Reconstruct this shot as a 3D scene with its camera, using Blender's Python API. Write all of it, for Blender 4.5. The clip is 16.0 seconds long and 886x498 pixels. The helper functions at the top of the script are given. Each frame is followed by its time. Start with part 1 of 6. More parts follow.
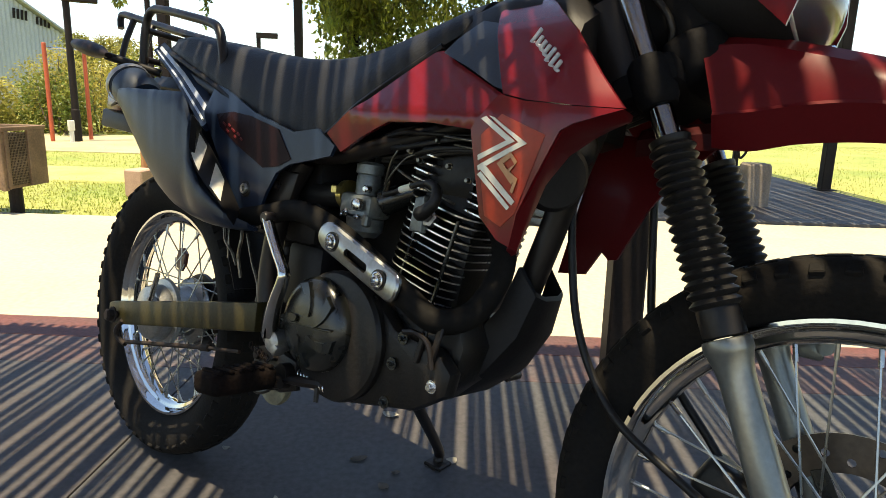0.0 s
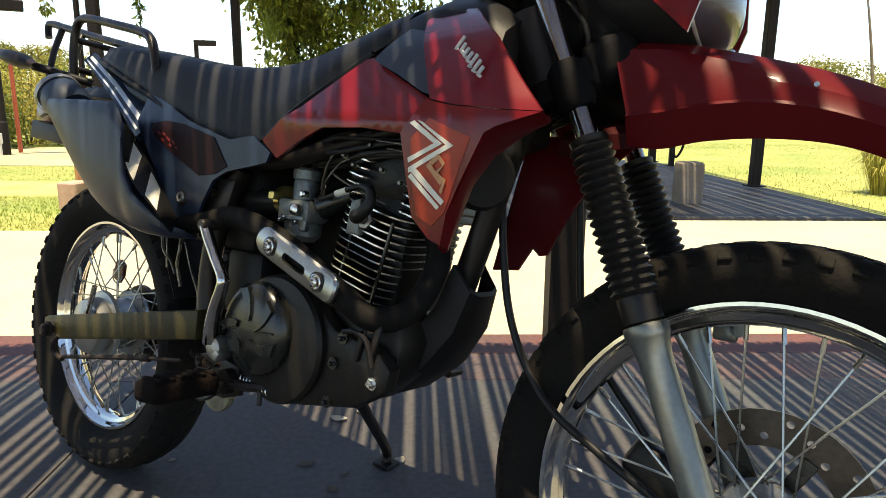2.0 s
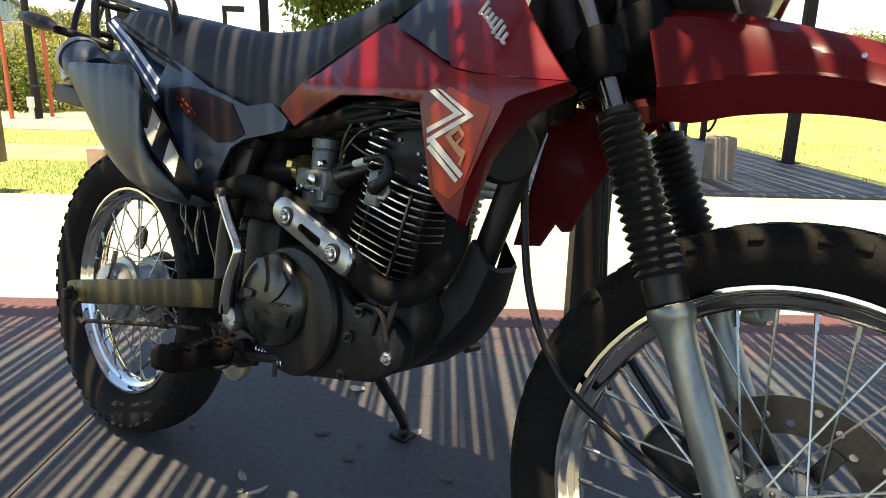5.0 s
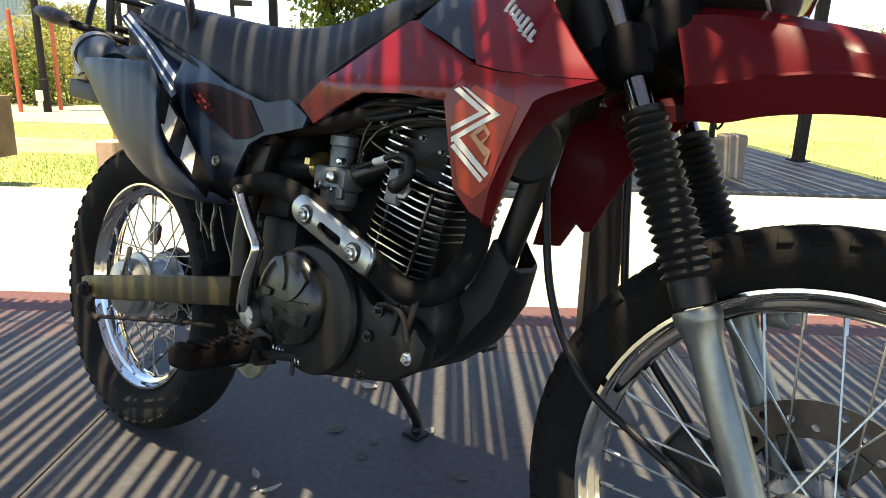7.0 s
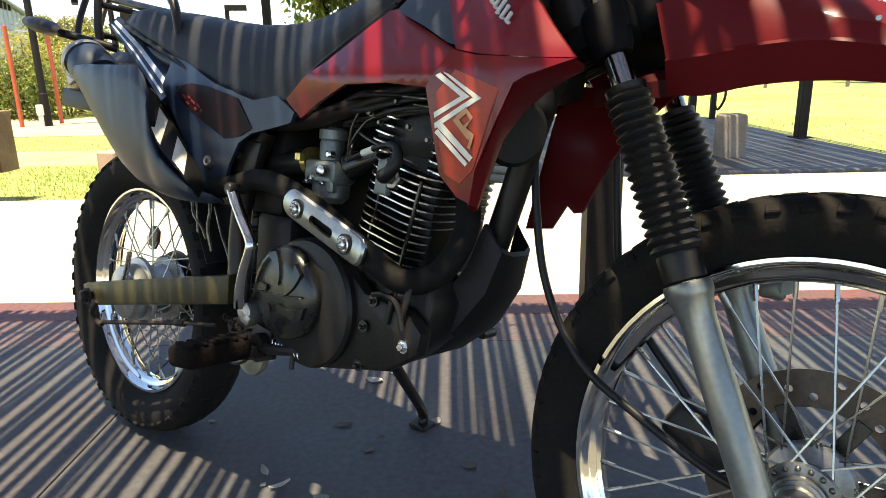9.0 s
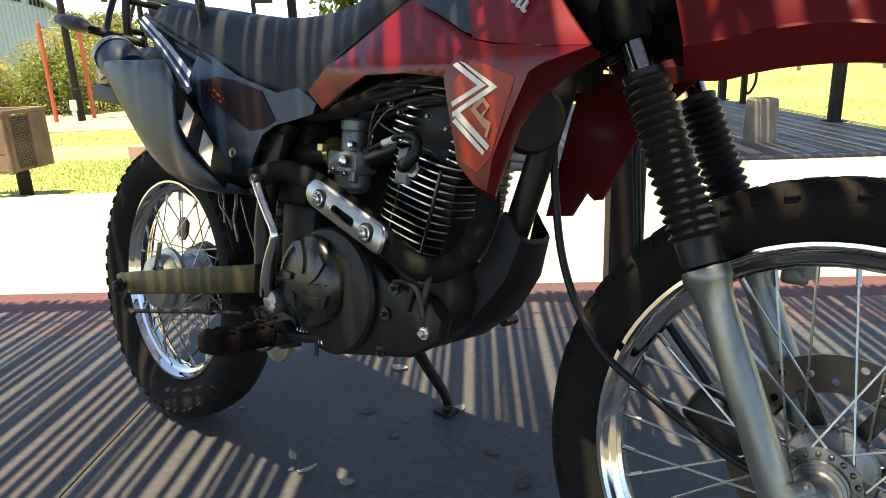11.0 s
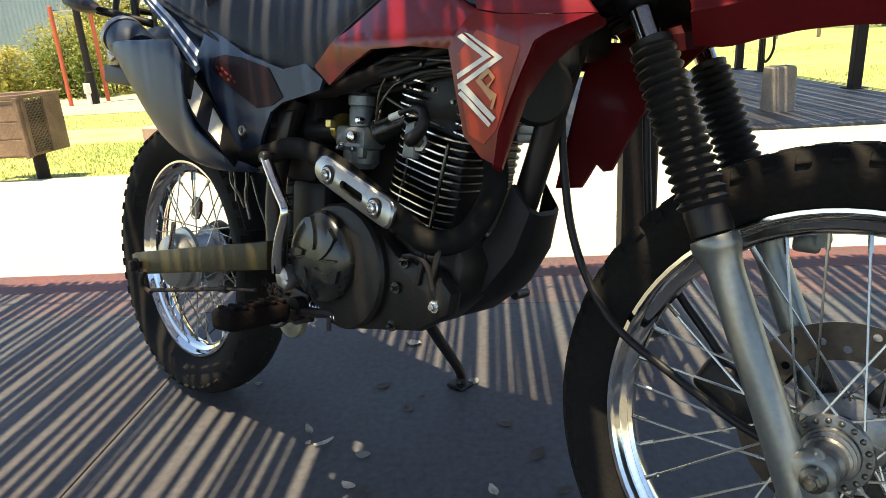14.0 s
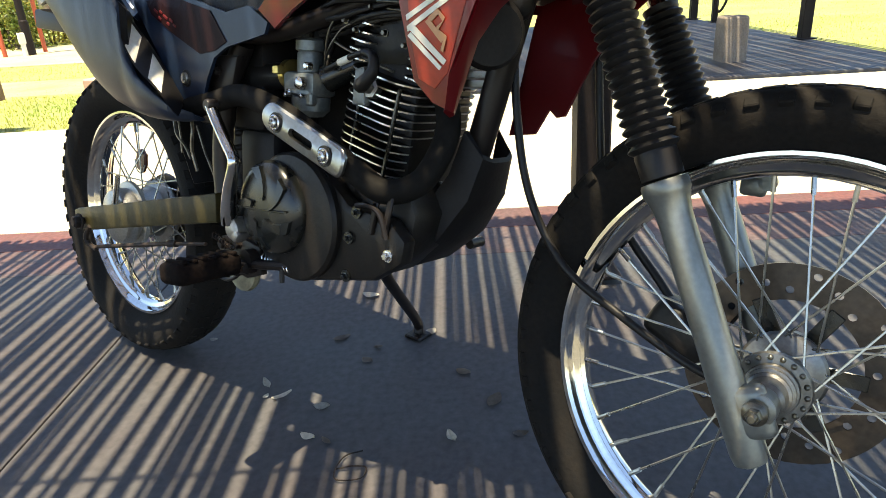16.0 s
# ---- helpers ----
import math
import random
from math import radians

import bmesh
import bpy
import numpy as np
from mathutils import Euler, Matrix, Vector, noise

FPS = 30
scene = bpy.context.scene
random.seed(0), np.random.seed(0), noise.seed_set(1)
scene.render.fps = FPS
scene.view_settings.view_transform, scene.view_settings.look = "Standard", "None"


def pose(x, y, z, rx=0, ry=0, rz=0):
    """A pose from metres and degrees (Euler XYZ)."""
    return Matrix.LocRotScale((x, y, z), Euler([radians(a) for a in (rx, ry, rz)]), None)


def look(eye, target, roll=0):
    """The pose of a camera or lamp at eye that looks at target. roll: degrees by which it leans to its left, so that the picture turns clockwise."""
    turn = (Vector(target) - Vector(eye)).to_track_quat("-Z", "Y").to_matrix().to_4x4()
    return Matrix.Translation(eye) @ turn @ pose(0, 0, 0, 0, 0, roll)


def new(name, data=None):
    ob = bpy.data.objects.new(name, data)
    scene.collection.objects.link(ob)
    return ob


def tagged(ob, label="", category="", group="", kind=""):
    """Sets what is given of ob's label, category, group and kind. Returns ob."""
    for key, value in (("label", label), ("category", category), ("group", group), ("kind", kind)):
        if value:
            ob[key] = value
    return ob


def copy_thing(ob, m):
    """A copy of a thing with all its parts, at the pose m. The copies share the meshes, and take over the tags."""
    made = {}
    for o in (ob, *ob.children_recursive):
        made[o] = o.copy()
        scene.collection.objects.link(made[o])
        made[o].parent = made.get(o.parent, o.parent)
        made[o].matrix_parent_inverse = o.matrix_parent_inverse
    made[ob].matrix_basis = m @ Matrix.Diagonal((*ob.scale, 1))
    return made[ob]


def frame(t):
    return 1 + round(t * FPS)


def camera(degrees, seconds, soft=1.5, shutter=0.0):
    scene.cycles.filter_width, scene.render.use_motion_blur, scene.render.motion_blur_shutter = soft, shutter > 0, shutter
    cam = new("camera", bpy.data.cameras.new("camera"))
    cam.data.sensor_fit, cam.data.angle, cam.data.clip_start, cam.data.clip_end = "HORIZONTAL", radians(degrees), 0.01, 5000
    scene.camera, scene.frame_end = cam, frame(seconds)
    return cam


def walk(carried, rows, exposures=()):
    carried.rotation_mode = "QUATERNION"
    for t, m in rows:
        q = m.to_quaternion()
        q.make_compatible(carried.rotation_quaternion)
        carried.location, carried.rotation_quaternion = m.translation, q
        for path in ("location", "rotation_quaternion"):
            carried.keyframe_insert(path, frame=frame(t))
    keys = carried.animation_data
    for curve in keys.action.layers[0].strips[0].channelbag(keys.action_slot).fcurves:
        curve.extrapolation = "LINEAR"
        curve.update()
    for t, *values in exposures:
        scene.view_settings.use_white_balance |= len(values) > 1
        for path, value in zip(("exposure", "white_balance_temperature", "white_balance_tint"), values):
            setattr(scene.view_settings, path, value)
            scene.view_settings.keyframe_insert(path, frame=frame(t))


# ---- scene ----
EXPOSURES = [(0.0, 1.26, 7250, 10), (3.7, 1.22, 7250, 10), (5.8, 1.74, 6950, 10), (9.7, 1.72, 6950, 10), (12.0, 1.58, 7050, 10), (14.5, 1.62, 7050, 10), (15.0, 1.64, 7100, 10), (16.0, 1.80, 6950, 10)]
cam = camera(66.92, 16.0, 0.6)
ROWS = [
    (0, 1.478, -0.673, 0.833, 131.32, -12.50, 1.45),
    (0.5, 1.511, -0.673, 0.835, 127.35, -10.42, 1.11),
    (1, 1.534, -0.683, 0.827, 125.14, -10.48, -0.97),
    (1.5, 1.531, -0.689, 0.831, 125.19, -11.17, -0.35),
    (2, 1.514, -0.686, 0.833, 126.90, -11.99, 0.54),
    (2.5, 1.504, -0.682, 0.833, 128.66, -12.27, 1.06),
    (3, 1.501, -0.679, 0.832, 129.49, -12.78, 0.99),
    (3.5, 1.503, -0.675, 0.827, 128.52, -13.54, 0.54),
    (3.7, 1.507, -0.665, 0.822, 127.85, -13.90, -0.08),
    (5.8, 1.498, -0.661, 0.836, 129.69, -14.89, 1.82),
    (6, 1.494, -0.663, 0.825, 130.33, -15.25, 0.84),
    (6.5, 1.474, -0.658, 0.826, 132.75, -15.28, 0.60),
    (7, 1.482, -0.667, 0.834, 129.47, -14.88, 1.59),
    (7.5, 1.489, -0.665, 0.832, 128.63, -14.29, 1.30),
    (8, 1.500, -0.662, 0.828, 128.59, -14.20, 0.43),
    (8.5, 1.503, -0.658, 0.826, 129.42, -14.55, -0.90),
    (9, 1.502, -0.659, 0.824, 130.05, -15.28, -1.28),
    (9.5, 1.499, -0.654, 0.821, 131.14, -16.09, -1.66),
    (9.7, 1.495, -0.647, 0.824, 131.75, -16.22, -1.45),
    (11.8, 1.528, -0.669, 0.825, 132.67, -16.30, -2.71),
    (12, 1.521, -0.661, 0.822, 132.96, -17.29, -2.92),
    (12.5, 1.518, -0.654, 0.820, 132.92, -17.68, -3.17),
    (13, 1.515, -0.651, 0.816, 133.93, -18.36, -3.90),
    (13.5, 1.520, -0.654, 0.815, 134.25, -18.64, -4.47),
    (14, 1.526, -0.659, 0.821, 133.93, -18.01, -3.72),
    (14.5, 1.519, -0.662, 0.820, 133.39, -18.66, -2.94),
    (15, 1.512, -0.662, 0.820, 130.14, -20.06, -1.22),
    (15.5, 1.524, -0.659, 0.816, 128.65, -21.01, -1.80),
    (16, 1.528, -0.651, 0.810, 130.47, -22.11, -3.44),
]
walk(cam, [(t, pose(x, y, z, 90 + pitch, 0, yaw - 90) @ pose(0, 0, 0, 0, 0, roll)) for t, x, y, z, yaw, pitch, roll in ROWS], EXPOSURES)
# ------------------------------------------------------------------ world and light
SUN_ELEV, SUN_AZ = 78.0, -75.0       # degrees; azimuth counted from +x towards +y, where the sun stands
world = bpy.data.worlds.new("world")
scene.world = world
world.use_nodes = True
wn = world.node_tree
sky = wn.nodes.new("ShaderNodeTexSky")
sky.sky_type = "NISHITA"
sky.sun_disc = False
sky.dust_density, sky.ozone_density = 0.35, 2.0
sky.sun_elevation = radians(SUN_ELEV)
sky.sun_rotation = radians(90 - SUN_AZ)
wn.links.new(sky.outputs[0], wn.nodes["Background"].inputs[0])
wn.nodes["Background"].inputs[1].default_value = 0.135
sun = new("sun", bpy.data.lights.new("sun", "SUN"))
sun.data.energy = 5.0
sun.data.angle = radians(0.36)
sun.data.color = (1.0, 0.89, 0.66)
ce, se = math.cos(radians(SUN_ELEV)), math.sin(radians(SUN_ELEV))
SUN_DIR = Vector((ce * math.cos(radians(SUN_AZ)), ce * math.sin(radians(SUN_AZ)), se))
sun.matrix_world = look(SUN_DIR * 30, (0, 0, 0))


# ------------------------------------------------------------------ materials
def material(name, color, rough=0.6, metal=0.0, var=0.15, scale=8.0, fine=120.0, bump=0.05, coat=0.0,
             second=None, patch=0.5, spec=0.5, island=0.0, objrand=0.0, rough_var=0.15, thin=0.0):
    """Principled surface with variation at two scales: broad stains and fine grain."""
    m = bpy.data.materials.new(name)
    m.use_nodes = True
    nt = m.node_tree
    N, L = nt.nodes, nt.links
    b = N["Principled BSDF"]
    b.inputs["Metallic"].default_value = metal
    b.inputs["Specular IOR Level"].default_value = spec
    b.inputs["Coat Weight"].default_value = coat
    b.inputs["Coat Roughness"].default_value = 0.06
    tc = N.new("ShaderNodeTexCoord")
    broad = N.new("ShaderNodeTexNoise")
    broad.inputs["Scale"].default_value = scale
    broad.inputs["Detail"].default_value = 5
    grain = N.new("ShaderNodeTexNoise")
    grain.inputs["Scale"].default_value = fine
    grain.inputs["Detail"].default_value = 4
    L.new(tc.outputs["Object"], broad.inputs["Vector"])
    L.new(tc.outputs["Object"], grain.inputs["Vector"])
    ramp = N.new("ShaderNodeMapRange")
    ramp.inputs["From Min"].default_value = patch - 0.15
    ramp.inputs["From Max"].default_value = patch + 0.15
    L.new(broad.outputs["Fac"], ramp.inputs["Value"])
    mix = N.new("ShaderNodeMix")
    mix.data_type = "RGBA"
    two = second if second else tuple(max(0.0, c * (1 - var)) for c in color)
    mix.inputs["A"].default_value = (*color, 1)
    mix.inputs["B"].default_value = (*two, 1)
    L.new(ramp.outputs[0], mix.inputs["Factor"])
    hsv = N.new("ShaderNodeHueSaturation")
    L.new(mix.outputs["Result"], hsv.inputs["Color"])
    val = N.new("ShaderNodeMapRange")
    val.inputs["From Min"].default_value, val.inputs["From Max"].default_value = 0.25, 0.75
    val.inputs["To Min"].default_value, val.inputs["To Max"].default_value = 1 - var, 1 + var
    L.new(grain.outputs["Fac"], val.inputs["Value"])
    last = val.outputs[0]
    for amount, node, out in ((island, "ShaderNodeNewGeometry", "Random Per Island"), (objrand, "ShaderNodeObjectInfo", "Random")):
        if amount:
            g = N.new(node)
            r = N.new("ShaderNodeMapRange")
            r.inputs["To Min"].default_value, r.inputs["To Max"].default_value = 1 - amount, 1 + amount
            L.new(g.outputs[out], r.inputs["Value"])
            mul = N.new("ShaderNodeMath")
            mul.operation = "MULTIPLY"
            L.new(last, mul.inputs[0])
            L.new(r.outputs[0], mul.inputs[1])
            last = mul.outputs[0]
    L.new(last, hsv.inputs["Value"])
    L.new(hsv.outputs["Color"], b.inputs["Base Color"])
    rr = N.new("ShaderNodeMapRange")
    rr.inputs["To Min"].default_value = max(0.02, rough * (1 - rough_var))
    rr.inputs["To Max"].default_value = min(1.0, rough * (1 + rough_var))
    L.new(broad.outputs["Fac"], rr.inputs["Value"])
    L.new(rr.outputs[0], b.inputs["Roughness"])
    if bump:
        bp = N.new("ShaderNodeBump")
        bp.inputs["Strength"].default_value = min(1.0, bump * 4)
        bp.inputs["Distance"].default_value = 0.002
        L.new(grain.outputs["Fac"], bp.inputs["Height"])
        L.new(bp.outputs[0], b.inputs["Normal"])
    if thin:
        t = N.new("ShaderNodeBsdfTranslucent")
        L.new(hsv.outputs["Color"], t.inputs["Color"])
        ms = N.new("ShaderNodeMixShader")
        ms.inputs[0].default_value = thin
        L.new(b.outputs[0], ms.inputs[1])
        L.new(t.outputs[0], ms.inputs[2])
        L.new(ms.outputs[0], N["Material Output"].inputs["Surface"])
    return m


def glass(name, color=(1, 1, 1), rough=0.02):
    m = bpy.data.materials.new(name)
    m.use_nodes = True
    b = m.node_tree.nodes["Principled BSDF"]
    b.inputs["Base Color"].default_value = (*color, 1)
    b.inputs["Transmission Weight"].default_value = 1.0
    b.inputs["Roughness"].default_value = rough
    b.inputs["IOR"].default_value = 1.45
    return m


M_FLOOR = material("painted_concrete", (0.055, 0.057, 0.059), 0.66, var=0.28, scale=2.2, fine=60, bump=0.08, second=(0.052, 0.046, 0.046), spec=0.28)
M_FLOOR_RED = material("red_painted_concrete", (0.110, 0.042, 0.036), 0.7, var=0.3, scale=4.0, fine=60, bump=0.08, second=(0.070, 0.048, 0.046), spec=0.3, patch=0.54)
M_FLOOR_FADED = material("faded_red_paint", (0.088, 0.050, 0.046), 0.68, var=0.3, scale=5.0, fine=60, bump=0.08, second=(0.062, 0.057, 0.058), spec=0.28, patch=0.48)
M_PATH = material("pale_concrete", (0.40, 0.362, 0.262), 0.9, var=0.12, scale=1.2, fine=40, bump=0.06, second=(0.35, 0.315, 0.23))
M_LAWN = material("lawn", (0.17, 0.215, 0.040), 0.95, var=0.35, scale=0.8, fine=14, bump=0.1, second=(0.28, 0.275, 0.075))
M_GRASS = material("grass_blades", (0.16, 0.23, 0.030), 0.7, var=0.25, scale=0.9, fine=30, bump=0, second=(0.28, 0.28, 0.065), island=0.35, thin=0.4)
M_DIRT = material("pale_dirt", (0.38, 0.32, 0.20), 0.95, var=0.15, scale=1.0, fine=30, bump=0.1, second=(0.30, 0.27, 0.14))
M_WORN = material("worn_grass", (0.40, 0.36, 0.14), 0.95, var=0.2, scale=1.0, fine=20, bump=0.1, second=(0.26, 0.27, 0.07))
M_YARD = material("dull_earth", (0.21, 0.18, 0.13), 0.95, var=0.2, scale=1.0, fine=30, bump=0.1, second=(0.16, 0.15, 0.09))
M_STEEL_DARK = material("dark_painted_steel", (0.017, 0.013, 0.012), 0.6, var=0.25, scale=6, fine=90, bump=0.03, spec=0.14)
M_RUBBER = material("tyre_rubber", (0.0058, 0.0053, 0.0048), 0.85, var=0.35, scale=11, fine=150, bump=0.1, second=(0.0115, 0.0090, 0.0070), patch=0.57, spec=0.15)
M_RUBBER_CLEAN = material("black_rubber", (0.010, 0.009, 0.0085), 0.45, var=0.2, scale=20, fine=150, bump=0.04, spec=0.24)
M_CHROME = material("chrome", (0.47, 0.47, 0.46), 0.06, metal=1.0, var=0.08, scale=20, fine=200, bump=0.0, rough_var=0.5)
M_STANCHION = material("dull_hard_chrome", (0.26, 0.26, 0.27), 0.17, metal=1.0, var=0.12, scale=20, fine=200, bump=0.0)
M_CLAMP = material("dull_black_casting", (0.0075, 0.0070, 0.0075), 0.72, var=0.25, scale=14, fine=160, bump=0.05, spec=0.06)
M_CHROME_DULL = material("worn_chrome", (0.62, 0.62, 0.60), 0.25, metal=1.0, var=0.15, scale=25, fine=200, bump=0.02)
M_ALU = material("cast_aluminium", (0.31, 0.31, 0.30), 0.40, metal=0.9, var=0.15, scale=18, fine=220, bump=0.04)
M_FORK = material("silver_painted_fork", (0.172, 0.182, 0.170), 0.34, metal=0.6, var=0.12, scale=10, fine=150, bump=0.02, second=(0.140, 0.146, 0.134))
M_SPOKE = material("dull_steel_spoke", (0.36, 0.36, 0.34), 0.28, metal=1.0, var=0.15, scale=25, fine=200, bump=0.0)
M_DISC = material("brown_stained_disc", (0.060, 0.046, 0.036), 0.36, metal=0.75, var=0.25, scale=12, fine=120, bump=0.03, second=(0.035, 0.030, 0.026))
M_RED = material("red_gloss_plastic", (0.122, 0.0045, 0.008), 0.26, var=0.05, scale=5, fine=200, bump=0.0, coat=0.22, spec=0.24)
# fender red, also the shade-darkened red of the shroud return and far shroud
M_RED_FENDER_AND_SHADE = material("red_fender_and_shade_plastic", (0.080, 0.0040, 0.0055), 0.36, var=0.06, scale=5, fine=200, bump=0.0, coat=0.05, spec=0.12)
M_BLACK_PLASTIC = material("black_plastic", (0.0095, 0.0085, 0.0085), 0.5, var=0.25, scale=8, fine=180, bump=0.03, spec=0.18)
M_PANEL = material("dark_side_panel", (0.008, 0.015, 0.032), 0.34, var=0.12, scale=6, fine=180, bump=0.01, coat=0.0, spec=0.24)
M_MUFFLER = material("matt_black_muffler", (0.009, 0.016, 0.031), 0.44, var=0.15, scale=5, fine=200, bump=0.012, spec=0.25)
M_SEAT = material("black_seat_vinyl", (0.0075, 0.0085, 0.012), 0.60, var=0.2, scale=9, fine=260, bump=0.10, spec=0.26)
M_ENGINE = material("black_engine_paint", (0.0105, 0.0090, 0.0080), 0.42, var=0.35, scale=14, fine=160, bump=0.06, spec=0.24)
M_COVER = material("dark_cast_cover", (0.011, 0.012, 0.011), 0.27, metal=0.15, var=0.3, scale=22, fine=90, bump=0.02, spec=0.55)
M_FRAME = material("black_frame_paint", (0.0115, 0.0088, 0.0080), 0.42, var=0.2, scale=10, fine=160, bump=0.02, spec=0.24)
M_SWING = material("olive_grey_swingarm", (0.040, 0.034, 0.011), 0.45, metal=0.2, var=0.25, scale=8, fine=150, bump=0.04, second=(0.028, 0.022, 0.009), spec=0.22)
M_GREY_PLASTIC = material("dark_grey_plastic", (0.019, 0.023, 0.031), 0.42, var=0.12, scale=6, fine=200, bump=0.02, spec=0.34)
M_WHITE = material("off_white_decal", (0.62, 0.60, 0.52), 0.35, var=0.08, scale=10, fine=120, bump=0.0)
M_ORANGE = material("orange_decal", (0.30, 0.030, 0.012), 0.35, var=0.12, scale=14, fine=150, bump=0.0, coat=0.1, spec=0.25, second=(0.24, 0.020, 0.010))
M_GREY_DECAL = material("silver_grey_decal", (0.40, 0.40, 0.40), 0.4, metal=0.4, var=0.1, scale=10, fine=120, bump=0.0)
M_BRASS = material("yellow_zinc", (0.55, 0.42, 0.14), 0.3, metal=0.9, var=0.15, scale=25, fine=150, bump=0.02)


# ------------------------------------------------------------------ mesh helpers
def part(name, bm, mat, parent=None, label="", smooth=None, m=None, mats=None):
    """Links a bmesh as one mesh object under a thing or a part. smooth: angle in degrees below which edges shade smooth."""
    me = bpy.data.meshes.new(name)
    if smooth is not None:
        bm.normal_update()
        lim = radians(smooth)
        for f in bm.faces:
            f.smooth = True
        for e in bm.edges:
            e.smooth = len(e.link_faces) == 2 and e.calc_face_angle(0) < lim
    bm.to_mesh(me)
    bm.free()
    for k in (mats or [mat]):
        me.materials.append(k)
    ob = new(name, me)
    if parent is not None:
        ob.parent = parent
    if m is not None:
        ob.matrix_basis = m
    if label:
        tagged(ob, label)
    return ob


def thing(name, m, label, category, group="", kind=""):
    ob = new(name)
    ob.matrix_basis = m
    ob.empty_display_size = 0.1
    return tagged(ob, label, category, group, kind)


def shared(name, source, parent, m):
    """A further object on the mesh of source."""
    ob = new(name, source.data)
    ob.parent = parent
    ob.matrix_basis = m
    return ob


def box(bm, size, m=None, bevel=0.0, segments=1):
    r = bmesh.ops.create_cube(bm, size=1.0, matrix=(m or Matrix()) @ Matrix.Diagonal((*size, 1)))
    if bevel:
        edges = {e for v in r["verts"] for e in v.link_edges}
        bmesh.ops.bevel(bm, geom=list(edges), offset=bevel, segments=segments, affect="EDGES", profile=0.5)
    return bm


def aim(a, b):
    """Pose at a whose z axis points to b."""
    a, b = Vector(a), Vector(b)
    return Matrix.Translation(a) @ (b - a).to_track_quat("Z", "Y").to_matrix().to_4x4()


def lathe(bm, profile, m=None, n=24, cap=True, arc=360.0):
    """Turns (radius, z) pairs round z. Closed at both ends when cap is set."""
    m = m or Matrix()
    full = arc >= 360
    rings = []
    for r, z in profile:
        rings.append([bm.verts.new(m @ Vector((r * math.cos(radians(arc) * k / n), r * math.sin(radians(arc) * k / n), z))) for k in range(n if full else n + 1)])
    for a, b in zip(rings, rings[1:]):
        for k in range(n):
            j = (k + 1) % n if full else k + 1
            bm.faces.new((a[k], a[j], b[j], b[k]))
    if cap and full:
        bm.faces.new(rings[0][::-1])
        bm.faces.new(rings[-1])
    return bm


def rod(bm, a, b, r, n=10, r2=None):
    a, b = Vector(a), Vector(b)
    return lathe(bm, [(r, 0), (r if r2 is None else r2, (b - a).length)], aim(a, b), n)


def smooth_path(points, steps=6):
    """Catmull-Rom through the points."""
    P = [Vector(p) for p in points]
    P = [2 * P[0] - P[1]] + P + [2 * P[-1] - P[-2]]
    out = []
    for i in range(1, len(P) - 2):
        for s in range(steps):
            t = s / steps
            a, b, c, d = P[i - 1:i + 3]
            out.append(0.5 * ((2 * b) + (c - a) * t + (2 * a - 5 * b + 4 * c - d) * t * t + (3 * b - a - 3 * c + d) * t ** 3))
    return out + [P[-2]]


def tube(bm, points, r, n=10, steps=6, radii=None, cap=True, flat=1.0):
    """A bent tube along the points. radii: one radius per given point. flat: squash across the path."""
    path = smooth_path(points, steps) if steps > 1 else [Vector(p) for p in points]
    count = len(path)
    up = Vector((0, 0, 1))
    rings = []
    side = None
    for i, p in enumerate(path):
        d = (path[min(i + 1, count - 1)] - path[max(i - 1, 0)]).normalized()
        if side is None:
            side = d.cross(up if abs(d.z) < 0.9 else Vector((1, 0, 0))).normalized()
        side = (side - d * side.dot(d)).normalized()
        other = d.cross(side)
        if radii:
            f = i / (count - 1) * (len(radii) - 1)
            k = min(int(f), len(radii) - 2)
            rad = radii[k] + (radii[k + 1] - radii[k]) * (f - k)
        else:
            rad = r
        rings.append([bm.verts.new(p + side * rad * math.cos(2 * math.pi * k / n) + other * rad * flat * math.sin(2 * math.pi * k / n)) for k in range(n)])
    for a, b in zip(rings, rings[1:]):
        for k in range(n):
            bm.faces.new((a[k], a[(k + 1) % n], b[(k + 1) % n], b[k]))
    if cap:
        bm.faces.new(rings[0][::-1])
        bm.faces.new(rings[-1])
    return bm


def plate(bm, outline, y0, y1, bevel=0.0, bulge=None, segments=2):
    """A plate cut to an (x, z) outline, from y0 to y1 of the bike."""
    a = [bm.verts.new((x, y0, z)) for x, z in outline]
    face = bm.faces.new(a)
    r = bmesh.ops.extrude_face_region(bm, geom=[face])
    top = [v for v in r["geom"] if isinstance(v, bmesh.types.BMVert)]
    bmesh.ops.translate(bm, verts=top, vec=(0, y1 - y0, 0))
    bmesh.ops.recalc_face_normals(bm, faces=list(bm.faces))
    if bevel:
        es = [e for e in bm.edges if all(abs(v.co.y - y0) < 1e-6 for v in e.verts) or all(abs(v.co.y - y1) < 1e-6 for v in e.verts)]
        bmesh.ops.bevel(bm, geom=es, offset=bevel, segments=segments, affect="EDGES", profile=0.5)
    return bm


def loft(bm, sections, close=True, cap=True):
    """Skin over sections, each a list of equally many points."""
    rings = [[bm.verts.new(p) for p in s] for s in sections]
    n = len(rings[0])
    for a, b in zip(rings, rings[1:]):
        for k in range(n if close else n - 1):
            bm.faces.new((a[k], a[(k + 1) % n], b[(k + 1) % n], b[k]))
    if cap and close:
        bm.faces.new(rings[0][::-1])
        bm.faces.new(rings[-1])
    bmesh.ops.recalc_face_normals(bm, faces=list(bm.faces))
    return bm


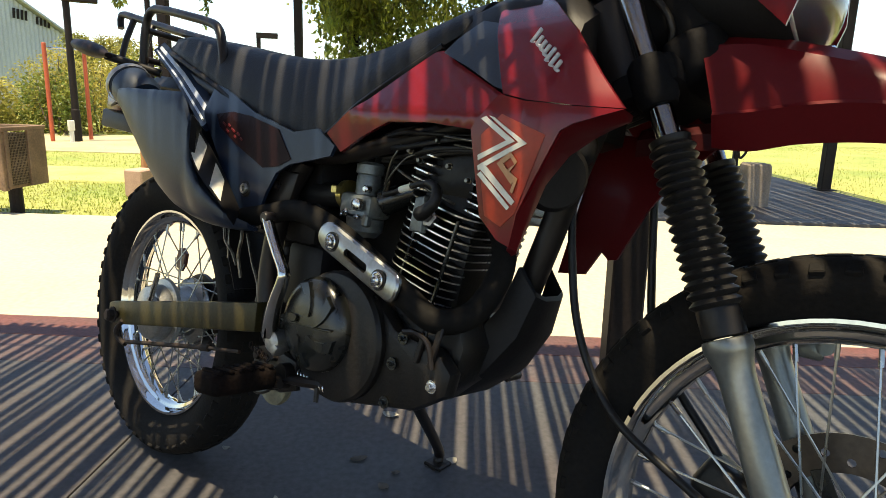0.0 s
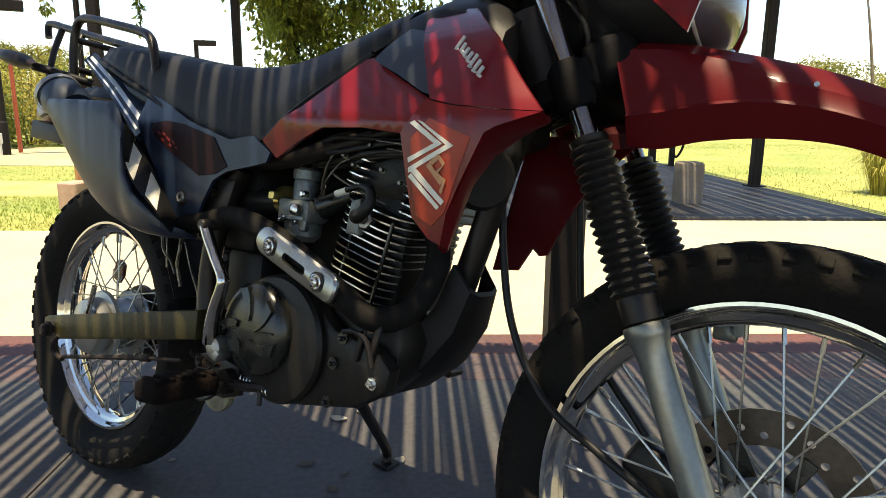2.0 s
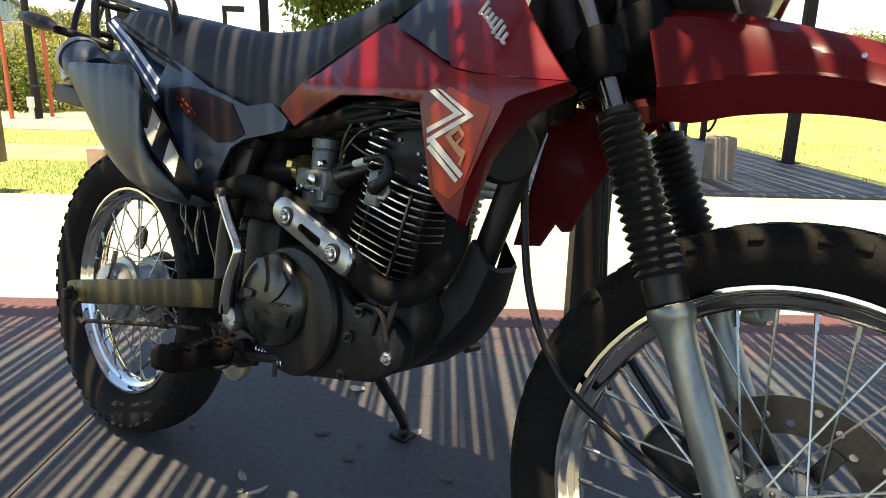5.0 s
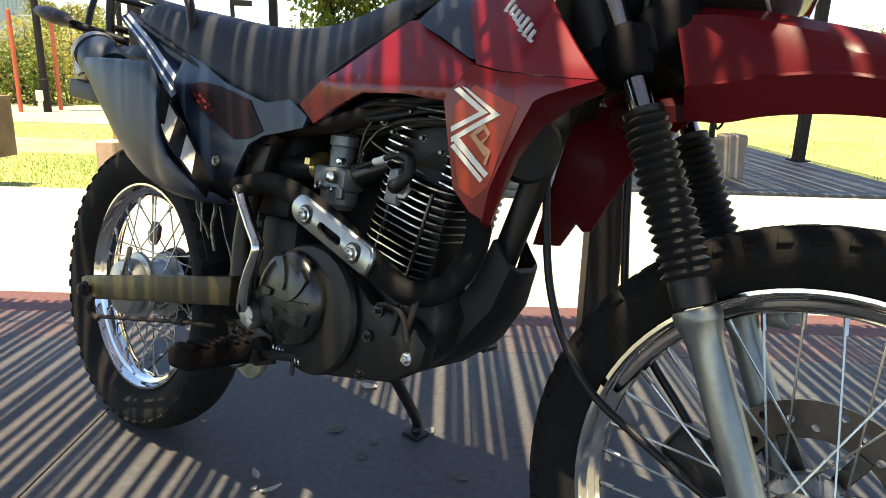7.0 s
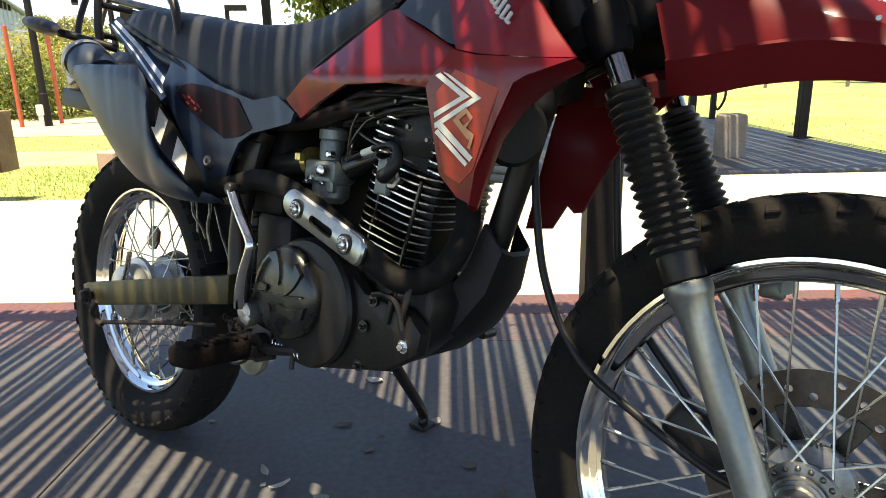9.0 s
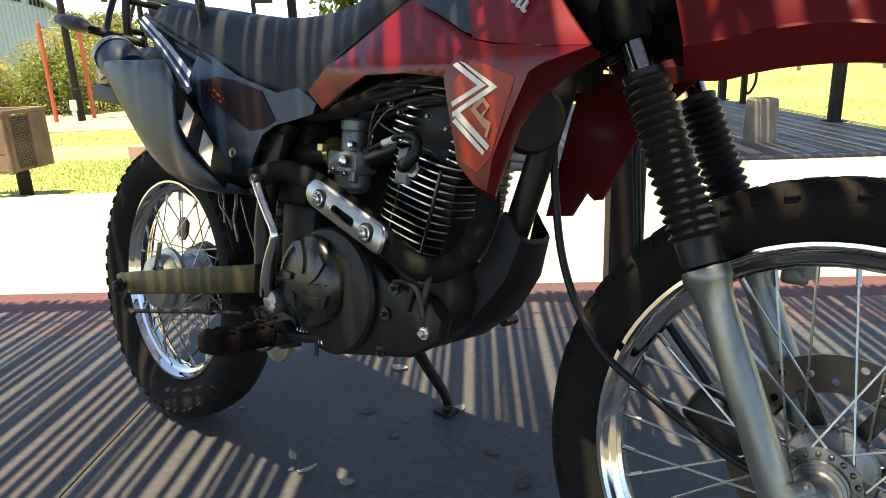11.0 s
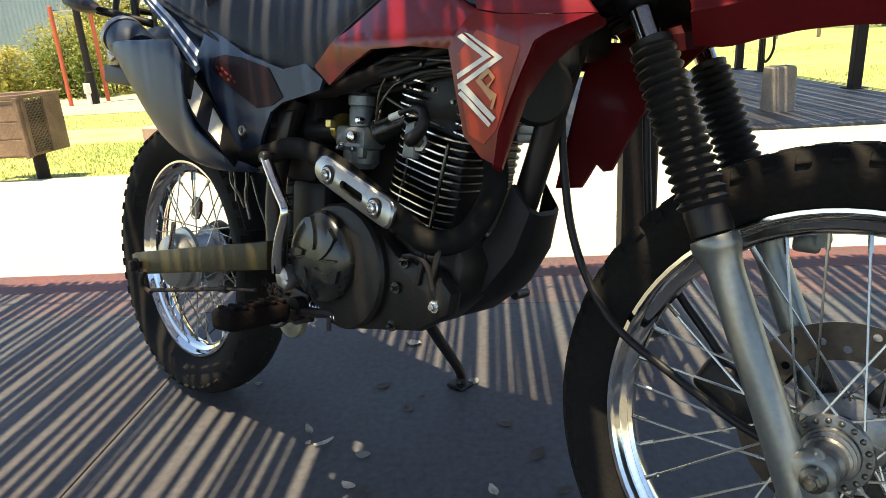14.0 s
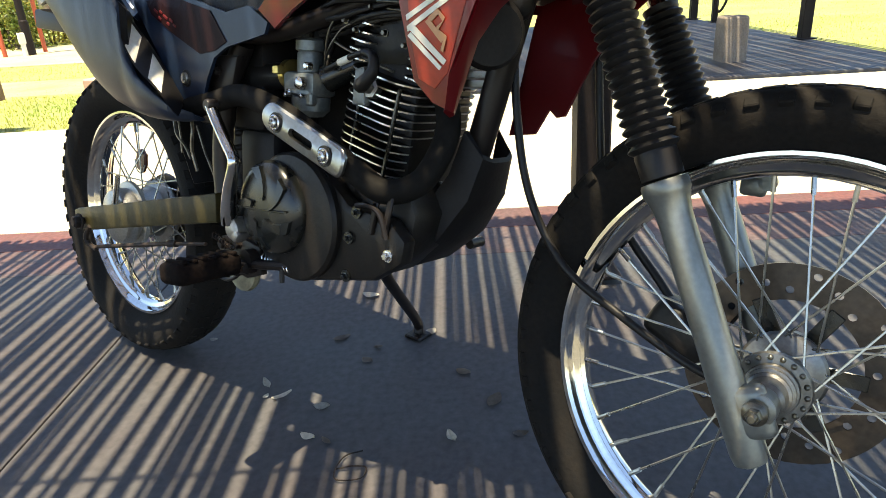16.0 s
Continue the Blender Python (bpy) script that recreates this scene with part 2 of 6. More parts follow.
# ------------------------------------------------------------------ ground
# u runs along the roof slats away from the path's near side, v along the shelter's edge
UA = radians(129.0)
U, V = Vector((math.cos(UA), math.sin(UA), 0)), Vector((math.sin(UA), -math.cos(UA), 0))
SITE = Matrix.Rotation(UA, 4, "Z") @ Matrix.Diagonal((1, -1, 1, 1))


def site(u, v, z=0.0):
    return U * u + V * v + Vector((0, 0, z))


SITE_TURN = Matrix.Rotation(UA, 4, "Z")


def slab(name, u0, u1, v0, v1, z0, z1, mat, label, category, bevel=0.006):
    bm = bmesh.new()
    box(bm, (u1 - u0, v1 - v0, z1 - z0), bevel=bevel)
    return tagged(part(name, bm, mat, m=Matrix.Translation(site((u0 + u1) / 2, (v0 + v1) / 2, (z0 + z1) / 2)) @ SITE_TURN), label, category, kind="structure")
bm = bmesh.new()
bmesh.ops.create_grid(bm, x_segments=80, y_segments=80, size=600)
tagged(part("ground", bm, M_LAWN, m=Matrix.Translation((0, 0, -0.06))), "sunlit park lawn of short yellow-green grass", "lawn", kind="structure")
slab("floor", -3.6, 0.47, -6.0, -0.103, -0.2, 0.0, M_FLOOR, "dark blue-grey painted concrete floor of the shelter", "floor", 0.0015)
slab("floor", -3.6, 0.47, -0.099, 6.0, -0.2, 0.0, M_FLOOR, "dark blue-grey painted concrete floor of the shelter", "floor", 0.0015)
slab("floor_faded_border", 0.472, 0.698, -6.0, 6.0, -0.2, 0.0, M_FLOOR_FADED, "strip of floor with worn red and grey paint", "floor border", 0.002)
slab("trim_floor_border", 0.700, 0.90, -6.0, 6.0, -0.2, 0.0, M_FLOOR_RED, "faded red painted border of the shelter floor", "floor border", 0.004)
slab("path", 0.903, 3.02, -40.0, 60.0, -0.2, -0.004, M_PATH, "wide sun-bleached pale concrete path", "path")
slab("path_apron", 3.021, 3.56, -1.3, 7.0, -0.2, -0.008, M_PATH, "pale concrete apron in front of the second shelter", "path")
slab("floor_second_shelter", 3.562, 9.3, -1.3, 4.45, -0.2, 0.015, M_FLOOR, "grey painted floor of the second shelter", "floor")
# unseen yard, added so that chrome and gloss paint mirror dull earth
slab("unseen_yard", -90.0, -3.61, -90.0, 90.0, -0.15, -0.03, M_YARD, "unseen bare earth behind the shelter, added to dull the reflections", "yard", 0.02)
slab("worn_strip", 5.1, 6.4, -40.0, -1.6, -0.15, -0.045, M_WORN, "pale worn strip of dry grass in the lawn", "worn strip", 0.02)
slab("dirt_court", 8.4, 12.5, -30.0, -1.8, -0.15, -0.045, M_DIRT, "pale dirt court round the exercise bars", "dirt")

# ------------------------------------------------------------------ cane roofs and posts
ROOF_Z = 2.45
M_CANE = material("dry_cane", (0.34, 0.24, 0.12), 0.75, var=0.25, scale=6, fine=90, bump=0.08, objrand=0.3, island=0.3)


def cane_mesh(length, r, bend, seed):
    bm = bmesh.new()
    rng = random.Random(seed)
    n = 5
    rings = []
    for k in range(n):
        f = k / (n - 1)
        off = bend * math.sin(math.pi * f)
        rr = r * (1.1 - 0.25 * f)
        rings.append([bm.verts.new((length * (f - 0.5), off + rr * math.cos(a), rr * math.sin(a))) for a in [2 * math.pi * j / 6 for j in range(6)]])
    for a, b in zip(rings, rings[1:]):
        for j in range(6):
            bm.faces.new((a[j], a[(j + 1) % 6], b[(j + 1) % 6], b[j]))
    bm.faces.new(rings[0])
    bm.faces.new(rings[-1][::-1])
    return bm


def cane_rows(v0, v1, seed, spread=1.0):
    """Places and radii of the canes, with the uneven gaps of a hand-laid mat."""
    rng = random.Random(seed)
    v = v0
    out = []
    while v < v1:
        k = rng.randrange(4)
        r = (0.0085, 0.0105, 0.0125, 0.015)[k]
        c = rng.random()
        gap = rng.uniform(0.0, 0.003) if c < 0.66 else rng.uniform(0.005, 0.010) if c < 0.76 else rng.uniform(0.014, 0.023) if c < 0.98 else rng.uniform(0.026, 0.034)
        out.append((v + r, k))
        v += 2 * r + gap * spread
    return out


ROOF_U0, ROOF_U1 = -3.5, 0.335
roof = thing("cane_roof", Matrix.Translation(site((ROOF_U0 + ROOF_U1) / 2, 0, ROOF_Z)) @ SITE_TURN, "open roof of dry canes laid side by side", "roof", kind="structure")
protos = []
count = 0
for v, k in cane_rows(-4.2, 3.9, 3):
    jig = random.Random(count)
    m = Matrix.Translation((jig.uniform(-0.012, 0.0), -v, 0.02 * (count % 2))) @ Matrix.Rotation(radians(jig.uniform(-0.12, 0.12)), 4, "Z")
    if len(protos) <= k or protos[k] is None:
        while len(protos) <= k:
            protos.append(None)
        r = (0.0085, 0.0105, 0.0125, 0.015)[k]
        protos[k] = part("cane", cane_mesh(ROOF_U1 - ROOF_U0, r, (0.004, -0.005, 0.006, -0.003)[k], k), M_CANE, roof, m=m)
    else:
        shared("cane", protos[k], roof, m)
    count += 1


for k in range(4):
    bm = cane_mesh(8.1, 0.006, 0.01, k)
    part("cross_cane", bm, M_CANE, roof, m=Matrix.Translation((1.72 - 1.1 * k, 0.15, -0.022)) @ Matrix.Rotation(radians(90 + 0.6 * math.sin(k * 2.1)), 4, "Z"))


def steel_post(u, v, size, z1=ROOF_Z, label="dark brown square steel post of the shelter", mat=None, group="shelter posts"):
    bm = bmesh.new()
    box(bm, (size, size, z1 + 0.05), Matrix.Translation((0, 0, (z1 - 0.05) / 2)), bevel=0.006)
    post = tagged(part("post", bm, mat or M_STEEL_DARK, m=Matrix.Translation(site(u, v)) @ SITE_TURN), label, "post", group)
    bm = bmesh.new()
    box(bm, (size * 1.8, size * 1.8, 0.010), Matrix.Translation((0, 0, 0.021)), bevel=0.002)
    part("base_plate", bm, mat or M_STEEL_DARK, post)
    return post


def beam(u0, v0, u1, v1, z, w=0.06, h=0.10):
    a, b = site(u0, v0, z), site(u1, v1, z)
    bm = bmesh.new()
    box(bm, ((b - a).length, w, h), bevel=0.005)
    m = Matrix.Translation((a + b) / 2) @ Matrix.Rotation(math.atan2((b - a).y, (b - a).x), 4, "Z")
    return tagged(part("roof_beam", bm, M_STEEL_DARK, m=m), "dark steel beam carrying the cane roof", "beam", "roof beams")


NEAR_U = 0.28
for u, v in ((NEAR_U, 1.140), (NEAR_U, -3.6), (-3.4, 1.14), (-3.4, -3.6)):
    steel_post(u, v, 0.088, ROOF_Z - 0.12)
for u in (NEAR_U, -3.4):
    beam(u, -4.2, u, 3.6, ROOF_Z - 0.07)
beam(-1.6, -4.2, -1.6, 3.6, ROOF_Z - 0.05, 0.04, 0.05)
# the second shelter
ROOF_2 = ROOF_Z + 0.09
for u, v, s in ((3.30, 4.40, 0.13), (5.70, 4.40, 0.10), (9.0, 4.40, 0.10), (3.05, -1.32, 0.066), (5.5, -1.06, 0.075), (9.0, -1.10, 0.10)):
    steel_post(u, v, s, ROOF_2 - 0.12)
steel_post(3.12, -1.455, 0.030, ROOF_2 - 0.12, "thin dark steel upright beside a thicker post")
beam(9.0, -1.3, 9.0, 4.6, ROOF_2 - 0.07)
beam(3.2, -1.3, 3.2, 4.6, ROOF_2 - 0.07)
for v in (-1.2, 4.4):
    beam(3.25, v, 8.95, v, ROOF_2 - 0.19)
bm = bmesh.new()
for k, (v, kk) in enumerate(cane_rows(-1.4, 4.7, 11, 1.0)):
    r = (0.0085, 0.0105, 0.0125, 0.015)[kk]
    box(bm, (6.1, 2 * r, 2 * r), Matrix.Translation((6.10, -v, ROOF_2 + 0.02 * (k % 2))))
tagged(part("cane_roof", bm, M_CANE, m=SITE_TURN), "cane roof of the second shelter", "roof", kind="stuff")
# ------------------------------------------------------------------ motorcycle
LEAN = 9.72
BIKE = pose(0, 0, 0, -LEAN, 0, 0)
FRONT = BIKE.inverted() @ pose(1.387, 0.0617, 0, -11.87, 0, 3.0)
FRONT_INV = FRONT.inverted()
R_REAR, R_FRONT = 0.332, 0.339
ACROSS = Matrix.Rotation(radians(90), 4, "X")      # turns a lathe's z axis to the bike's right (-y)
bike = thing("motorcycle", BIKE, "red and black trail motorcycle leaning on its side stand", "motorcycle")


def B():
    return bmesh.new()


def right(x, y, z):
    """Pose at a point of the bike whose z axis points to the bike's right."""
    return Matrix.Translation((x, y, z)) @ ACROSS


def bolt_head(bm, m, r=0.008, h=0.006):
    lathe(bm, [(r * 1.35, 0), (r * 1.35, h * 0.25), (r, h * 0.3), (r, h), (r * 0.8, h * 1.15)], m, 6)
    return bm


def panel(bm, outline, depth, thick=0.005, cuts=3, side=-1):
    """A curved body panel: an (x, z) outline laid on the surface y = depth(x, z), with thickness."""
    face = bm.faces.new([bm.verts.new((x, 0, z)) for x, z in outline])
    bmesh.ops.triangulate(bm, faces=[face])
    for _ in range(cuts):
        bmesh.ops.subdivide_edges(bm, edges=[e for e in bm.edges if e.calc_length() > 0.018], cuts=1, use_grid_fill=True)
        bmesh.ops.triangulate(bm, faces=[f for f in bm.faces if len(f.verts) > 3])
    bmesh.ops.dissolve_degenerate(bm, edges=list(bm.edges), dist=1e-5)
    for v in bm.verts:
        v.co.y = side * depth(v.co.x, v.co.z)
    faces = list(bm.faces)
    r = bmesh.ops.extrude_face_region(bm, geom=faces)
    top = [v for v in r["geom"] if isinstance(v, bmesh.types.BMVert)]
    bmesh.ops.translate(bm, verts=top, vec=(0, -side * thick, 0))
    bmesh.ops.recalc_face_normals(bm, faces=list(bm.faces))
    return bm


def decal(bm, outline, depth, lift=0.0012, side=-1, cuts=2):
    """A thin film laid on a panel."""
    return panel(bm, outline, lambda x, z: depth(x, z) + lift, 0.0009, cuts, side)


M_RUST = material("rusty_dark_steel", (0.028, 0.018, 0.013), 0.75, metal=0.1, var=0.35, scale=25, fine=160, bump=0.08, second=(0.013, 0.010, 0.009), spec=0.25)


# ---- wheels
def make_wheel(name, m, R, rim_r, half, rim_w, knob_rows, knobs, label):
    bm = B()
    side = [(rim_r + 0.001, 0.0325), (rim_r - 0.001, 0.0355), (rim_r - 0.0060, 0.0352), (rim_r - 0.0078, 0.0325), (rim_r - 0.0105, 0.0300), (rim_r - 0.0135, 0.0215), (rim_r - 0.0160, 0.0190), (rim_r - 0.0215, 0.0178),
            (rim_r - 0.0258, 0.0135), (rim_r - 0.029, 0.0100)]
    profile = [(rim_r, -0.026)] + [(r, -y) for r, y in side] + [(rim_r - 0.031, 0)] + side[::-1] + [(rim_r, 0.026), (rim_r - 0.010, 0.012), (rim_r - 0.014, 0), (rim_r - 0.010, -0.012), (rim_r, -0.026)]
    lathe(bm, [(r, y * rim_w) for r, y in profile], ACROSS, 72, cap=False)
    w = part(name, bm, M_CHROME, bike, label, smooth=32, m=m)
    # tyre with tread blocks
    bm = B()
    prof = [(rim_r - 0.006, -0.027 * rim_w), (rim_r + 0.006, -0.034 * rim_w), (rim_r + 0.022, -half * 0.88), (rim_r + (R - rim_r) * 0.55, -half),
            (R - 0.022, -half * 0.96), (R - 0.010, -half * 0.80), (R - 0.0045, -half * 0.45), (R - 0.0035, 0)]
    prof = prof + [(r, -y) for r, y in prof[-2::-1]]
    lathe(bm, prof, ACROSS, 96, cap=False)
    to_world = BIKE @ m
    back = to_world.inverted()
    for v in bm.verts:
        p = to_world @ v.co
        if p.z < 0.0006:
            p.z = 0.0006
            v.co = back @ p
    part("tyre", bm, M_RUBBER, w, "black knobbly tyre, dusty, with a plain sidewall", smooth=50)
    for y, tilt, length, width, phase in knob_rows:
        block = None
        for k in range(knobs):
            a = 2 * math.pi * (k + phase) / knobs
            rr = R - 0.0100 - (0.0 if abs(y) < half * 0.6 else 0.0125)
            mm = Matrix.Rotation(a, 4, "Y") @ Matrix.Translation((0, y, rr)) @ Matrix.Rotation(radians(tilt), 4, "X")
            if (to_world @ mm).translation.z < 0.010:
                continue
            if block is None:
                block = part("tread_block", box(B(), (length, width, 0.015), None, 0.0015), M_RUBBER, w, m=mm)
            else:
                shared("tread_block", block, w, mm)
    return w


KNOBS_REAR = [(-0.047, 38, 0.020, 0.018, 0.0), (-0.018, 10, 0.022, 0.022, 0.5), (0.018, -10, 0.022, 0.022, 0.0), (0.047, -38, 0.020, 0.018, 0.5)]
KNOBS_FRONT = [(-0.037, 42, 0.017, 0.016, 0.0), (-0.013, 10, 0.028, 0.020, 0.5), (0.013, -10, 0.028, 0.020, 0.0), (0.037, -42, 0.017, 0.016, 0.5)]
rear_wheel = make_wheel("rear_wheel", Matrix.Translation((0, 0, R_REAR)), R_REAR, 0.240, 0.056, 0.84, KNOBS_REAR, 50, "chromed rear wheel rim")
front_wheel = make_wheel("front_wheel", FRONT @ Matrix.Translation((0, 0, R_FRONT)), 0.353, 0.2785, 0.044, 0.76, KNOBS_FRONT, 58, "chromed front wheel rim")


def spokes(wheel, rim_r, flange_r, flange_y, count, mat, thick):
    """Laced spokes: each leaves the hub flange at a slant and ends in a nipple at the rim."""
    bm = B()
    inner, outer = Vector((flange_r, 0, 0)), None
    first = {}
    for k in range(count):
        side = -1 if k % 2 else 1
        lean = 1 if (k // 2) % 2 else -1
        a = 2 * math.pi * k / count
        b = a + lean * radians(48)
        p = Vector((flange_r * math.cos(b), side * flange_y, flange_r * math.sin(b)))
        q = Vector((rim_r * math.cos(a), side * 0.006, rim_r * math.sin(a)))
        key = (side, lean)
        if key not in first:
            bm = B()
            rod(bm, p, q, thick, 5)
            d = (q - p).normalized()
            rod(bm, q - d * 0.020, q, thick * 1.9, 6)
            first[key] = (part("spoke", bm, mat, wheel, smooth=60), a)
        else:
            ob, a0 = first[key]
            shared("spoke", ob, wheel, Matrix.Rotation(-(a - a0), 4, "Y"))


spokes(rear_wheel, 0.211, 0.072, 0.030, 36, M_SPOKE, 0.0017)
spokes(front_wheel, 0.2485, 0.0390, 0.030, 36, M_SPOKE, 0.0017)

bm = B()
secs = []
for y, k in ((-0.004, 0.86), (-0.001, 1.0), (0.004, 1.0), (0.006, 0.9)):
    secs.append([(x * k, y, z * k) for x, z in ((-0.018, 0.022), (0.0, 0.029), (0.018, 0.022), (0.022, -0.004), (0.012, -0.026), (-0.012, -0.026), (-0.022, -0.004))])
loft(bm, secs)
reflector = part("spoke_reflector", bm, material("brown_reflector", (0.060, 0.016, 0.008), 0.35, var=0.2, scale=60), rear_wheel, "brown plastic reflector clipped to the spokes", smooth=35, m=pose(-0.026, 0.012, 0.121, 0, 14, 0))
part("reflector_rim", tube(B(), [(-0.0225, -0.004, -0.004), (-0.012, -0.004, -0.0265), (0.012, -0.004, -0.0265), (0.0225, -0.004, -0.004)], 0.0016, 6, 3), M_GREY_DECAL, reflector, "pale lower edge", smooth=60)
# rear hub and brake drum
bm = lathe(B(), [(0.030, -0.060), (0.062, -0.056), (0.078, -0.040), (0.080, -0.032), (0.074, -0.028), (0.060, -0.022), (0.058, 0.020), (0.074, 0.026), (0.080, 0.030), (0.078, 0.038), (0.030, 0.050)], ACROSS, 40)
part("hub", bm, M_ALU, rear_wheel, "dull cast aluminium hub", smooth=30)
bm = lathe(B(), [(0.064, 0.040), (0.066, 0.058), (0.060, 0.072), (0.040, 0.080), (0.018, 0.084), (0.016, 0.128)], ACROSS, 40)
box(bm, (0.03, 0.02, 0.012), Matrix.Translation((0.045, -0.085, 0.035)) @ Matrix.Rotation(0.6, 4, "Y"), 0.003)
part("brake_drum", bm, M_ALU, rear_wheel, "pale cast brake drum cover", smooth=30)
bm = rod(B(), (0.045, -0.090, 0.04), (0.075, -0.095, 0.105), 0.006, 8)
part("brake_lever", bm, M_CHROME_DULL, rear_wheel, smooth=60)
bm = rod(B(), (0, -0.158, 0), (0, 0.158, 0), 0.008, 12)
lathe(bm, [(0.014, 0), (0.014, 0.010), (0.010, 0.014)], right(0, -0.152, 0), 6)
lathe(bm, [(0.018, 0), (0.018, 0.003)], right(0, -0.149, 0), 20)
part("axle", bm, M_RUST, rear_wheel, "rusty axle nut", smooth=40)
bm = lathe(B(), [(0.088, -0.056), (0.090, -0.062), (0.030, -0.064)], ACROSS, 44)
part("rear_sprocket", bm, M_DISC, rear_wheel, smooth=30)

# front hub, disc and axle
bm = lathe(B(), [(0.018, 0.085), (0.022, 0.080), (0.023, 0.062), (0.026, 0.060), (0.026, 0.056), (0.022, 0.054), (0.029, 0.052), (0.029, 0.048), (0.024, 0.046),
                 (0.031, 0.044), (0.032, 0.040), (0.027, 0.038), (0.043, 0.036), (0.0445, 0.030), (0.042, 0.026), (0.030, 0.020), (0.027, 0), (0.030, -0.020),
                 (0.050, -0.028), (0.053, -0.034), (0.040, -0.050), (0.030, -0.065)], ACROSS, 44)
M_HUB = material("dull_cast_hub", (0.20, 0.20, 0.19), 0.38, metal=0.85, var=0.2, scale=30, fine=200, bump=0.04, second=(0.13, 0.125, 0.115))
M_NUT = material("greasy_steel", (0.17, 0.16, 0.13), 0.32, metal=0.9, var=0.3, scale=60, fine=200, bump=0.03, second=(0.07, 0.065, 0.055))
part("hub", bm, M_HUB, front_wheel, "ribbed cast aluminium hub with spoke flange", smooth=30)
first = None
for k in range(18):
    mm = Matrix.Rotation(2 * math.pi * k / 18, 4, "Y") @ right(0.0385, -0.036, 0)
    if first is None:
        first = part("rivet", lathe(B(), [(0.0034, 0), (0.0034, 0.003), (0.002, 0.0045)], None, 8), M_NUT, front_wheel, smooth=50, m=mm)
    else:
        shared("rivet", first, front_wheel, mm)
bm = rod(B(), (0, -0.128, 0), (0, 0.125, 0), 0.008, 12)
lathe(bm, [(0.0135, 0), (0.0135, 0.008), (0.0095, 0.011)], right(0, -0.120, 0), 18)
lathe(bm, [(0.0090, 0.009), (0.0090, 0.016), (0.0075, 0.018)], right(0, -0.120, 0), 6)
lathe(bm, [(0.0055, 0.009), (0.0055, 0.024), (0.004, 0.026)], right(0, -0.120, 0), 12)
part("axle", bm, M_NUT, front_wheel, "greasy axle nut", smooth=40)
# disc with holes: ring sectors round each hole
bm = B()
DISC_R0, DISC_R1, DISC_Y = 0.086, 0.134, 0.070
for k in range(24):
    a0, a1 = 2 * math.pi * k / 24, 2 * math.pi * (k + 1) / 24
    rh = 0.099 + 0.011 * (k % 3)
    mid = (a0 + a1) / 2
    hole, rim_pts = [], []
    c = Vector((rh * math.cos(mid), 0, rh * math.sin(mid)))
    for j in range(8):
        t = 2 * math.pi * j / 8 + mid
        hole.append(c + Vector((0.0055 * math.cos(t), 0, 0.0055 * math.sin(t))))
    for r, a in ((DISC_R1, mid), (DISC_R1, a1), ((DISC_R0 + DISC_R1) / 2, a1), (DISC_R0, a1), (DISC_R0, mid), (DISC_R0, a0), ((DISC_R0 + DISC_R1) / 2, a0), (DISC_R1, a0)):
        rim_pts.append(Vector((r * math.cos(a), 0, r * math.sin(a))))
    for y, flip in ((DISC_Y - 0.002, False), (DISC_Y + 0.002, True)):
        hv = [bm.verts.new(p + Vector((0, y, 0))) for p in hole]
        ov = [bm.verts.new(p + Vector((0, y, 0))) for p in rim_pts]
        order = [0, 1, 2, 3, 4, 5, 6, 7]
        hs = sorted(range(8), key=lambda i: 0)
        for j in range(8):
            # the hole's points run with the angle, the outline from the outside through a1
            h0, h1 = hv[j], hv[(j + 1) % 8]
            o0, o1 = ov[j], ov[(j + 1) % 8]
            f = bm.faces.new((h0, h1, o1, o0))
            if flip:
                f.normal_flip()
bmesh.ops.remove_doubles(bm, verts=list(bm.verts), dist=1e-5)
lathe(bm, [(DISC_R1, DISC_Y - 0.002), (DISC_R1, DISC_Y + 0.002)], Matrix.Rotation(radians(-90), 4, "X"), 48, cap=False)
disc = part("brake_disc", bm, M_DISC, front_wheel, "brown-stained drilled brake disc")
for k in range(6):
    a = 2 * math.pi * k / 6
    part("disc_arm", box(B(), (0.052, 0.004, 0.020), None, 0.001), M_COVER, front_wheel, m=Matrix.Rotation(a, 4, "Y") @ Matrix.Translation((0.066, DISC_Y - 0.003, 0)))
bm = B()
lathe(bm, [(0.046, -0.072), (0.046, -0.060), (0.034, -0.056)], ACROSS, 30)
part("disc_carrier", bm, M_COVER, front_wheel, smooth=30)

# ---- swingarm and rear end
for s in (-1, 1):
    y = s * 0.128
    bm = plate(B(), [(-0.045, 0.350), (-0.03, 0.356), (0.52, 0.472), (0.52, 0.420), (0.02, 0.314), (-0.045, 0.306)], y - 0.013, y + 0.013, 0.004)
    part("swingarm", bm, M_SWING, bike, "olive-grey swingarm with box section", smooth=35)
bm = rod(B(), (0.50, -0.115, 0.445), (0.50, 0.115, 0.445), 0.022, 16)
part("swingarm_pivot", bm, M_FRAME, bike, smooth=40)
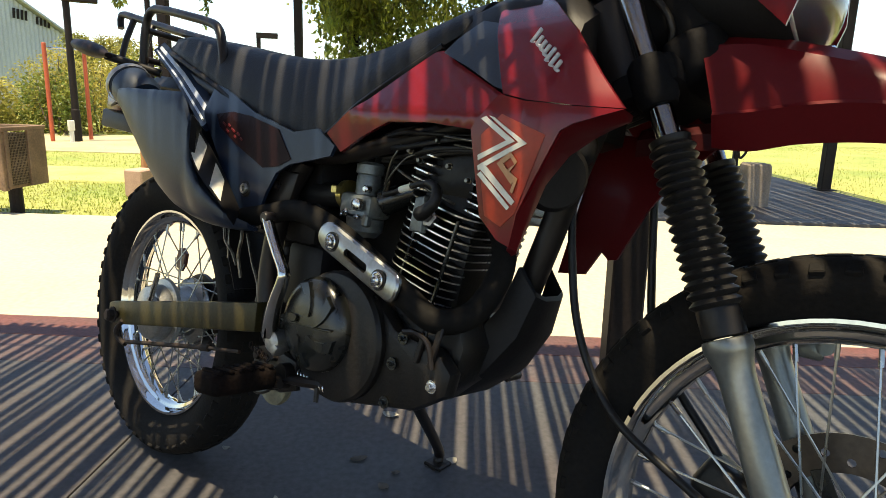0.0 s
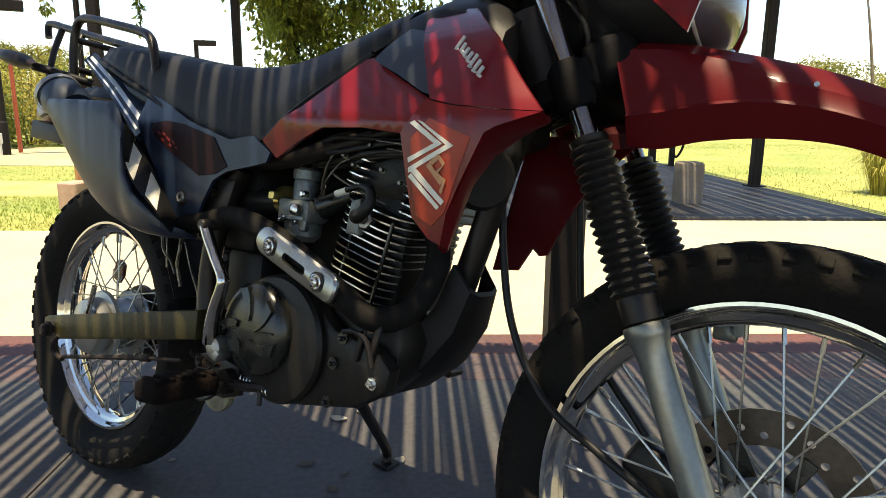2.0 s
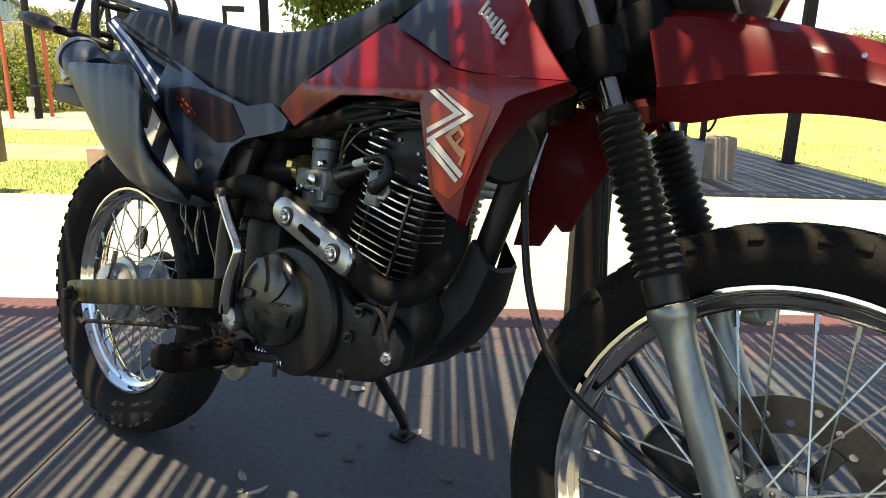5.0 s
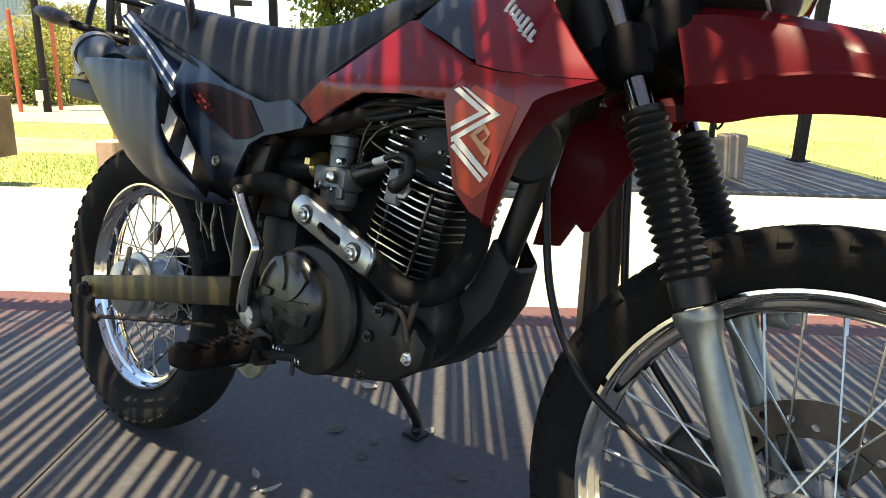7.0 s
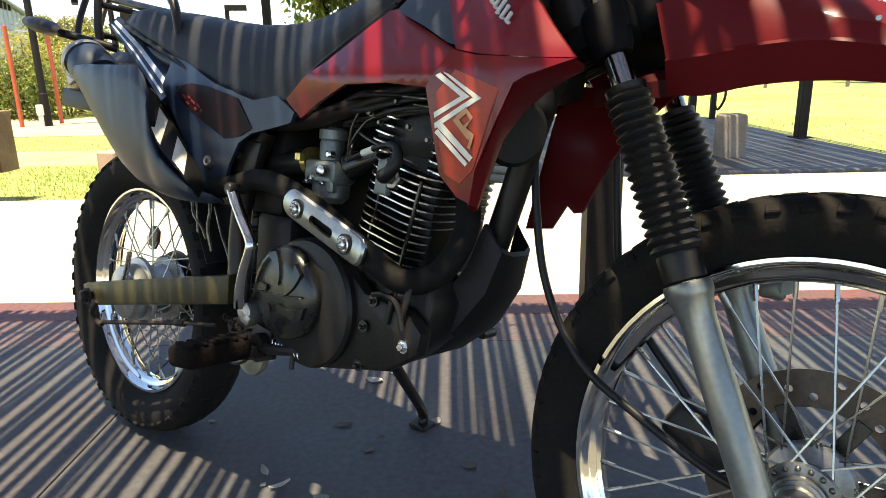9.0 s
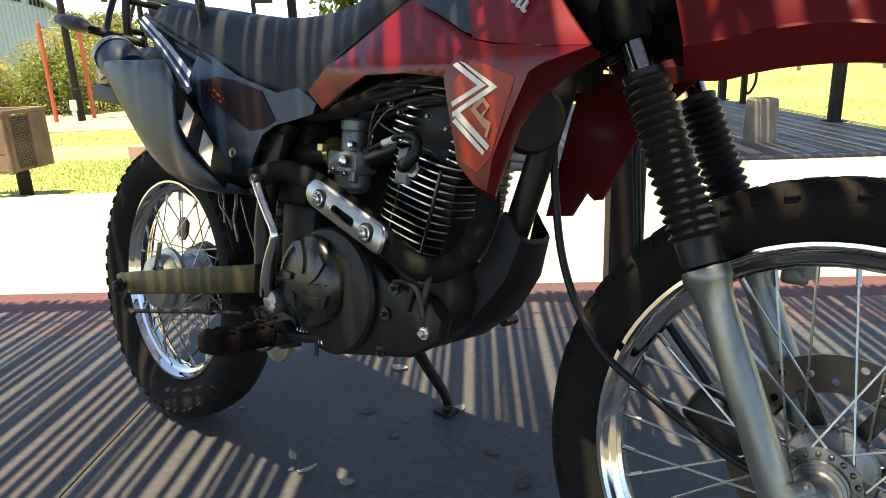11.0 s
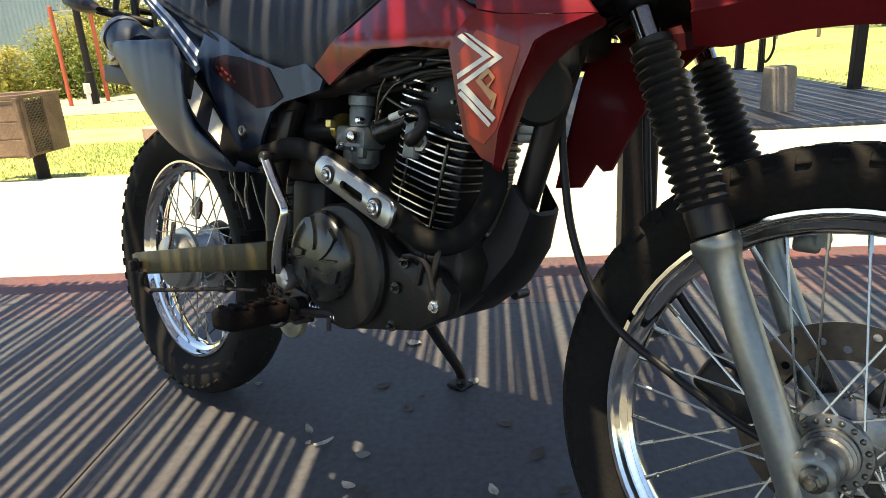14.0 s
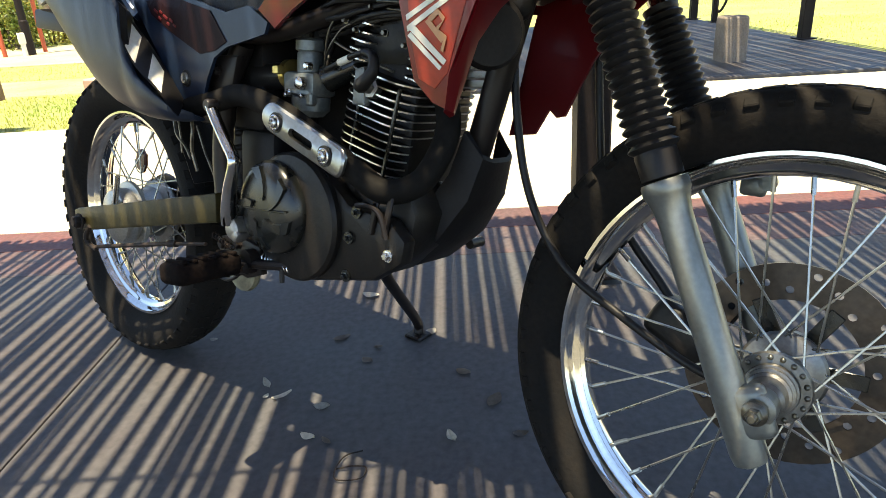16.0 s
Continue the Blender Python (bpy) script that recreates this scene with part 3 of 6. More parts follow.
# chain adjuster and torque rod below the arm
bm = tube(B(), [(0.03, -0.142, 0.325), (0.012, -0.145, 0.30), (0.018, -0.142, 0.283), (0.05, -0.14, 0.277)], 0.0055, 8)
rod(bm, (0.045, -0.138, 0.281), (0.34, -0.128, 0.345), 0.0045, 8)
rod(bm, (0.36, -0.128, 0.349), (0.46, -0.125, 0.368), 0.0035, 8)
lathe(bm, [(0.007, 0), (0.007, 0.03)], aim((0.335, -0.128, 0.344), (0.36, -0.128, 0.349)), 8)
part("brake_rod", bm, M_RUST, bike, smooth=50)
for s in (1,):
    for z0, dz in ((0.43, 0.0), (0.36, 0.0)):
        bm = rod(B(), (0.02, 0.075, z0 - 0.02 if z0 > 0.4 else 0.25), (0.55, 0.075, z0 + 0.05 if z0 > 0.4 else 0.36), 0.006, 6)
        part("chain", bm, M_FRAME, bike)
# rear shock spring
bm = B()
coil = [Vector((0.40 + 0.030 * math.cos(t * 0.55), 0.030 * math.sin(t * 0.55), 0.40 + 0.0024 * t)) for t in range(0, 110)]
tube(bm, coil, 0.006, 6, steps=1)
part("shock_spring", bm, M_FRAME, bike, smooth=60)
bm = rod(B(), (0.40, 0, 0.36), (0.40, 0, 0.72), 0.018, 12)
part("shock_body", bm, M_FRAME, bike, smooth=60)
# inner mudguard between wheel and engine
bm = B()
secs = []
for a in (20, 40, 55, 70, 85, 95):
    r = R_REAR + 0.035
    x, z = r * math.cos(radians(a)), R_REAR + r * math.sin(radians(a))
    nx, nz = math.cos(radians(a)), math.sin(radians(a))
    secs.append([(x, -0.075, z), (x + nx * 0.012, -0.05, z + nz * 0.012), (x + nx * 0.014, 0.05, z + nz * 0.014), (x, 0.075, z), (x - nx * 0.004, 0.073, z - nz * 0.004), (x + nx * 0.008, 0.048, z + nz * 0.008), (x + nx * 0.006, -0.048, z + nz * 0.006), (x - nx * 0.004, -0.073, z - nz * 0.004)])
loft(bm, secs)
part("inner_mudguard", bm, M_BLACK_PLASTIC, bike, smooth=50)
for pts, r in (([(0.300, -0.085, 0.585), (0.334, -0.10, 0.553), (0.360, -0.10, 0.535), (0.380, -0.10, 0.512)], 0.0026), ([(0.372, -0.09, 0.600), (0.389, -0.10, 0.566), (0.384, -0.10, 0.53), (0.392, -0.095, 0.49)], 0.0030),
               ([(0.405, -0.10, 0.575), (0.429, -0.10, 0.528), (0.457, -0.10, 0.484), (0.462, -0.105, 0.44)], 0.0022), ([(0.318, -0.09, 0.60), (0.345, -0.10, 0.565), (0.350, -0.10, 0.52)], 0.0018)):
    part("wire", tube(B(), pts, r, 8), M_NUT, bike, "thin dull wire behind the rear wheel", smooth=60)
# rear mudguard, tail light
bm = B()
secs = []
for x, z, w in ((0.30, 0.80, 0.085), (0.12, 0.86, 0.09), (-0.08, 0.875, 0.085), (-0.24, 0.845, 0.075), (-0.32, 0.825, 0.065), (-0.34, 0.818, 0.06)):
    secs.append([(x, -w, z - 0.025), (x, -w * 0.7, z), (x, w * 0.7, z), (x, w, z - 0.025), (x, w * 0.97, z - 0.030), (x, w * 0.66, z - 0.006), (x, -w * 0.66, z - 0.006), (x, -w * 0.97, z - 0.030)])
loft(bm, secs)
part("rear_mudguard", bm, M_BLACK_PLASTIC, bike, smooth=45)
bm = box(B(), (0.10, 0.13, 0.055), Matrix.Translation((-0.30, 0, 0.815)), 0.012, 2)
part("tail_light", bm, material("dark_red_lens", (0.06, 0.008, 0.008), 0.2, var=0.1), bike, "dark red tail light", smooth=40)
M_INDICATOR = material("brown_indicator_lens", (0.012, 0.007, 0.006), 0.5, var=0.2, spec=0.12)
for s in (-1, 1):
    bm = B()
    lathe(bm, [(0.004, -0.10), (0.018, -0.085), (0.024, -0.04), (0.022, 0.0), (0.012, 0.03), (0.008, 0.05)], Matrix.Translation((-0.120, s * 0.185, 0.902)) @ Matrix.Rotation(radians(100), 4, "Y") @ Matrix.Diagonal((0.7, 1.05, 1.25, 1)), 16)
    part("rear_indicator", bm, M_INDICATOR, bike, "dark brown pointed rear indicator", smooth=40)
    bm = rod(B(), (-0.075, s * 0.185, 0.892), (-0.01, s * 0.09, 0.872), 0.009, 8)
    part("indicator_stalk", bm, M_BLACK_PLASTIC, bike, smooth=50)
# number plate holder behind the wheel
bm = box(B(), (0.25, 0.14, 0.046), Matrix.Translation((-0.28, 0.02, 0.763)) @ Matrix.Rotation(radians(4), 4, "Y"), 0.006, 2)
box(bm, (0.05, 0.06, 0.08), Matrix.Translation((-0.27, 0.02, 0.80)), 0.006, 2)
part("plate_holder", bm, M_BLACK_PLASTIC, bike, "black plate holder under the tail", smooth=30)
# luggage rack
bm = B()
tube(bm, [(-0.055, -0.105, 0.86), (-0.062, -0.11, 0.93), (-0.060, -0.11, 0.985), (-0.035, -0.11, 1.007), (0.02, -0.11, 1.003), (0.12, -0.11, 0.985), (0.215, -0.11, 0.966), (0.255, -0.112, 0.948), (0.280, -0.114, 0.905), (0.292, -0.114, 0.868)], 0.009, 10, 5)
tube(bm, [(-0.405, -0.02, 1.010), (-0.412, -0.02, 1.035), (-0.395, -0.02, 1.045), (-0.30, -0.02, 1.027), (-0.10, -0.02, 0.988), (0.08, -0.02, 0.955), (0.20, -0.02, 0.935)], 0.009, 8, 5)
for x, z in ((-0.33, 1.03), (-0.22, 1.01)):
    tube(bm, [(x, -0.02, z), (x + 0.03, -0.05, z - 0.07), (x + 0.06, -0.07, z - 0.14)], 0.008, 8, 4)
tube(bm, [(-0.36, -0.02, 1.037), (-0.30, 0.06, 1.025), (-0.16, 0.09, 0.99), (0.0, 0.09, 0.955)], 0.008, 8, 5)
rod(bm, (-0.06, -0.105, 0.965), (-0.09, 0.09, 0.965), 0.007, 8)
rod(bm, (-0.05, -0.105, 0.90), (-0.07, 0.08, 0.90), 0.007, 8)
part("luggage_rack", bm, M_FRAME, bike, "black steel tube luggage rack", smooth=60)

# ---- muffler
bm = B()
secs = []
# station: x, lower edge, upper edge of the outer face, outer and inner side, height of the inner upper edge
for x, zl, ze, yo, yi, zi in ((-0.005, 0.775, 0.820, -0.185, -0.10, 0.828), (0.03, 0.756, 0.822, -0.195, -0.095, 0.832), (0.08, 0.714, 0.822, -0.203, -0.09, 0.830), (0.14, 0.664, 0.820, -0.206, -0.09, 0.826), (0.20, 0.623, 0.819, -0.206, -0.09, 0.812),
                              (0.25, 0.602, 0.818, -0.206, -0.092, 0.770), (0.300, 0.592, 0.816, -0.206, -0.096, 0.725), (0.324, 0.589, 0.797, -0.2055, -0.10, 0.700), (0.344, 0.588, 0.765, -0.205, -0.105, 0.675), (0.354, 0.587, 0.700, -0.2045, -0.108, 0.665),
                              (0.388, 0.586, 0.660, -0.203, -0.112, 0.640), (0.44, 0.587, 0.636, -0.201, -0.12, 0.618), (0.475, 0.589, 0.618, -0.195, -0.13, 0.606), (0.50, 0.592, 0.606, -0.165, -0.14, 0.604)):
    d, c = yi - yo, min(0.115, 0.80 * (ze - zl))      # c: height of the rounded lower edge
    low = [(x, yo + d * 0.52 * (1 - math.sin(a)), zl + c * (1 - math.cos(a))) for a in (radians(10 * k) for k in range(10))]
    top = ze - zl - c
    secs.append([(x, yi, zl + c * 0.35), (x, yi - d * 0.15, zl + c * 0.04)] + low + [(x, yo, ze - top * 0.30), (x, yo + d * 0.02, ze - top * 0.10),
                 (x, yo + d * 0.07, ze - 0.001), (x, yo + d * 0.12, min(ze - 0.002, zi + 0.006)), (x, yo + d * 0.55, zi - 0.003), (x, yi, zi - 0.010)])
loft(bm, secs)
muffler = part("muffler", bm, M_MUFFLER, bike, "big matt blue-black silencer with a rounded lower edge", smooth=40)
# black guard along the silencer's upper edge, with two patches of sunlight painted cream
GUARD_OUT = [(0.37, -0.206, 0.77), (0.369, -0.205, 0.723), (0.375, -0.206, 0.706), (0.402, -0.206, 0.676), (0.439, -0.206, 0.653), (0.463, -0.205, 0.641), (0.496, -0.205, 0.622), (0.518, -0.206, 0.607)]
GUARD_IN = [(0.281, -0.152, 0.771), (0.289, -0.152, 0.759), (0.294, -0.152, 0.752), (0.33, -0.152, 0.728), (0.362, -0.152, 0.703), (0.386, -0.152, 0.684), (0.414, -0.152, 0.658), (0.448, -0.152, 0.626)]
GUARD_A, GUARD_B = smooth_path(GUARD_OUT, 4), smooth_path(GUARD_IN, 4)


def guard_strip(i0, i1, f0, f1, lift, thick):
    """A shell over part of the silencer's slanting upper face, raised by lift."""
    bm = B()
    up = Vector((0, -0.7, 0.7))
    secs = []
    for a, b in zip(GUARD_A[i0:i1 + 1], GUARD_B[i0:i1 + 1]):
        row = [a.lerp(b, f0 + (f1 - f0) * k / 6) + up * lift for k in range(7)]
        secs.append(row + [p - up * thick for p in row[::-1]])
    return loft(bm, secs)


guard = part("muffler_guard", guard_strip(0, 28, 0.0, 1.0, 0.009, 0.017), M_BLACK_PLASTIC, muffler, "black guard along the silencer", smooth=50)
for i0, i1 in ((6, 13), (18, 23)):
    part("painted_sun_patch", guard_strip(i0, i1, 0.08, 0.92, 0.0105, 0.003), M_WHITE, guard, "cream slanted patch painted for sunlight on the guard", smooth=50)

bm = lathe(B(), [(0.036, -0.02), (0.043, 0.0), (0.045, 0.045), (0.041, 0.055), (0.043, 0.058), (0.043, 0.068), (0.034, 0.078), (0.020, 0.080), (0.018, 0.050)], aim((0.035, -0.148, 0.812), (-0.04, -0.150, 0.843)), 30)
part("end_cap", bm, M_MUFFLER, muffler, smooth=35)
bm = lathe(B(), [(0.046, 0.0), (0.0475, 0.004), (0.0475, 0.010), (0.046, 0.014)], aim((-0.022, -0.149, 0.834), (-0.04, -0.150, 0.843)), 30, cap=False)
part("end_ring", bm, M_ALU, muffler, "bright metal ring", smooth=35)
bm = bolt_head(B(), right(0.375, -0.158, 0.666), 0.009, 0.008)
lathe(bm, [(0.016, 0), (0.016, 0.003)], right(0.375, -0.155, 0.666), 16)

# ---- side panels below the seat
def side_depth(x, z):
    return 0.147 + 0.25 * min(0, 0.78 - z) - 0.15 * max(0, 0.66 - z) - 0.10 * max(0, 0.30 - x)


SIDE = [(0.300, 0.842), (0.345, 0.832), (0.455, 0.792), (0.575, 0.764), (0.635, 0.772), (0.680, 0.748), (0.672, 0.732), (0.631, 0.723), (0.575, 0.712), (0.54, 0.695), (0.495, 0.625), (0.475, 0.595), (0.44, 0.615), (0.335, 0.735), (0.285, 0.79)]
DARK = [(0.338, 0.785), (0.391, 0.791), (0.45, 0.785), (0.535, 0.766), (0.577, 0.720), (0.545, 0.706), (0.502, 0.700), (0.43, 0.728), (0.356, 0.762)]
M_DULL_RED = material("dull_red_print", (0.10, 0.006, 0.008), 0.5, var=0.2, scale=30)
for s in (-1, 1):
    sp = part("side_panel", panel(B(), SIDE, side_depth, 0.006, 3, s), M_PANEL, bike, "glossy blue-black side panel", smooth=30)
    part("decal", decal(B(), DARK, side_depth, 0.0015, s), material("dark_maroon_decal", (0.012, 0.004, 0.0045), 0.55, var=0.15, spec=0.1) if s < 0 else bpy.data.materials["dark_maroon_decal"], sp, "dark maroon decal")
    for x, z, l in ((0.372, 0.768, 0.012), (0.388, 0.766, 0.009), (0.402, 0.758, 0.014), (0.420, 0.752, 0.010), (0.384, 0.756, 0.010), (0.410, 0.747, 0.008), (0.430, 0.744, 0.008)):
        part("decal_mark", box(B(), (l, 0.0016, 0.0035), Matrix.Translation((x, s * (side_depth(x, z) + 0.0022), z)) @ Matrix.Rotation(radians(28), 4, "Y")), M_DULL_RED, sp, "small dull red mark")
part("panel_bolt", bm, M_CHROME, bike, smooth=30)
bm = lathe(B(), [(0.0045, 0.001), (0.0045, 0.004), (0.0085, 0.005), (0.0095, 0.003), (0.0095, 0.0)], right(0.455, -0.147, 0.660), 18)
part("panel_bolt", bm, M_ALU, bike, smooth=30)
part("bolt_washer", lathe(B(), [(0.015, 0), (0.015, 0.004), (0.013, 0.006)], right(0.455, -0.142, 0.660), 20), M_RUBBER_CLEAN, bike, smooth=30)
M_SILVER = material("silver_print", (0.46, 0.49, 0.53), 0.3, metal=0.3, var=0.1, scale=12, fine=120, bump=0.0)
# bright tail strip along the upper edge of the side panel
for s in (-1, 1):
    def strip_edges(x, z, w):
        yo = 0.112 + 0.13 * (x + 0.01)
        return Vector((x, s * yo, z - w * 0.75)), Vector((x, s * (yo - w * 1.5), z + w * 0.75))
    bm = B()
    secs = []
    for x, z, w in ((-0.01, 0.930, 0.015), (0.06, 0.900, 0.017), (0.14, 0.862, 0.020), (0.22, 0.820, 0.022), (0.29, 0.780, 0.024), (0.300, 0.774, 0.020)):
        lo, hi = strip_edges(x, z, w)
        secs.append([lo, hi, hi + Vector((0, -s * 0.004, -0.006)), lo + Vector((0, -s * 0.010, -0.008))])
    loft(bm, secs)
    strip = part("tail_strip", bm, M_PANEL, bike, "dark tail strip with silver lines", smooth=30)
    for f0, f1 in ((0.16, 0.26), (0.44, 0.66)):
        bm = B()
        secs = []
        for x, z, w in ((0.0, 0.9255, 0.0155), (0.14, 0.862, 0.020), (0.285, 0.783, 0.0235)):
            lo, hi = strip_edges(x, z, w)
            n = Vector((0, s * 0.0012, 0.0014))
            a, b = lo.lerp(hi, f0) + n, lo.lerp(hi, f1) + n
            secs.append([a, b, b - n * 2.5, a - n * 2.5])
        loft(bm, secs)
        part("strip_insert", bm, M_SILVER, strip, "silver insert", smooth=30)

# ---- seat
bm = B()
secs = []
for x, zl, zt, wb, wt in ((0.045, 0.918, 0.938, 0.090, 0.080), (0.06, 0.916, 0.952, 0.105, 0.088), (0.12, 0.902, 0.952, 0.122, 0.096), (0.20, 0.876, 0.942, 0.128, 0.098), (0.28, 0.848, 0.930, 0.130, 0.098), (0.36, 0.818, 0.917, 0.131, 0.098),
                          (0.45, 0.785, 0.905, 0.131, 0.096), (0.53, 0.764, 0.900, 0.130, 0.093), (0.58, 0.758, 0.901, 0.128, 0.090), (0.63, 0.770, 0.906, 0.125, 0.086), (0.70, 0.822, 0.922, 0.120, 0.080),
                          (0.77, 0.868, 0.945, 0.112, 0.072), (0.83, 0.905, 0.968, 0.098, 0.064), (0.87, 0.935, 0.980, 0.080, 0.055)):
    h = zt - zl
    half = [(-wb, zl), (-wb - 0.002, zl + h * 0.18), (-wb * 0.94, zl + h * 0.45), (-wt - 0.006, zt - h * 0.22), (-wt + 0.006, zt - h * 0.08), (-wt * 0.72, zt - 0.002), (-wt * 0.35, zt + 0.003), (0, zt + 0.004)]
    ring = half + [(-y, z) for y, z in half[-2::-1]]
    secs.append([(x, y, z) for y, z in ring])
loft(bm, secs)
seat = part("seat", bm, M_SEAT, bike, "long black vinyl seat with piping", smooth=50)
for s in (-1, 1):
    bm = tube(B(), [(0.06, s * 0.108, 0.914), (0.12, s * 0.125, 0.899), (0.28, s * 0.133, 0.845), (0.45, s * 0.134, 0.781), (0.53, s * 0.133, 0.760), (0.585, s * 0.131, 0.754), (0.635, s * 0.128, 0.767), (0.70, s * 0.123, 0.818), (0.83, s * 0.101, 0.903)], 0.0045, 6, 5)
    part("seat_piping", bm, M_BLACK_PLASTIC, seat, "black piping", smooth=60)


# ---- tank, tank panels and shrouds
def tank_depth(x, z):
    base = 0.165 - 0.05 * max(0, 0.80 - x)
    return base - (0.55 * (z - 0.80) + 2.2 * max(0, z - 0.90) ** 1.6 if z > 0.80 else 0.25 * (0.80 - z))


def soft_max(t, e):
    """max(0, t) with a rounded corner."""
    return 0.5 * (t + math.sqrt(t * t + e * e))


def shroud_depth(x, z):
    t = z - 0.815
    return 0.189 - 0.12 * soft_max(-t, 0.014) - 0.6 * soft_max(t, 0.014) - 2.0 * max(0, z - 0.90) ** 1.6 - 0.25 * soft_max(x - 1.06, 0.03)


REAR_PANEL = [(0.662, 0.766), (0.749, 0.818), (0.832, 0.891), (0.845, 0.893), (0.878, 0.876), (0.973, 0.833), (0.998, 0.822), (0.995, 0.797), (0.955, 0.783), (0.88, 0.789), (0.805, 0.787), (0.746, 0.765), (0.693, 0.740)]
SHROUD = [(0.968, 0.781), (1.001, 0.823), (1.038, 0.816), (1.098, 0.813), (1.149, 0.813), (1.100, 0.795), (1.063, 0.773), (1.051, 0.735), (1.042, 0.690), (1.035, 0.650), (1.017, 0.656), (0.990, 0.680), (0.981, 0.728)]
TANK_RED = [(0.925, 0.966), (0.918, 0.946), (1.003, 0.8245), (1.040, 0.8175), (1.098, 0.8145), (1.148, 0.8145), (1.110, 0.852), (1.055, 0.910), (0.985, 0.963)]
TANK_GREY = [(0.860, 0.886), (0.901, 0.966), (0.914, 0.949), (1.000, 0.830), (0.975, 0.836), (0.92, 0.862)]
for s in (-1, 1):
    part("tank_panel", panel(B(), REAR_PANEL, tank_depth, 0.006, 3, s), M_RED, bike, "glossy red tank side panel", smooth=55)
    part("tank_side", panel(B(), TANK_RED, lambda x, z: shroud_depth(x, z) - 0.003, 0.006, 3, s), M_RED, bike, "glossy red tank cover", smooth=55)
    part("tank_insert", panel(B(), TANK_GREY, lambda x, z: shroud_depth(x, z) - 0.016, 0.006, 3, s), M_GREY_PLASTIC, bike, "dark grey insert of the tank", smooth=28)
shroud = part("shroud", panel(B(), SHROUD, shroud_depth, 0.006, 3, -1), M_RED, bike, "red shroud with an orange and white chevron decal", smooth=55)
# forward return of the shroud, its shade put in as the darker fender red
bm = B()
edge = [(1.149, 0.813), (1.125, 0.805), (1.100, 0.795), (1.063, 0.773), (1.054, 0.750), (1.051, 0.735), (1.042, 0.690), (1.035, 0.650)]
secs = []
for k, (x, z) in enumerate(edge):
    d = shroud_depth(x, z)
    inn = d - (0.03 + 0.045 * min(1, k / 3)) * (1 - 0.68 * max(0, k - 3) / 4)
    secs.append([(x, -d + 0.001, z), (x + 0.004, -(d + inn) / 2, z - 0.004), (x - 0.004, -inn, z - 0.008), (x - 0.008, -inn, z - 0.010), (x - 0.002, -(d + inn) / 2, z - 0.010), (x - 0.006, -d + 0.005, z - 0.004)])
loft(bm, secs)
part("shroud_return", bm, M_RED_FENDER_AND_SHADE, shroud, smooth=40)
# far shroud: the darker red stands for the bike's shade on it
LEFT = [(0.968, 0.781), (1.001, 0.823), (1.10, 0.815), (1.149, 0.813), (1.10, 0.765), (1.066, 0.715), (1.030, 0.637), (1.017, 0.634), (1.003, 0.645), (0.981, 0.606), (0.935, 0.600), (0.955, 0.67), (0.965, 0.73)]
part("shroud", panel(B(), LEFT, lambda x, z: 0.128 + 0.1 * max(0, z - 0.76), 0.006, 3, 1), M_RED_FENDER_AND_SHADE, bike, "red shroud of the far side, darkened to stand for shade", smooth=28)
# decals on the shroud
DECALS = [("orange_field", M_ORANGE, [(0.985, 0.775), (1.012, 0.800), (1.070, 0.780), (1.052, 0.745), (1.040, 0.690), (1.022, 0.672), (0.998, 0.682), (0.988, 0.730)], 0.0010),
          ("chevron", M_WHITE, [(0.984, 0.7935), (0.991, 0.7965), (1.034, 0.7705), (0.984, 0.7455), (0.983, 0.7515), (1.022, 0.7705)], 0.0024),
          ("chevron", M_WHITE, [(0.995, 0.7975), (1.003, 0.7955), (1.050, 0.7690), (0.985, 0.7335), (0.984, 0.7395), (1.039, 0.7695)], 0.0024),
          ("chevron", M_WHITE, [(0.984, 0.7385), (0.993, 0.7425), (1.040, 0.7035), (1.036, 0.6985)], 0.0026),
          ("chevron", M_WHITE, [(0.9845, 0.7290), (0.9895, 0.7330), (1.0335, 0.6965), (1.0300, 0.6925)], 0.0026)]
for nm, mt, line, lift in DECALS:
    part(nm, decal(B(), line, shroud_depth, lift, -1), mt, shroud, "off-white chevron" if mt is M_WHITE else "faded orange field of the decal")
# initial mark inside the chevron
M_TAN = material("tan_decal", (0.42, 0.20, 0.09), 0.35, var=0.1)
bm = B()
for line in ([(1.012, 0.7440), (1.018, 0.7480), (1.038, 0.7260), (1.034, 0.7220)], [(1.016, 0.7480), (1.030, 0.7585), (1.034, 0.7545), (1.022, 0.7450)], [(1.030, 0.7585), (1.0400, 0.7480), (1.0370, 0.7440), (1.028, 0.7550)],
             [(1.0400, 0.7480), (1.030, 0.7350), (1.027, 0.7380), (1.0370, 0.7450)], [(1.030, 0.7365), (1.042, 0.7290), (1.0405, 0.7240), (1.028, 0.7330)], [(1.042, 0.7290), (1.0365, 0.7120), (1.033, 0.7140), (1.038, 0.7280)]):
    tmp = decal(B(), line, shroud_depth, 0.0032, -1, 1)
    me = bpy.data.meshes.new("tmp")
    tmp.to_mesh(me)
    tmp.free()
    bm.from_mesh(me)
    bpy.data.meshes.remove(me)
part("letter_mark", bm, M_TAN, shroud, "tan outlined initial")
# lettering block on the tank
emblem = None
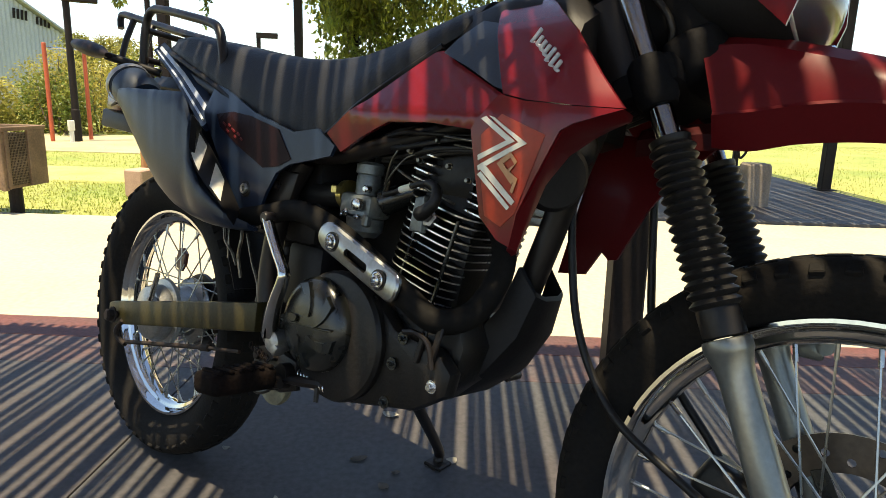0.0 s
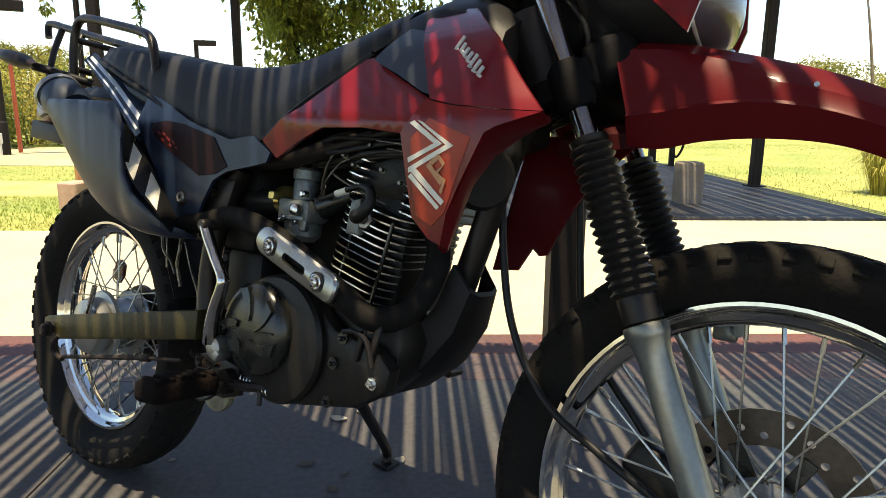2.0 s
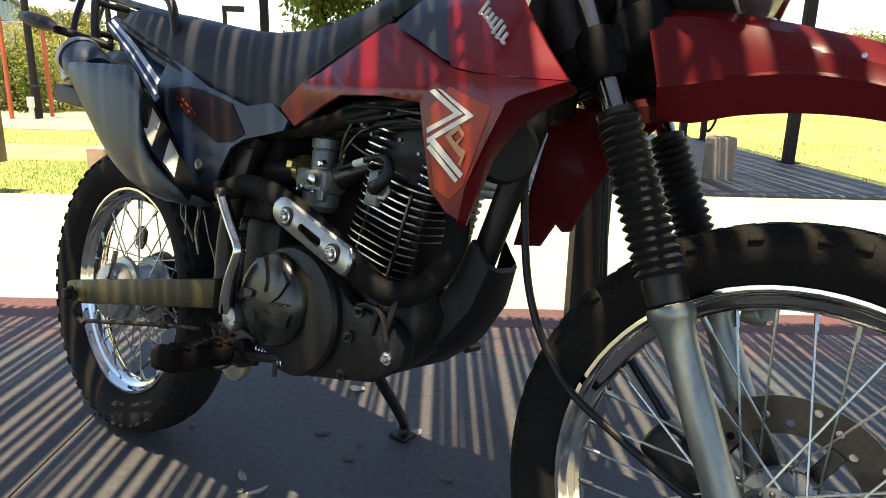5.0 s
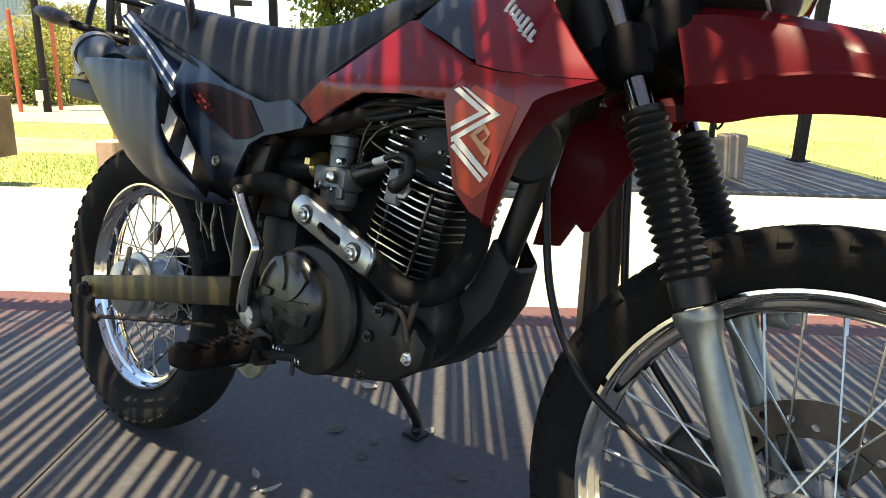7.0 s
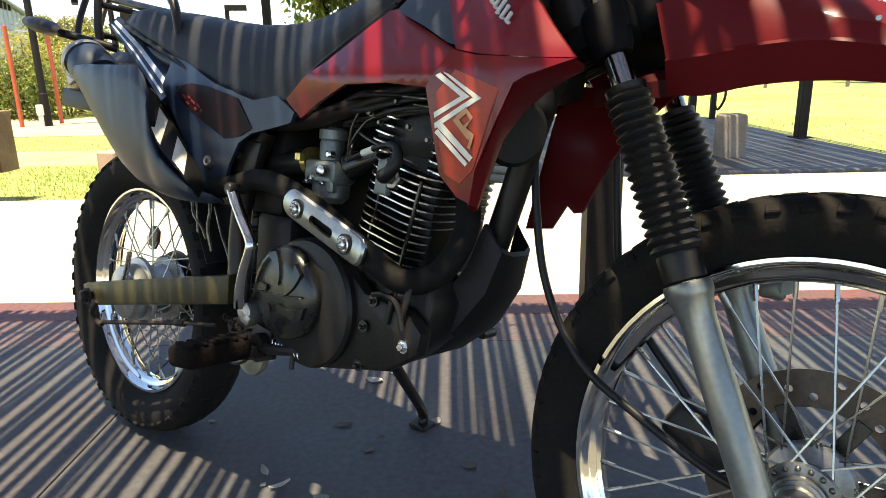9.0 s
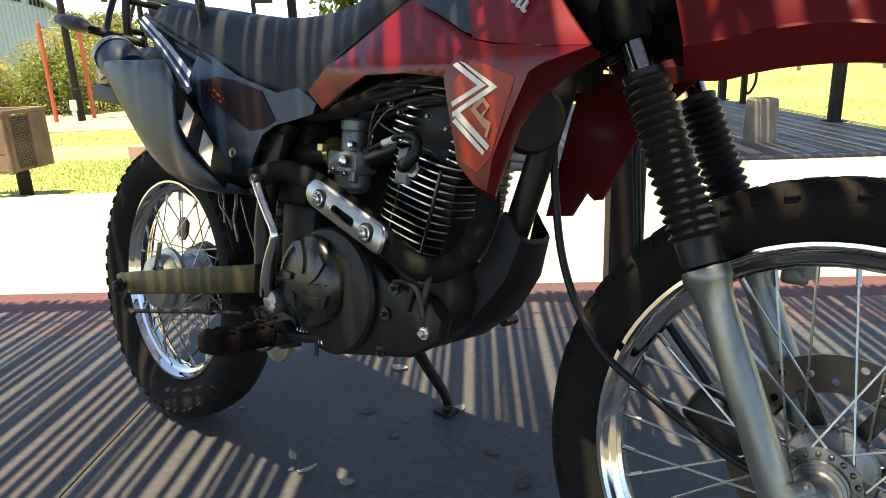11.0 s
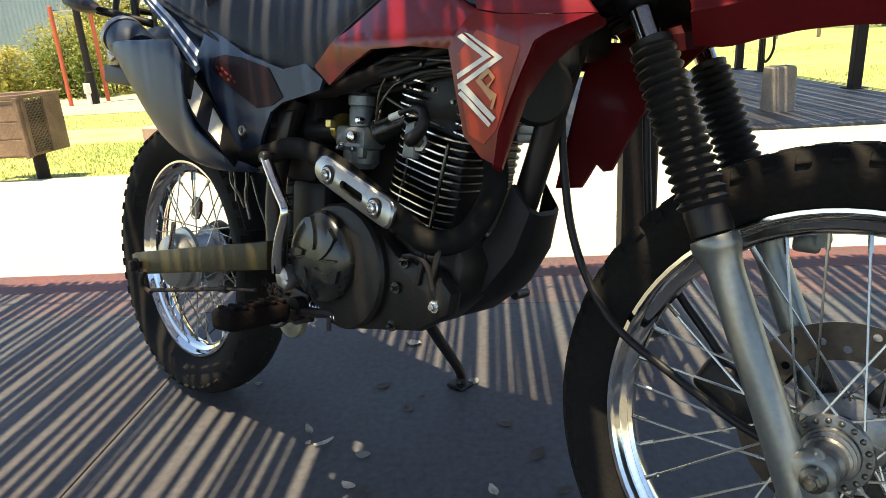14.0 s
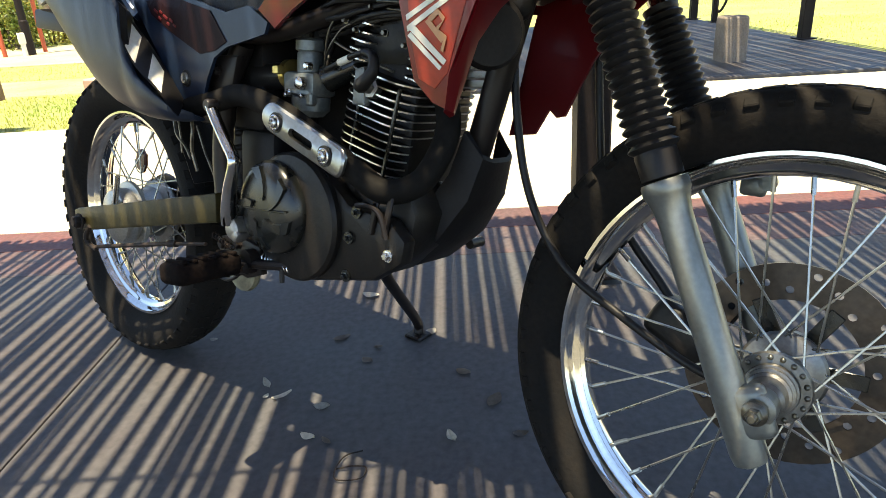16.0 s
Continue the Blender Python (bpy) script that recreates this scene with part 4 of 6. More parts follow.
for k in range(7):
    x, z = 1.010 + k * 0.0082, 0.900 - k * 0.0066
    h = (0.021, 0.013, 0.013, 0.014, 0.020, 0.018, 0.013)[k]
    bm = box(B(), (0.0052, 0.003, h), None, 0.001)
    box(bm, (0.0084, 0.003, 0.0045), Matrix.Translation((0.003, 0, -h * 0.38)), 0.001)
    m = Matrix.Translation((x, -(shroud_depth(x, z) + 0.0005), z)) @ Matrix.Rotation(radians(38), 4, "Y")
    part("emblem_bar", bm, M_GREY_DECAL, bike, "grey raised bar of the tank emblem", m=m)
# tank core
bm = B()
secs = []
for x, zl, zt, w in ((0.70, 0.80, 0.86, 0.08), (0.78, 0.80, 0.925, 0.09), (0.86, 0.80, 0.975, 0.10), (0.93, 0.80, 0.990, 0.105), (0.99, 0.79, 0.982, 0.10), (1.03, 0.80, 0.955, 0.085)):
    half = [(-w, zl), (-w * 1.05, zl + (zt - zl) * 0.5), (-w * 0.8, zt - (zt - zl) * 0.15), (-w * 0.4, zt), (0, zt + 0.004)]
    secs.append([(x, y, z) for y, z in half + [(-y, z) for y, z in half[-2::-1]]])
loft(bm, secs)
tank = part("fuel_tank", bm, M_BLACK_PLASTIC, bike, "dark fuel tank between the red covers", smooth=50)
bm = lathe(B(), [(0.035, 0), (0.035, 0.012), (0.028, 0.018)], Matrix.Translation((0.97, 0, 0.990)), 24)
part("fuel_cap", bm, M_BLACK_PLASTIC, tank, smooth=30)
# ---- frame
bm = B()
tube(bm, [(1.042, 0, 0.86), (1.009, 0, 0.75), (0.983, 0, 0.65), (0.957, 0, 0.56)], 0.0195, 14, 4)
for s in (-1, 1):
    tube(bm, [(0.959, 0, 0.57), (0.922, s * 0.02, 0.51), (0.870, s * 0.04, 0.45), (0.79, s * 0.055, 0.400), (0.70, s * 0.085, 0.372), (0.58, s * 0.105, 0.37)], 0.013, 10, 5)
    tube(bm, [(0.58, s * 0.105, 0.37), (0.52, s * 0.11, 0.43), (0.50, s * 0.11, 0.52), (0.52, s * 0.11, 0.64), (0.56, s * 0.105, 0.72)], 0.018, 10, 5)
    tube(bm, [(1.05, 0, 0.88), (0.95, s * 0.05, 0.83), (0.75, s * 0.085, 0.765), (0.56, s * 0.105, 0.735), (0.30, s * 0.10, 0.82), (0.0, s * 0.085, 0.90)], 0.015, 10, 5)
    tube(bm, [(0.48, s * 0.112, 0.60), (0.35, s * 0.105, 0.70), (0.2, s * 0.095, 0.83)], 0.011, 8, 4)
lathe(bm, [(0.034, -0.015), (0.034, 0.09)], Matrix.Translation((1.062, 0, 0.885)) @ Matrix.Rotation(radians(-26), 4, "Y"), 20)
part("frame", bm, M_FRAME, bike, "black tubular frame", smooth=60)
# airbox and battery side, dark mass behind the engine
bm = B()
box(bm, (0.22, 0.17, 0.16), Matrix.Translation((0.47, 0, 0.655)), 0.02, 2)
part("airbox", bm, M_BLACK_PLASTIC, bike, "black airbox", smooth=40)
part("splash_guard", box(B(), (0.10, 0.15, 0.16), Matrix.Translation((0.545, 0, 0.50)), 0.015, 2), M_BLACK_PLASTIC, bike, smooth=40)
part("battery_cover", box(B(), (0.26, 0.05, 0.26), Matrix.Translation((0.66, 0.06, 0.68)), 0.015, 2), M_BLACK_PLASTIC, bike, smooth=40)
bm = plate(B(), [(0.485, 0.60), (0.56, 0.655), (0.575, 0.70), (0.52, 0.70), (0.49, 0.66)], -0.128, -0.112, 0.004)
bolt_head(bm, right(0.522, -0.128, 0.675), 0.007, 0.008)
part("frame_gusset", bm, M_FRAME, bike, smooth=30)
bm = bolt_head(B(), right(0.512, -0.130, 0.682), 0.0075, 0.009)
part("gusset_bolt", bm, M_CHROME, bike, smooth=30)

# ---- engine
bm = plate(B(), [(0.575, 0.40), (0.60, 0.50), (0.66, 0.55), (0.75, 0.555), (0.84, 0.545), (0.865, 0.50), (0.845, 0.44), (0.80, 0.395), (0.75, 0.366), (0.66, 0.372), (0.60, 0.385)], -0.112, 0.115, 0.012)
crank = part("crankcase", bm, M_ENGINE, bike, "black painted crankcase, oily", smooth=35)
bm = plate(B(), [(0.82, 0.535), (0.93, 0.540), (0.950, 0.50), (0.940, 0.450), (0.89, 0.405), (0.80, 0.385)], -0.112, -0.03, 0.012)
part("crankcase_nose", bm, M_ENGINE, crank, smooth=35)
bm = plate(B(), [(0.695, 0.545), (0.745, 0.552), (0.80, 0.540), (0.845, 0.505), (0.925, 0.495), (0.955, 0.470), (0.950, 0.438), (0.895, 0.402), (0.760, 0.371), (0.735, 0.372), (0.700, 0.395), (0.66, 0.43), (0.66, 0.52)], -0.138, -0.110, 0.010)
part("clutch_case", bm, M_ENGINE, crank, smooth=35)
bm = lathe(B(), [(0.098, 0.0), (0.098, 0.010), (0.094, 0.016), (0.082, 0.019), (0.0, 0.021)], right(0.735, -0.136, 0.468), 48, cap=False)
part("clutch_cover", bm, M_ENGINE, crank, "black round clutch cover", smooth=30)
bm = lathe(B(), [(0.068, 0.0), (0.072, 0.008), (0.0715, 0.018), (0.067, 0.026), (0.058, 0.032), (0.045, 0.0355), (0.028, 0.038), (0.0, 0.039)], right(0.706, -0.146, 0.480), 40, cap=False)
starter = part("starter_cover", bm, M_COVER, crank, "scuffed dark cast cover with raised ribs", smooth=40)
STARTER = right(0.706, -0.146, 0.480)


def cover_rib(start, sweep, r0, r1, w0, w1):
    """A curved raised rib on the dome, widening outwards, with a flat top."""
    bm = B()
    secs = []
    for k in range(9):
        f = k / 8
        a = radians(start + sweep * f)
        r = r0 + (r1 - r0) * f
        w = w0 + (w1 - w0) * f
        top = 0.0425 - 2.6 * max(0.0, r - 0.012) ** 2
        c, t = Vector((math.cos(a), math.sin(a), 0)), Vector((-math.sin(a), math.cos(a), 0))
        secs.append([c * r + t * o + Vector((0, 0, z)) for o, z in ((-w, top - 0.010), (-w * 0.82, top), (w * 0.82, top), (w, top - 0.010))])
    return loft(bm, secs)


for start, sweep, r0, r1, w0, w1 in ((70, 34, 0.018, 0.063, 0.006, 0.012), (14, 30, 0.022, 0.063, 0.005, 0.011), (-50, 32, 0.018, 0.063, 0.005, 0.012), (-118, 30, 0.020, 0.062, 0.005, 0.010), (160, 30, 0.018, 0.063, 0.006, 0.012)):
    part("cover_rib", cover_rib(start, sweep, r0, r1, w0, w1), M_COVER, starter, smooth=22, m=STARTER)
part("cover_step", box(B(), (0.118, 0.0035, 0.003), None, 0.001), M_COVER, starter, m=STARTER @ Matrix.Translation((0, 0, 0.0375)) @ Matrix.Rotation(radians(4), 4, "Z"))
for k, (x, z, y) in enumerate(((0.745, 0.387, -0.138), (0.927, 0.447, -0.138), (0.845, 0.400, -0.138), (0.865, 0.497, -0.138), (0.795, 0.535, -0.138), (0.70, 0.548, -0.138), (0.852, 0.458, -0.140))):
    part("case_bolt", bolt_head(lathe(B(), [(0.009, 0), (0.009, 0.003)], right(x, y, z), 14), right(x, y - 0.002, z), (0.0055, 0.0055, 0.004, 0.0035, 0.0035, 0.004, 0.0035)[k], 0.007), M_CHROME_DULL if k in (0, 1) else M_COVER, crank, smooth=30)
bm = lathe(B(), [(0.017, 0), (0.017, 0.006), (0.013, 0.008), (0.012, 0.004), (0.0, 0.004)], right(0.745, -0.137, 0.387), 20, cap=False)
part("bolt_seat", bm, M_ENGINE, crank, smooth=30)
# drain and casting ribs, front of the case
bm = B()
for x in (0.90, 0.925):
    box(bm, (0.010, 0.006, 0.06), Matrix.Translation((x, -0.140, 0.50)) @ Matrix.Rotation(radians(12), 4, "Y"), 0.002)
tube(bm, [(0.87, -0.145, 0.508), (0.895, -0.150, 0.513), (0.915, -0.146, 0.503), (0.925, -0.142, 0.47)], 0.004, 8)
part("wire_clip", bm, M_FRAME, crank, smooth=40)


def fin_outline(x0, x1, y0, y1, r, n=5):
    pts = []
    for cx, cy, a0 in ((x1 - r, y1 - r, 0), (x0 + r, y1 - r, 90), (x0 + r, y0 + r, 180), (x1 - r, y0 + r, 270)):
        for k in range(n + 1):
            a = radians(a0 + 90 * k / n)
            pts.append((cx + r * math.cos(a), cy + r * math.sin(a)))
    return pts


def fin_mesh(x0, x1, y0, y1, r, t):
    """A cooling fin: black faces, bright machined edge."""
    bm = B()
    outer = fin_outline(x0, x1, y0, y1, r)
    a = [bm.verts.new((x, y, -t / 2)) for x, y in outer]
    b = [bm.verts.new((x, y, t / 2)) for x, y in outer]
    bm.faces.new(a[::-1])
    bm.faces.new(b)
    n = len(a)
    for k in range(n):
        f = bm.faces.new((a[k], a[(k + 1) % n], b[(k + 1) % n], b[k]))
        f.material_index = 1
    return bm


M_CARB = material("grey_die_cast", (0.16, 0.175, 0.17), 0.42, metal=0.5, var=0.2, scale=30, fine=200, bump=0.05)
M_FIN_EDGE = material("machined_fin_edge", (0.62, 0.61, 0.58), 0.28, metal=1.0, var=0.25, scale=30, fine=120, bump=0.02, second=(0.25, 0.24, 0.23), patch=0.56)
bm = plate(B(), [(0.790, 0.53), (0.800, 0.72), (0.905, 0.70), (0.890, 0.53)], -0.066, 0.066, 0.01)
cylinder = part("cylinder", bm, M_ENGINE, bike, "finned engine cylinder with bright fin edges", smooth=35)
CYL = Matrix.Translation((0.838, 0, 0.6)) @ Matrix.Rotation(radians(13), 4, "Y") @ Matrix.Translation((0, 0, -0.6))
firsts = None
for k in range(13):
    z = 0.540 + k * 0.0118
    if firsts is None:
        firsts = part("fin", fin_mesh(-0.078, 0.058, -0.094, 0.084, 0.040, 0.0024), None, cylinder, mats=[M_ENGINE, M_FIN_EDGE], m=CYL @ Matrix.Translation((0, 0, z)))
    else:
        shared("fin", firsts, cylinder, CYL @ Matrix.Translation((0, 0, z)))
# spacers between the fins
for x in (-0.034, 0.038):
    part("fin_spacer", box(B(), (0.005, 0.006, 0.135), None, 0.001), M_COVER, cylinder, m=CYL @ Matrix.Translation((x, -0.0885, 0.609)))
# head with shorter fins either side of the spark plug
head = part("cylinder_head", plate(B(), [(0.775, 0.695), (0.775, 0.755), (0.79, 0.785), (0.87, 0.79), (0.895, 0.755), (0.895, 0.695)], -0.07, 0.07, 0.012), M_ENGINE, bike, "black cylinder head", smooth=35)
f1 = f2 = None
for k in range(5):
    z = 0.694 + k * 0.0125
    m1 = CYL @ Matrix.Translation((-0.055, 0, z))
    m2 = CYL @ Matrix.Translation((0.045, 0, z))
    if f1 is None:
        f1 = part("fin", fin_mesh(-0.024, 0.016, -0.090, 0.090, 0.012, 0.0024), None, head, mats=[M_ENGINE, M_FIN_EDGE], m=m1)
        f2 = part("fin", fin_mesh(-0.012, 0.042, -0.090, 0.090, 0.014, 0.0024), None, head, mats=[M_ENGINE, M_FIN_EDGE], m=m2)
    else:
        shared("fin", f1, head, m1)
        shared("fin", f2, head, m2)
bm = plate(B(), [(0.775, 0.770), (0.79, 0.806), (0.83, 0.815), (0.875, 0.805), (0.89, 0.772)], -0.055, 0.055, 0.010)
for x, z in ((0.79, 0.792), (0.87, 0.795)):
    bolt_head(bm, right(x, -0.056, z), 0.006, 0.006)
part("rocker_cover", bm, M_COVER, head, smooth=35)
bm = lathe(B(), [(0.015, 0), (0.015, 0.012), (0.010, 0.014), (0.0085, 0.030)], aim((0.838, -0.085, 0.662), (0.846, -0.125, 0.672)), 6)
part("spark_plug", bm, M_ALU, head, "grey spark plug", smooth=30)
bm = plate(B(), [(0.812, 0.640), (0.818, 0.690), (0.836, 0.694), (0.838, 0.640)], -0.104, -0.090, 0.004)
part("plug_boss", bm, M_CARB, head, "pale casting beside the spark plug", smooth=30)
bm = tube(B(), [(0.846, -0.118, 0.668), (0.862, -0.128, 0.672), (0.876, -0.126, 0.688), (0.872, -0.122, 0.706), (0.852, -0.118, 0.712)], 0.009, 10, 5, radii=[0.011, 0.010, 0.008, 0.007, 0.006])
part("spark_plug_cap", bm, M_RUBBER_CLEAN, head, "black spark plug cap", smooth=50)
bm = tube(B(), [(0.856, -0.118, 0.712), (0.835, -0.118, 0.708), (0.80, -0.112, 0.698), (0.765, -0.105, 0.688), (0.742, -0.09, 0.690), (0.73, -0.06, 0.73)], 0.0042, 8)
part("plug_lead", bm, M_RUBBER_CLEAN, head, "black plug lead", smooth=50)
part("lead_sleeve", rod(B(), (0.796, -0.1115, 0.697), (0.820, -0.115, 0.7035), 0.0056, 8), M_WHITE, head, "pale sleeve on the lead", smooth=50)
# dark cables and hoses above the head
rng = random.Random(4)
for k in range(9):
    x0, z0 = 0.70 + rng.random() * 0.04, 0.735 + rng.random() * 0.03
    bm = tube(B(), [(x0, -0.06 - 0.03 * rng.random(), z0), (x0 + 0.06, -0.075 - 0.03 * rng.random(), z0 + 0.02 * rng.random()), (x0 + 0.14, -0.07 - 0.03 * rng.random(), z0 + 0.02), (x0 + 0.24, -0.05, z0 + 0.03)], 0.0028 + 0.002 * rng.random(), 6, 5)
    part("cable", bm, M_RUBBER_CLEAN, bike, smooth=60)
for pts, r in (([(0.86, -0.105, 0.778), (0.90, -0.115, 0.775), (0.945, -0.118, 0.772)], 0.0022), ([(0.88, -0.105, 0.768), (0.92, -0.112, 0.764), (0.950, -0.115, 0.762)], 0.0016), ([(0.735, -0.085, 0.700), (0.752, -0.095, 0.735), (0.770, -0.096, 0.762)], 0.0022),
               ([(0.745, -0.095, 0.690), (0.765, -0.105, 0.715), (0.785, -0.100, 0.742), (0.800, -0.09, 0.752)], 0.0016), ([(0.768, -0.10, 0.728), (0.800, -0.104, 0.716), (0.85, -0.104, 0.700), (0.890, -0.10, 0.688)], 0.0020)):
    part("wire", tube(B(), pts, r, 8), M_NUT, bike, "thin bare metal wire", smooth=60)
for x, z, r in ((0.790, 0.756, 0.006), (0.812, 0.742, 0.0045), (0.868, 0.738, 0.005), (0.905, 0.722, 0.0045), (0.842, 0.772, 0.004)):
    part("head_bolt", bolt_head(B(), right(x, -0.094, z), r * 0.8, 0.007), M_NUT, bike, smooth=30)

# ---- carburettor
bm = B()
lathe(bm, [(0.020, 0.0), (0.021, 0.045), (0.019, 0.050), (0.023, 0.052), (0.023, 0.066), (0.018, 0.070)], Matrix.Translation((0.674, -0.062, 0.662)), 18)
box(bm, (0.075, 0.050, 0.038), Matrix.Translation((0.672, -0.062, 0.662)), 0.008, 2)
carb = part("carburettor", bm, M_CARB, bike, "grey die-cast carburettor", smooth=35)
bm = lathe(B(), [(0.020, 0.0), (0.030, 0.010), (0.031, 0.030), (0.027, 0.034), (0.034, 0.036), (0.034, 0.041)], Matrix.Translation((0.676, -0.062, 0.612)), 20)
box(bm, (0.014, 0.014, 0.02), Matrix.Translation((0.700, -0.082, 0.640)), 0.003)
part("float_bowl", bm, M_CARB, carb, smooth=35)
bm = B()
for x, y, z, r in ((0.690, -0.090, 0.664, 0.010), (0.664, -0.088, 0.650, 0.005), (0.702, -0.085, 0.690, 0.006), (0.655, -0.088, 0.645, 0.004), (0.695, -0.09, 0.645, 0.004)):
    part("carb_screw", lathe(B(), [(r, 0), (r, 0.010), (r * 0.6, 0.012)], right(x, y, z), 10), M_CHROME_DULL, carb, smooth=35)
bm = lathe(B(), [(0.024, 0), (0.024, 0.012)], aim((0.622, -0.062, 0.675), (0.634, -0.062, 0.676)), 24)
box(bm, (0.012, 0.014, 0.014), Matrix.Translation((0.628, -0.090, 0.682)), 0.002)
part("hose_clamp", bm, M_BRASS, carb, "yellow zinc hose clamp", smooth=35)
bm = lathe(B(), [(0.030, 0), (0.022, 0.025), (0.021, 0.07)], aim((0.555, -0.062, 0.668), (0.63, -0.062, 0.675)), 20)
part("intake_boot", bm, M_RUBBER_CLEAN, carb, smooth=50)
bm = lathe(B(), [(0.022, 0), (0.020, 0.06)], aim((0.71, -0.060, 0.672), (0.775, -0.03, 0.705)), 20)
part("intake_manifold", bm, M_COVER, carb, smooth=50)
part("throttle_cable", tube(B(), [(0.675, -0.062, 0.735), (0.69, -0.07, 0.765), (0.74, -0.06, 0.79), (0.82, -0.04, 0.80)], 0.004, 8), M_RUBBER_CLEAN, carb, smooth=60)
bm = tube(B(), [(0.70, -0.09, 0.60), (0.71, -0.10, 0.58), (0.70, -0.10, 0.53), (0.68, -0.10, 0.50)], 0.0035, 8)
part("drain_hose", bm, M_RUBBER_CLEAN, carb, smooth=60)

# ---- exhaust
bm = tube(B(), [(0.90, -0.03, 0.668), (0.934, -0.040, 0.652), (0.958, -0.065, 0.605), (0.952, -0.105, 0.550), (0.915, -0.135, 0.533), (0.87, -0.150, 0.556), (0.78, -0.152, 0.598), (0.70, -0.148, 0.625), (0.60, -0.138, 0.640), (0.52, -0.135, 0.625), (0.46, -0.145, 0.610)], 0.0175, 16, 6)
lathe(bm, [(0.032, 0), (0.032, 0.010)], aim((0.893, -0.027, 0.669), (0.91, -0.03, 0.668)), 20)
pipe = part("exhaust_pipe", bm, material("sooty_black_pipe", (0.006, 0.0055, 0.005), 0.75, metal=0.0, var=0.3, scale=18, fine=120, bump=0.04, second=(0.014, 0.012, 0.010), patch=0.62, spec=0.08), bike, "black exhaust pipe", smooth=60)
# slotted heat shield: two rails round a slot
SH0, SH1 = Vector((0.7050, -0.176, 0.6215)), Vector((0.8760, -0.182, 0.5625))
ax = (SH1 - SH0).normalized()
SHM = Matrix.Translation(SH0) @ Matrix((( ax.x, -ax.z, 0, 0), (0, 0, -1, 0), (ax.z, ax.x, 0, 0), (0, 0, 0, 1)))
length = (SH1 - SH0).length
bm = B()
h, r, s0, s1, sh = 0.0215, 0.0185, length * 0.36, length * 0.65, 0.0068


def ring_points(x0, x1, hh, rr, n=5):
    pts = []
    for cx, cy, a0 in ((x1 - rr, hh - rr, 0), (x0 + rr, hh - rr, 90), (x0 + rr, -hh + rr, 180), (x1 - rr, -hh + rr, 270)):
        for k in range(n + 1):
            a = radians(a0 + 90 * k / n)
            pts.append((cx + rr * math.cos(a), cy + rr * math.sin(a)))
    return pts


def curve_lift(y):
    return -0.35 * (y / 0.02) ** 2 * 0.012


outer, mid, inner = ring_points(0, length, h, r), ring_points(0.003, length - 0.003, h - 0.003, r - 0.002), ring_points(s0, s1, sh, sh * 0.95)
layers = [(outer, -0.004), (outer, 0.0005), (mid, 0.003), (inner, 0.003), (inner, -0.004)]
rings = [[bm.verts.new((x, y, z + curve_lift(y))) for x, y in pts] for pts, z in layers]
n = len(outer)
for a, b in zip(rings, rings[1:] + rings[:1]):
    for k in range(n):
        bm.faces.new((a[k], a[(k + 1) % n], b[(k + 1) % n], b[k]))
bmesh.ops.recalc_face_normals(bm, faces=list(bm.faces))
M_SHIELD = material("brushed_shield", (0.36, 0.37, 0.37), 0.33, metal=1.0, var=0.12, scale=22, fine=180, bump=0.02, second=(0.29, 0.29, 0.26))
shield = part("heat_shield", bm, M_SHIELD, bike, "brushed metal slotted heat shield", smooth=25, m=SHM)
for x in (length * 0.195, length * 0.80):
    bm = lathe(B(), [(0.0115, 0), (0.0115, 0.003), (0.0095, 0.004), (0.0095, 0.0015), (0.0075, 0.0015), (0.0070, 0.007), (0.0045, 0.0085), (0.004, 0.005), (0.0, 0.005)], Matrix.Translation((x, 0, 0.003)), 18, cap=False)
    part("shield_bolt", bm, M_CHROME_DULL, shield, "dished bolt", smooth=30)
    part("bolt_recess", lathe(B(), [(0.0145, -0.001), (0.0145, 0.0004), (0.0118, 0.0004)], Matrix.Translation((x, 0, 0.0032)), 20), M_ENGINE, shield, "dark ring round the bolt", smooth=30)

# ---- kick starter, foot controls, stand
M_MUD = material("muddy_rubber", (0.006, 0.0045, 0.004), 0.9, var=0.45, scale=40, fine=160, bump=0.12, second=(0.009, 0.0055, 0.0045), patch=0.6, spec=0.05)
M_ZINC = material("dull_zinc_plate", (0.20, 0.19, 0.13), 0.5, metal=0.4, var=0.25, scale=30, fine=150, bump=0.05, second=(0.10, 0.09, 0.06))
bm = tube(B(), [(0.588, -0.186, 0.622), (0.603, -0.188, 0.605), (0.628, -0.190, 0.577), (0.652, -0.192, 0.552), (0.652, -0.192, 0.535), (0.638, -0.190, 0.500), (0.630, -0.188, 0.465), (0.626, -0.184, 0.445)], 0.0100, 12, 5, radii=[0.0095, 0.0098, 0.0098, 0.0100, 0.0105, 0.0118, 0.013, 0.014], flat=0.75)
kick = part("kick_starter", bm, M_CHROME, bike, "chromed kick starter lever", smooth=60)
bm = lathe(B(), [(0.017, 0), (0.019, 0.010), (0.017, 0.030), (0.010, 0.034)], right(0.632, -0.155, 0.436), 16)
box(bm, (0.03, 0.022, 0.02), Matrix.Translation((0.636, -0.178, 0.430)) @ Matrix.Rotation(0.5, 4, "Y"), 0.005, 2)
part("kick_boss", bm, M_ALU, kick, smooth=35)
bm = lathe(B(), [(0.009, 0), (0.010, 0.016), (0.008, 0.019)], right(0.588, -0.176, 0.624), 12)
part("kick_pedal", bm, M_FRAME, kick, smooth=40)
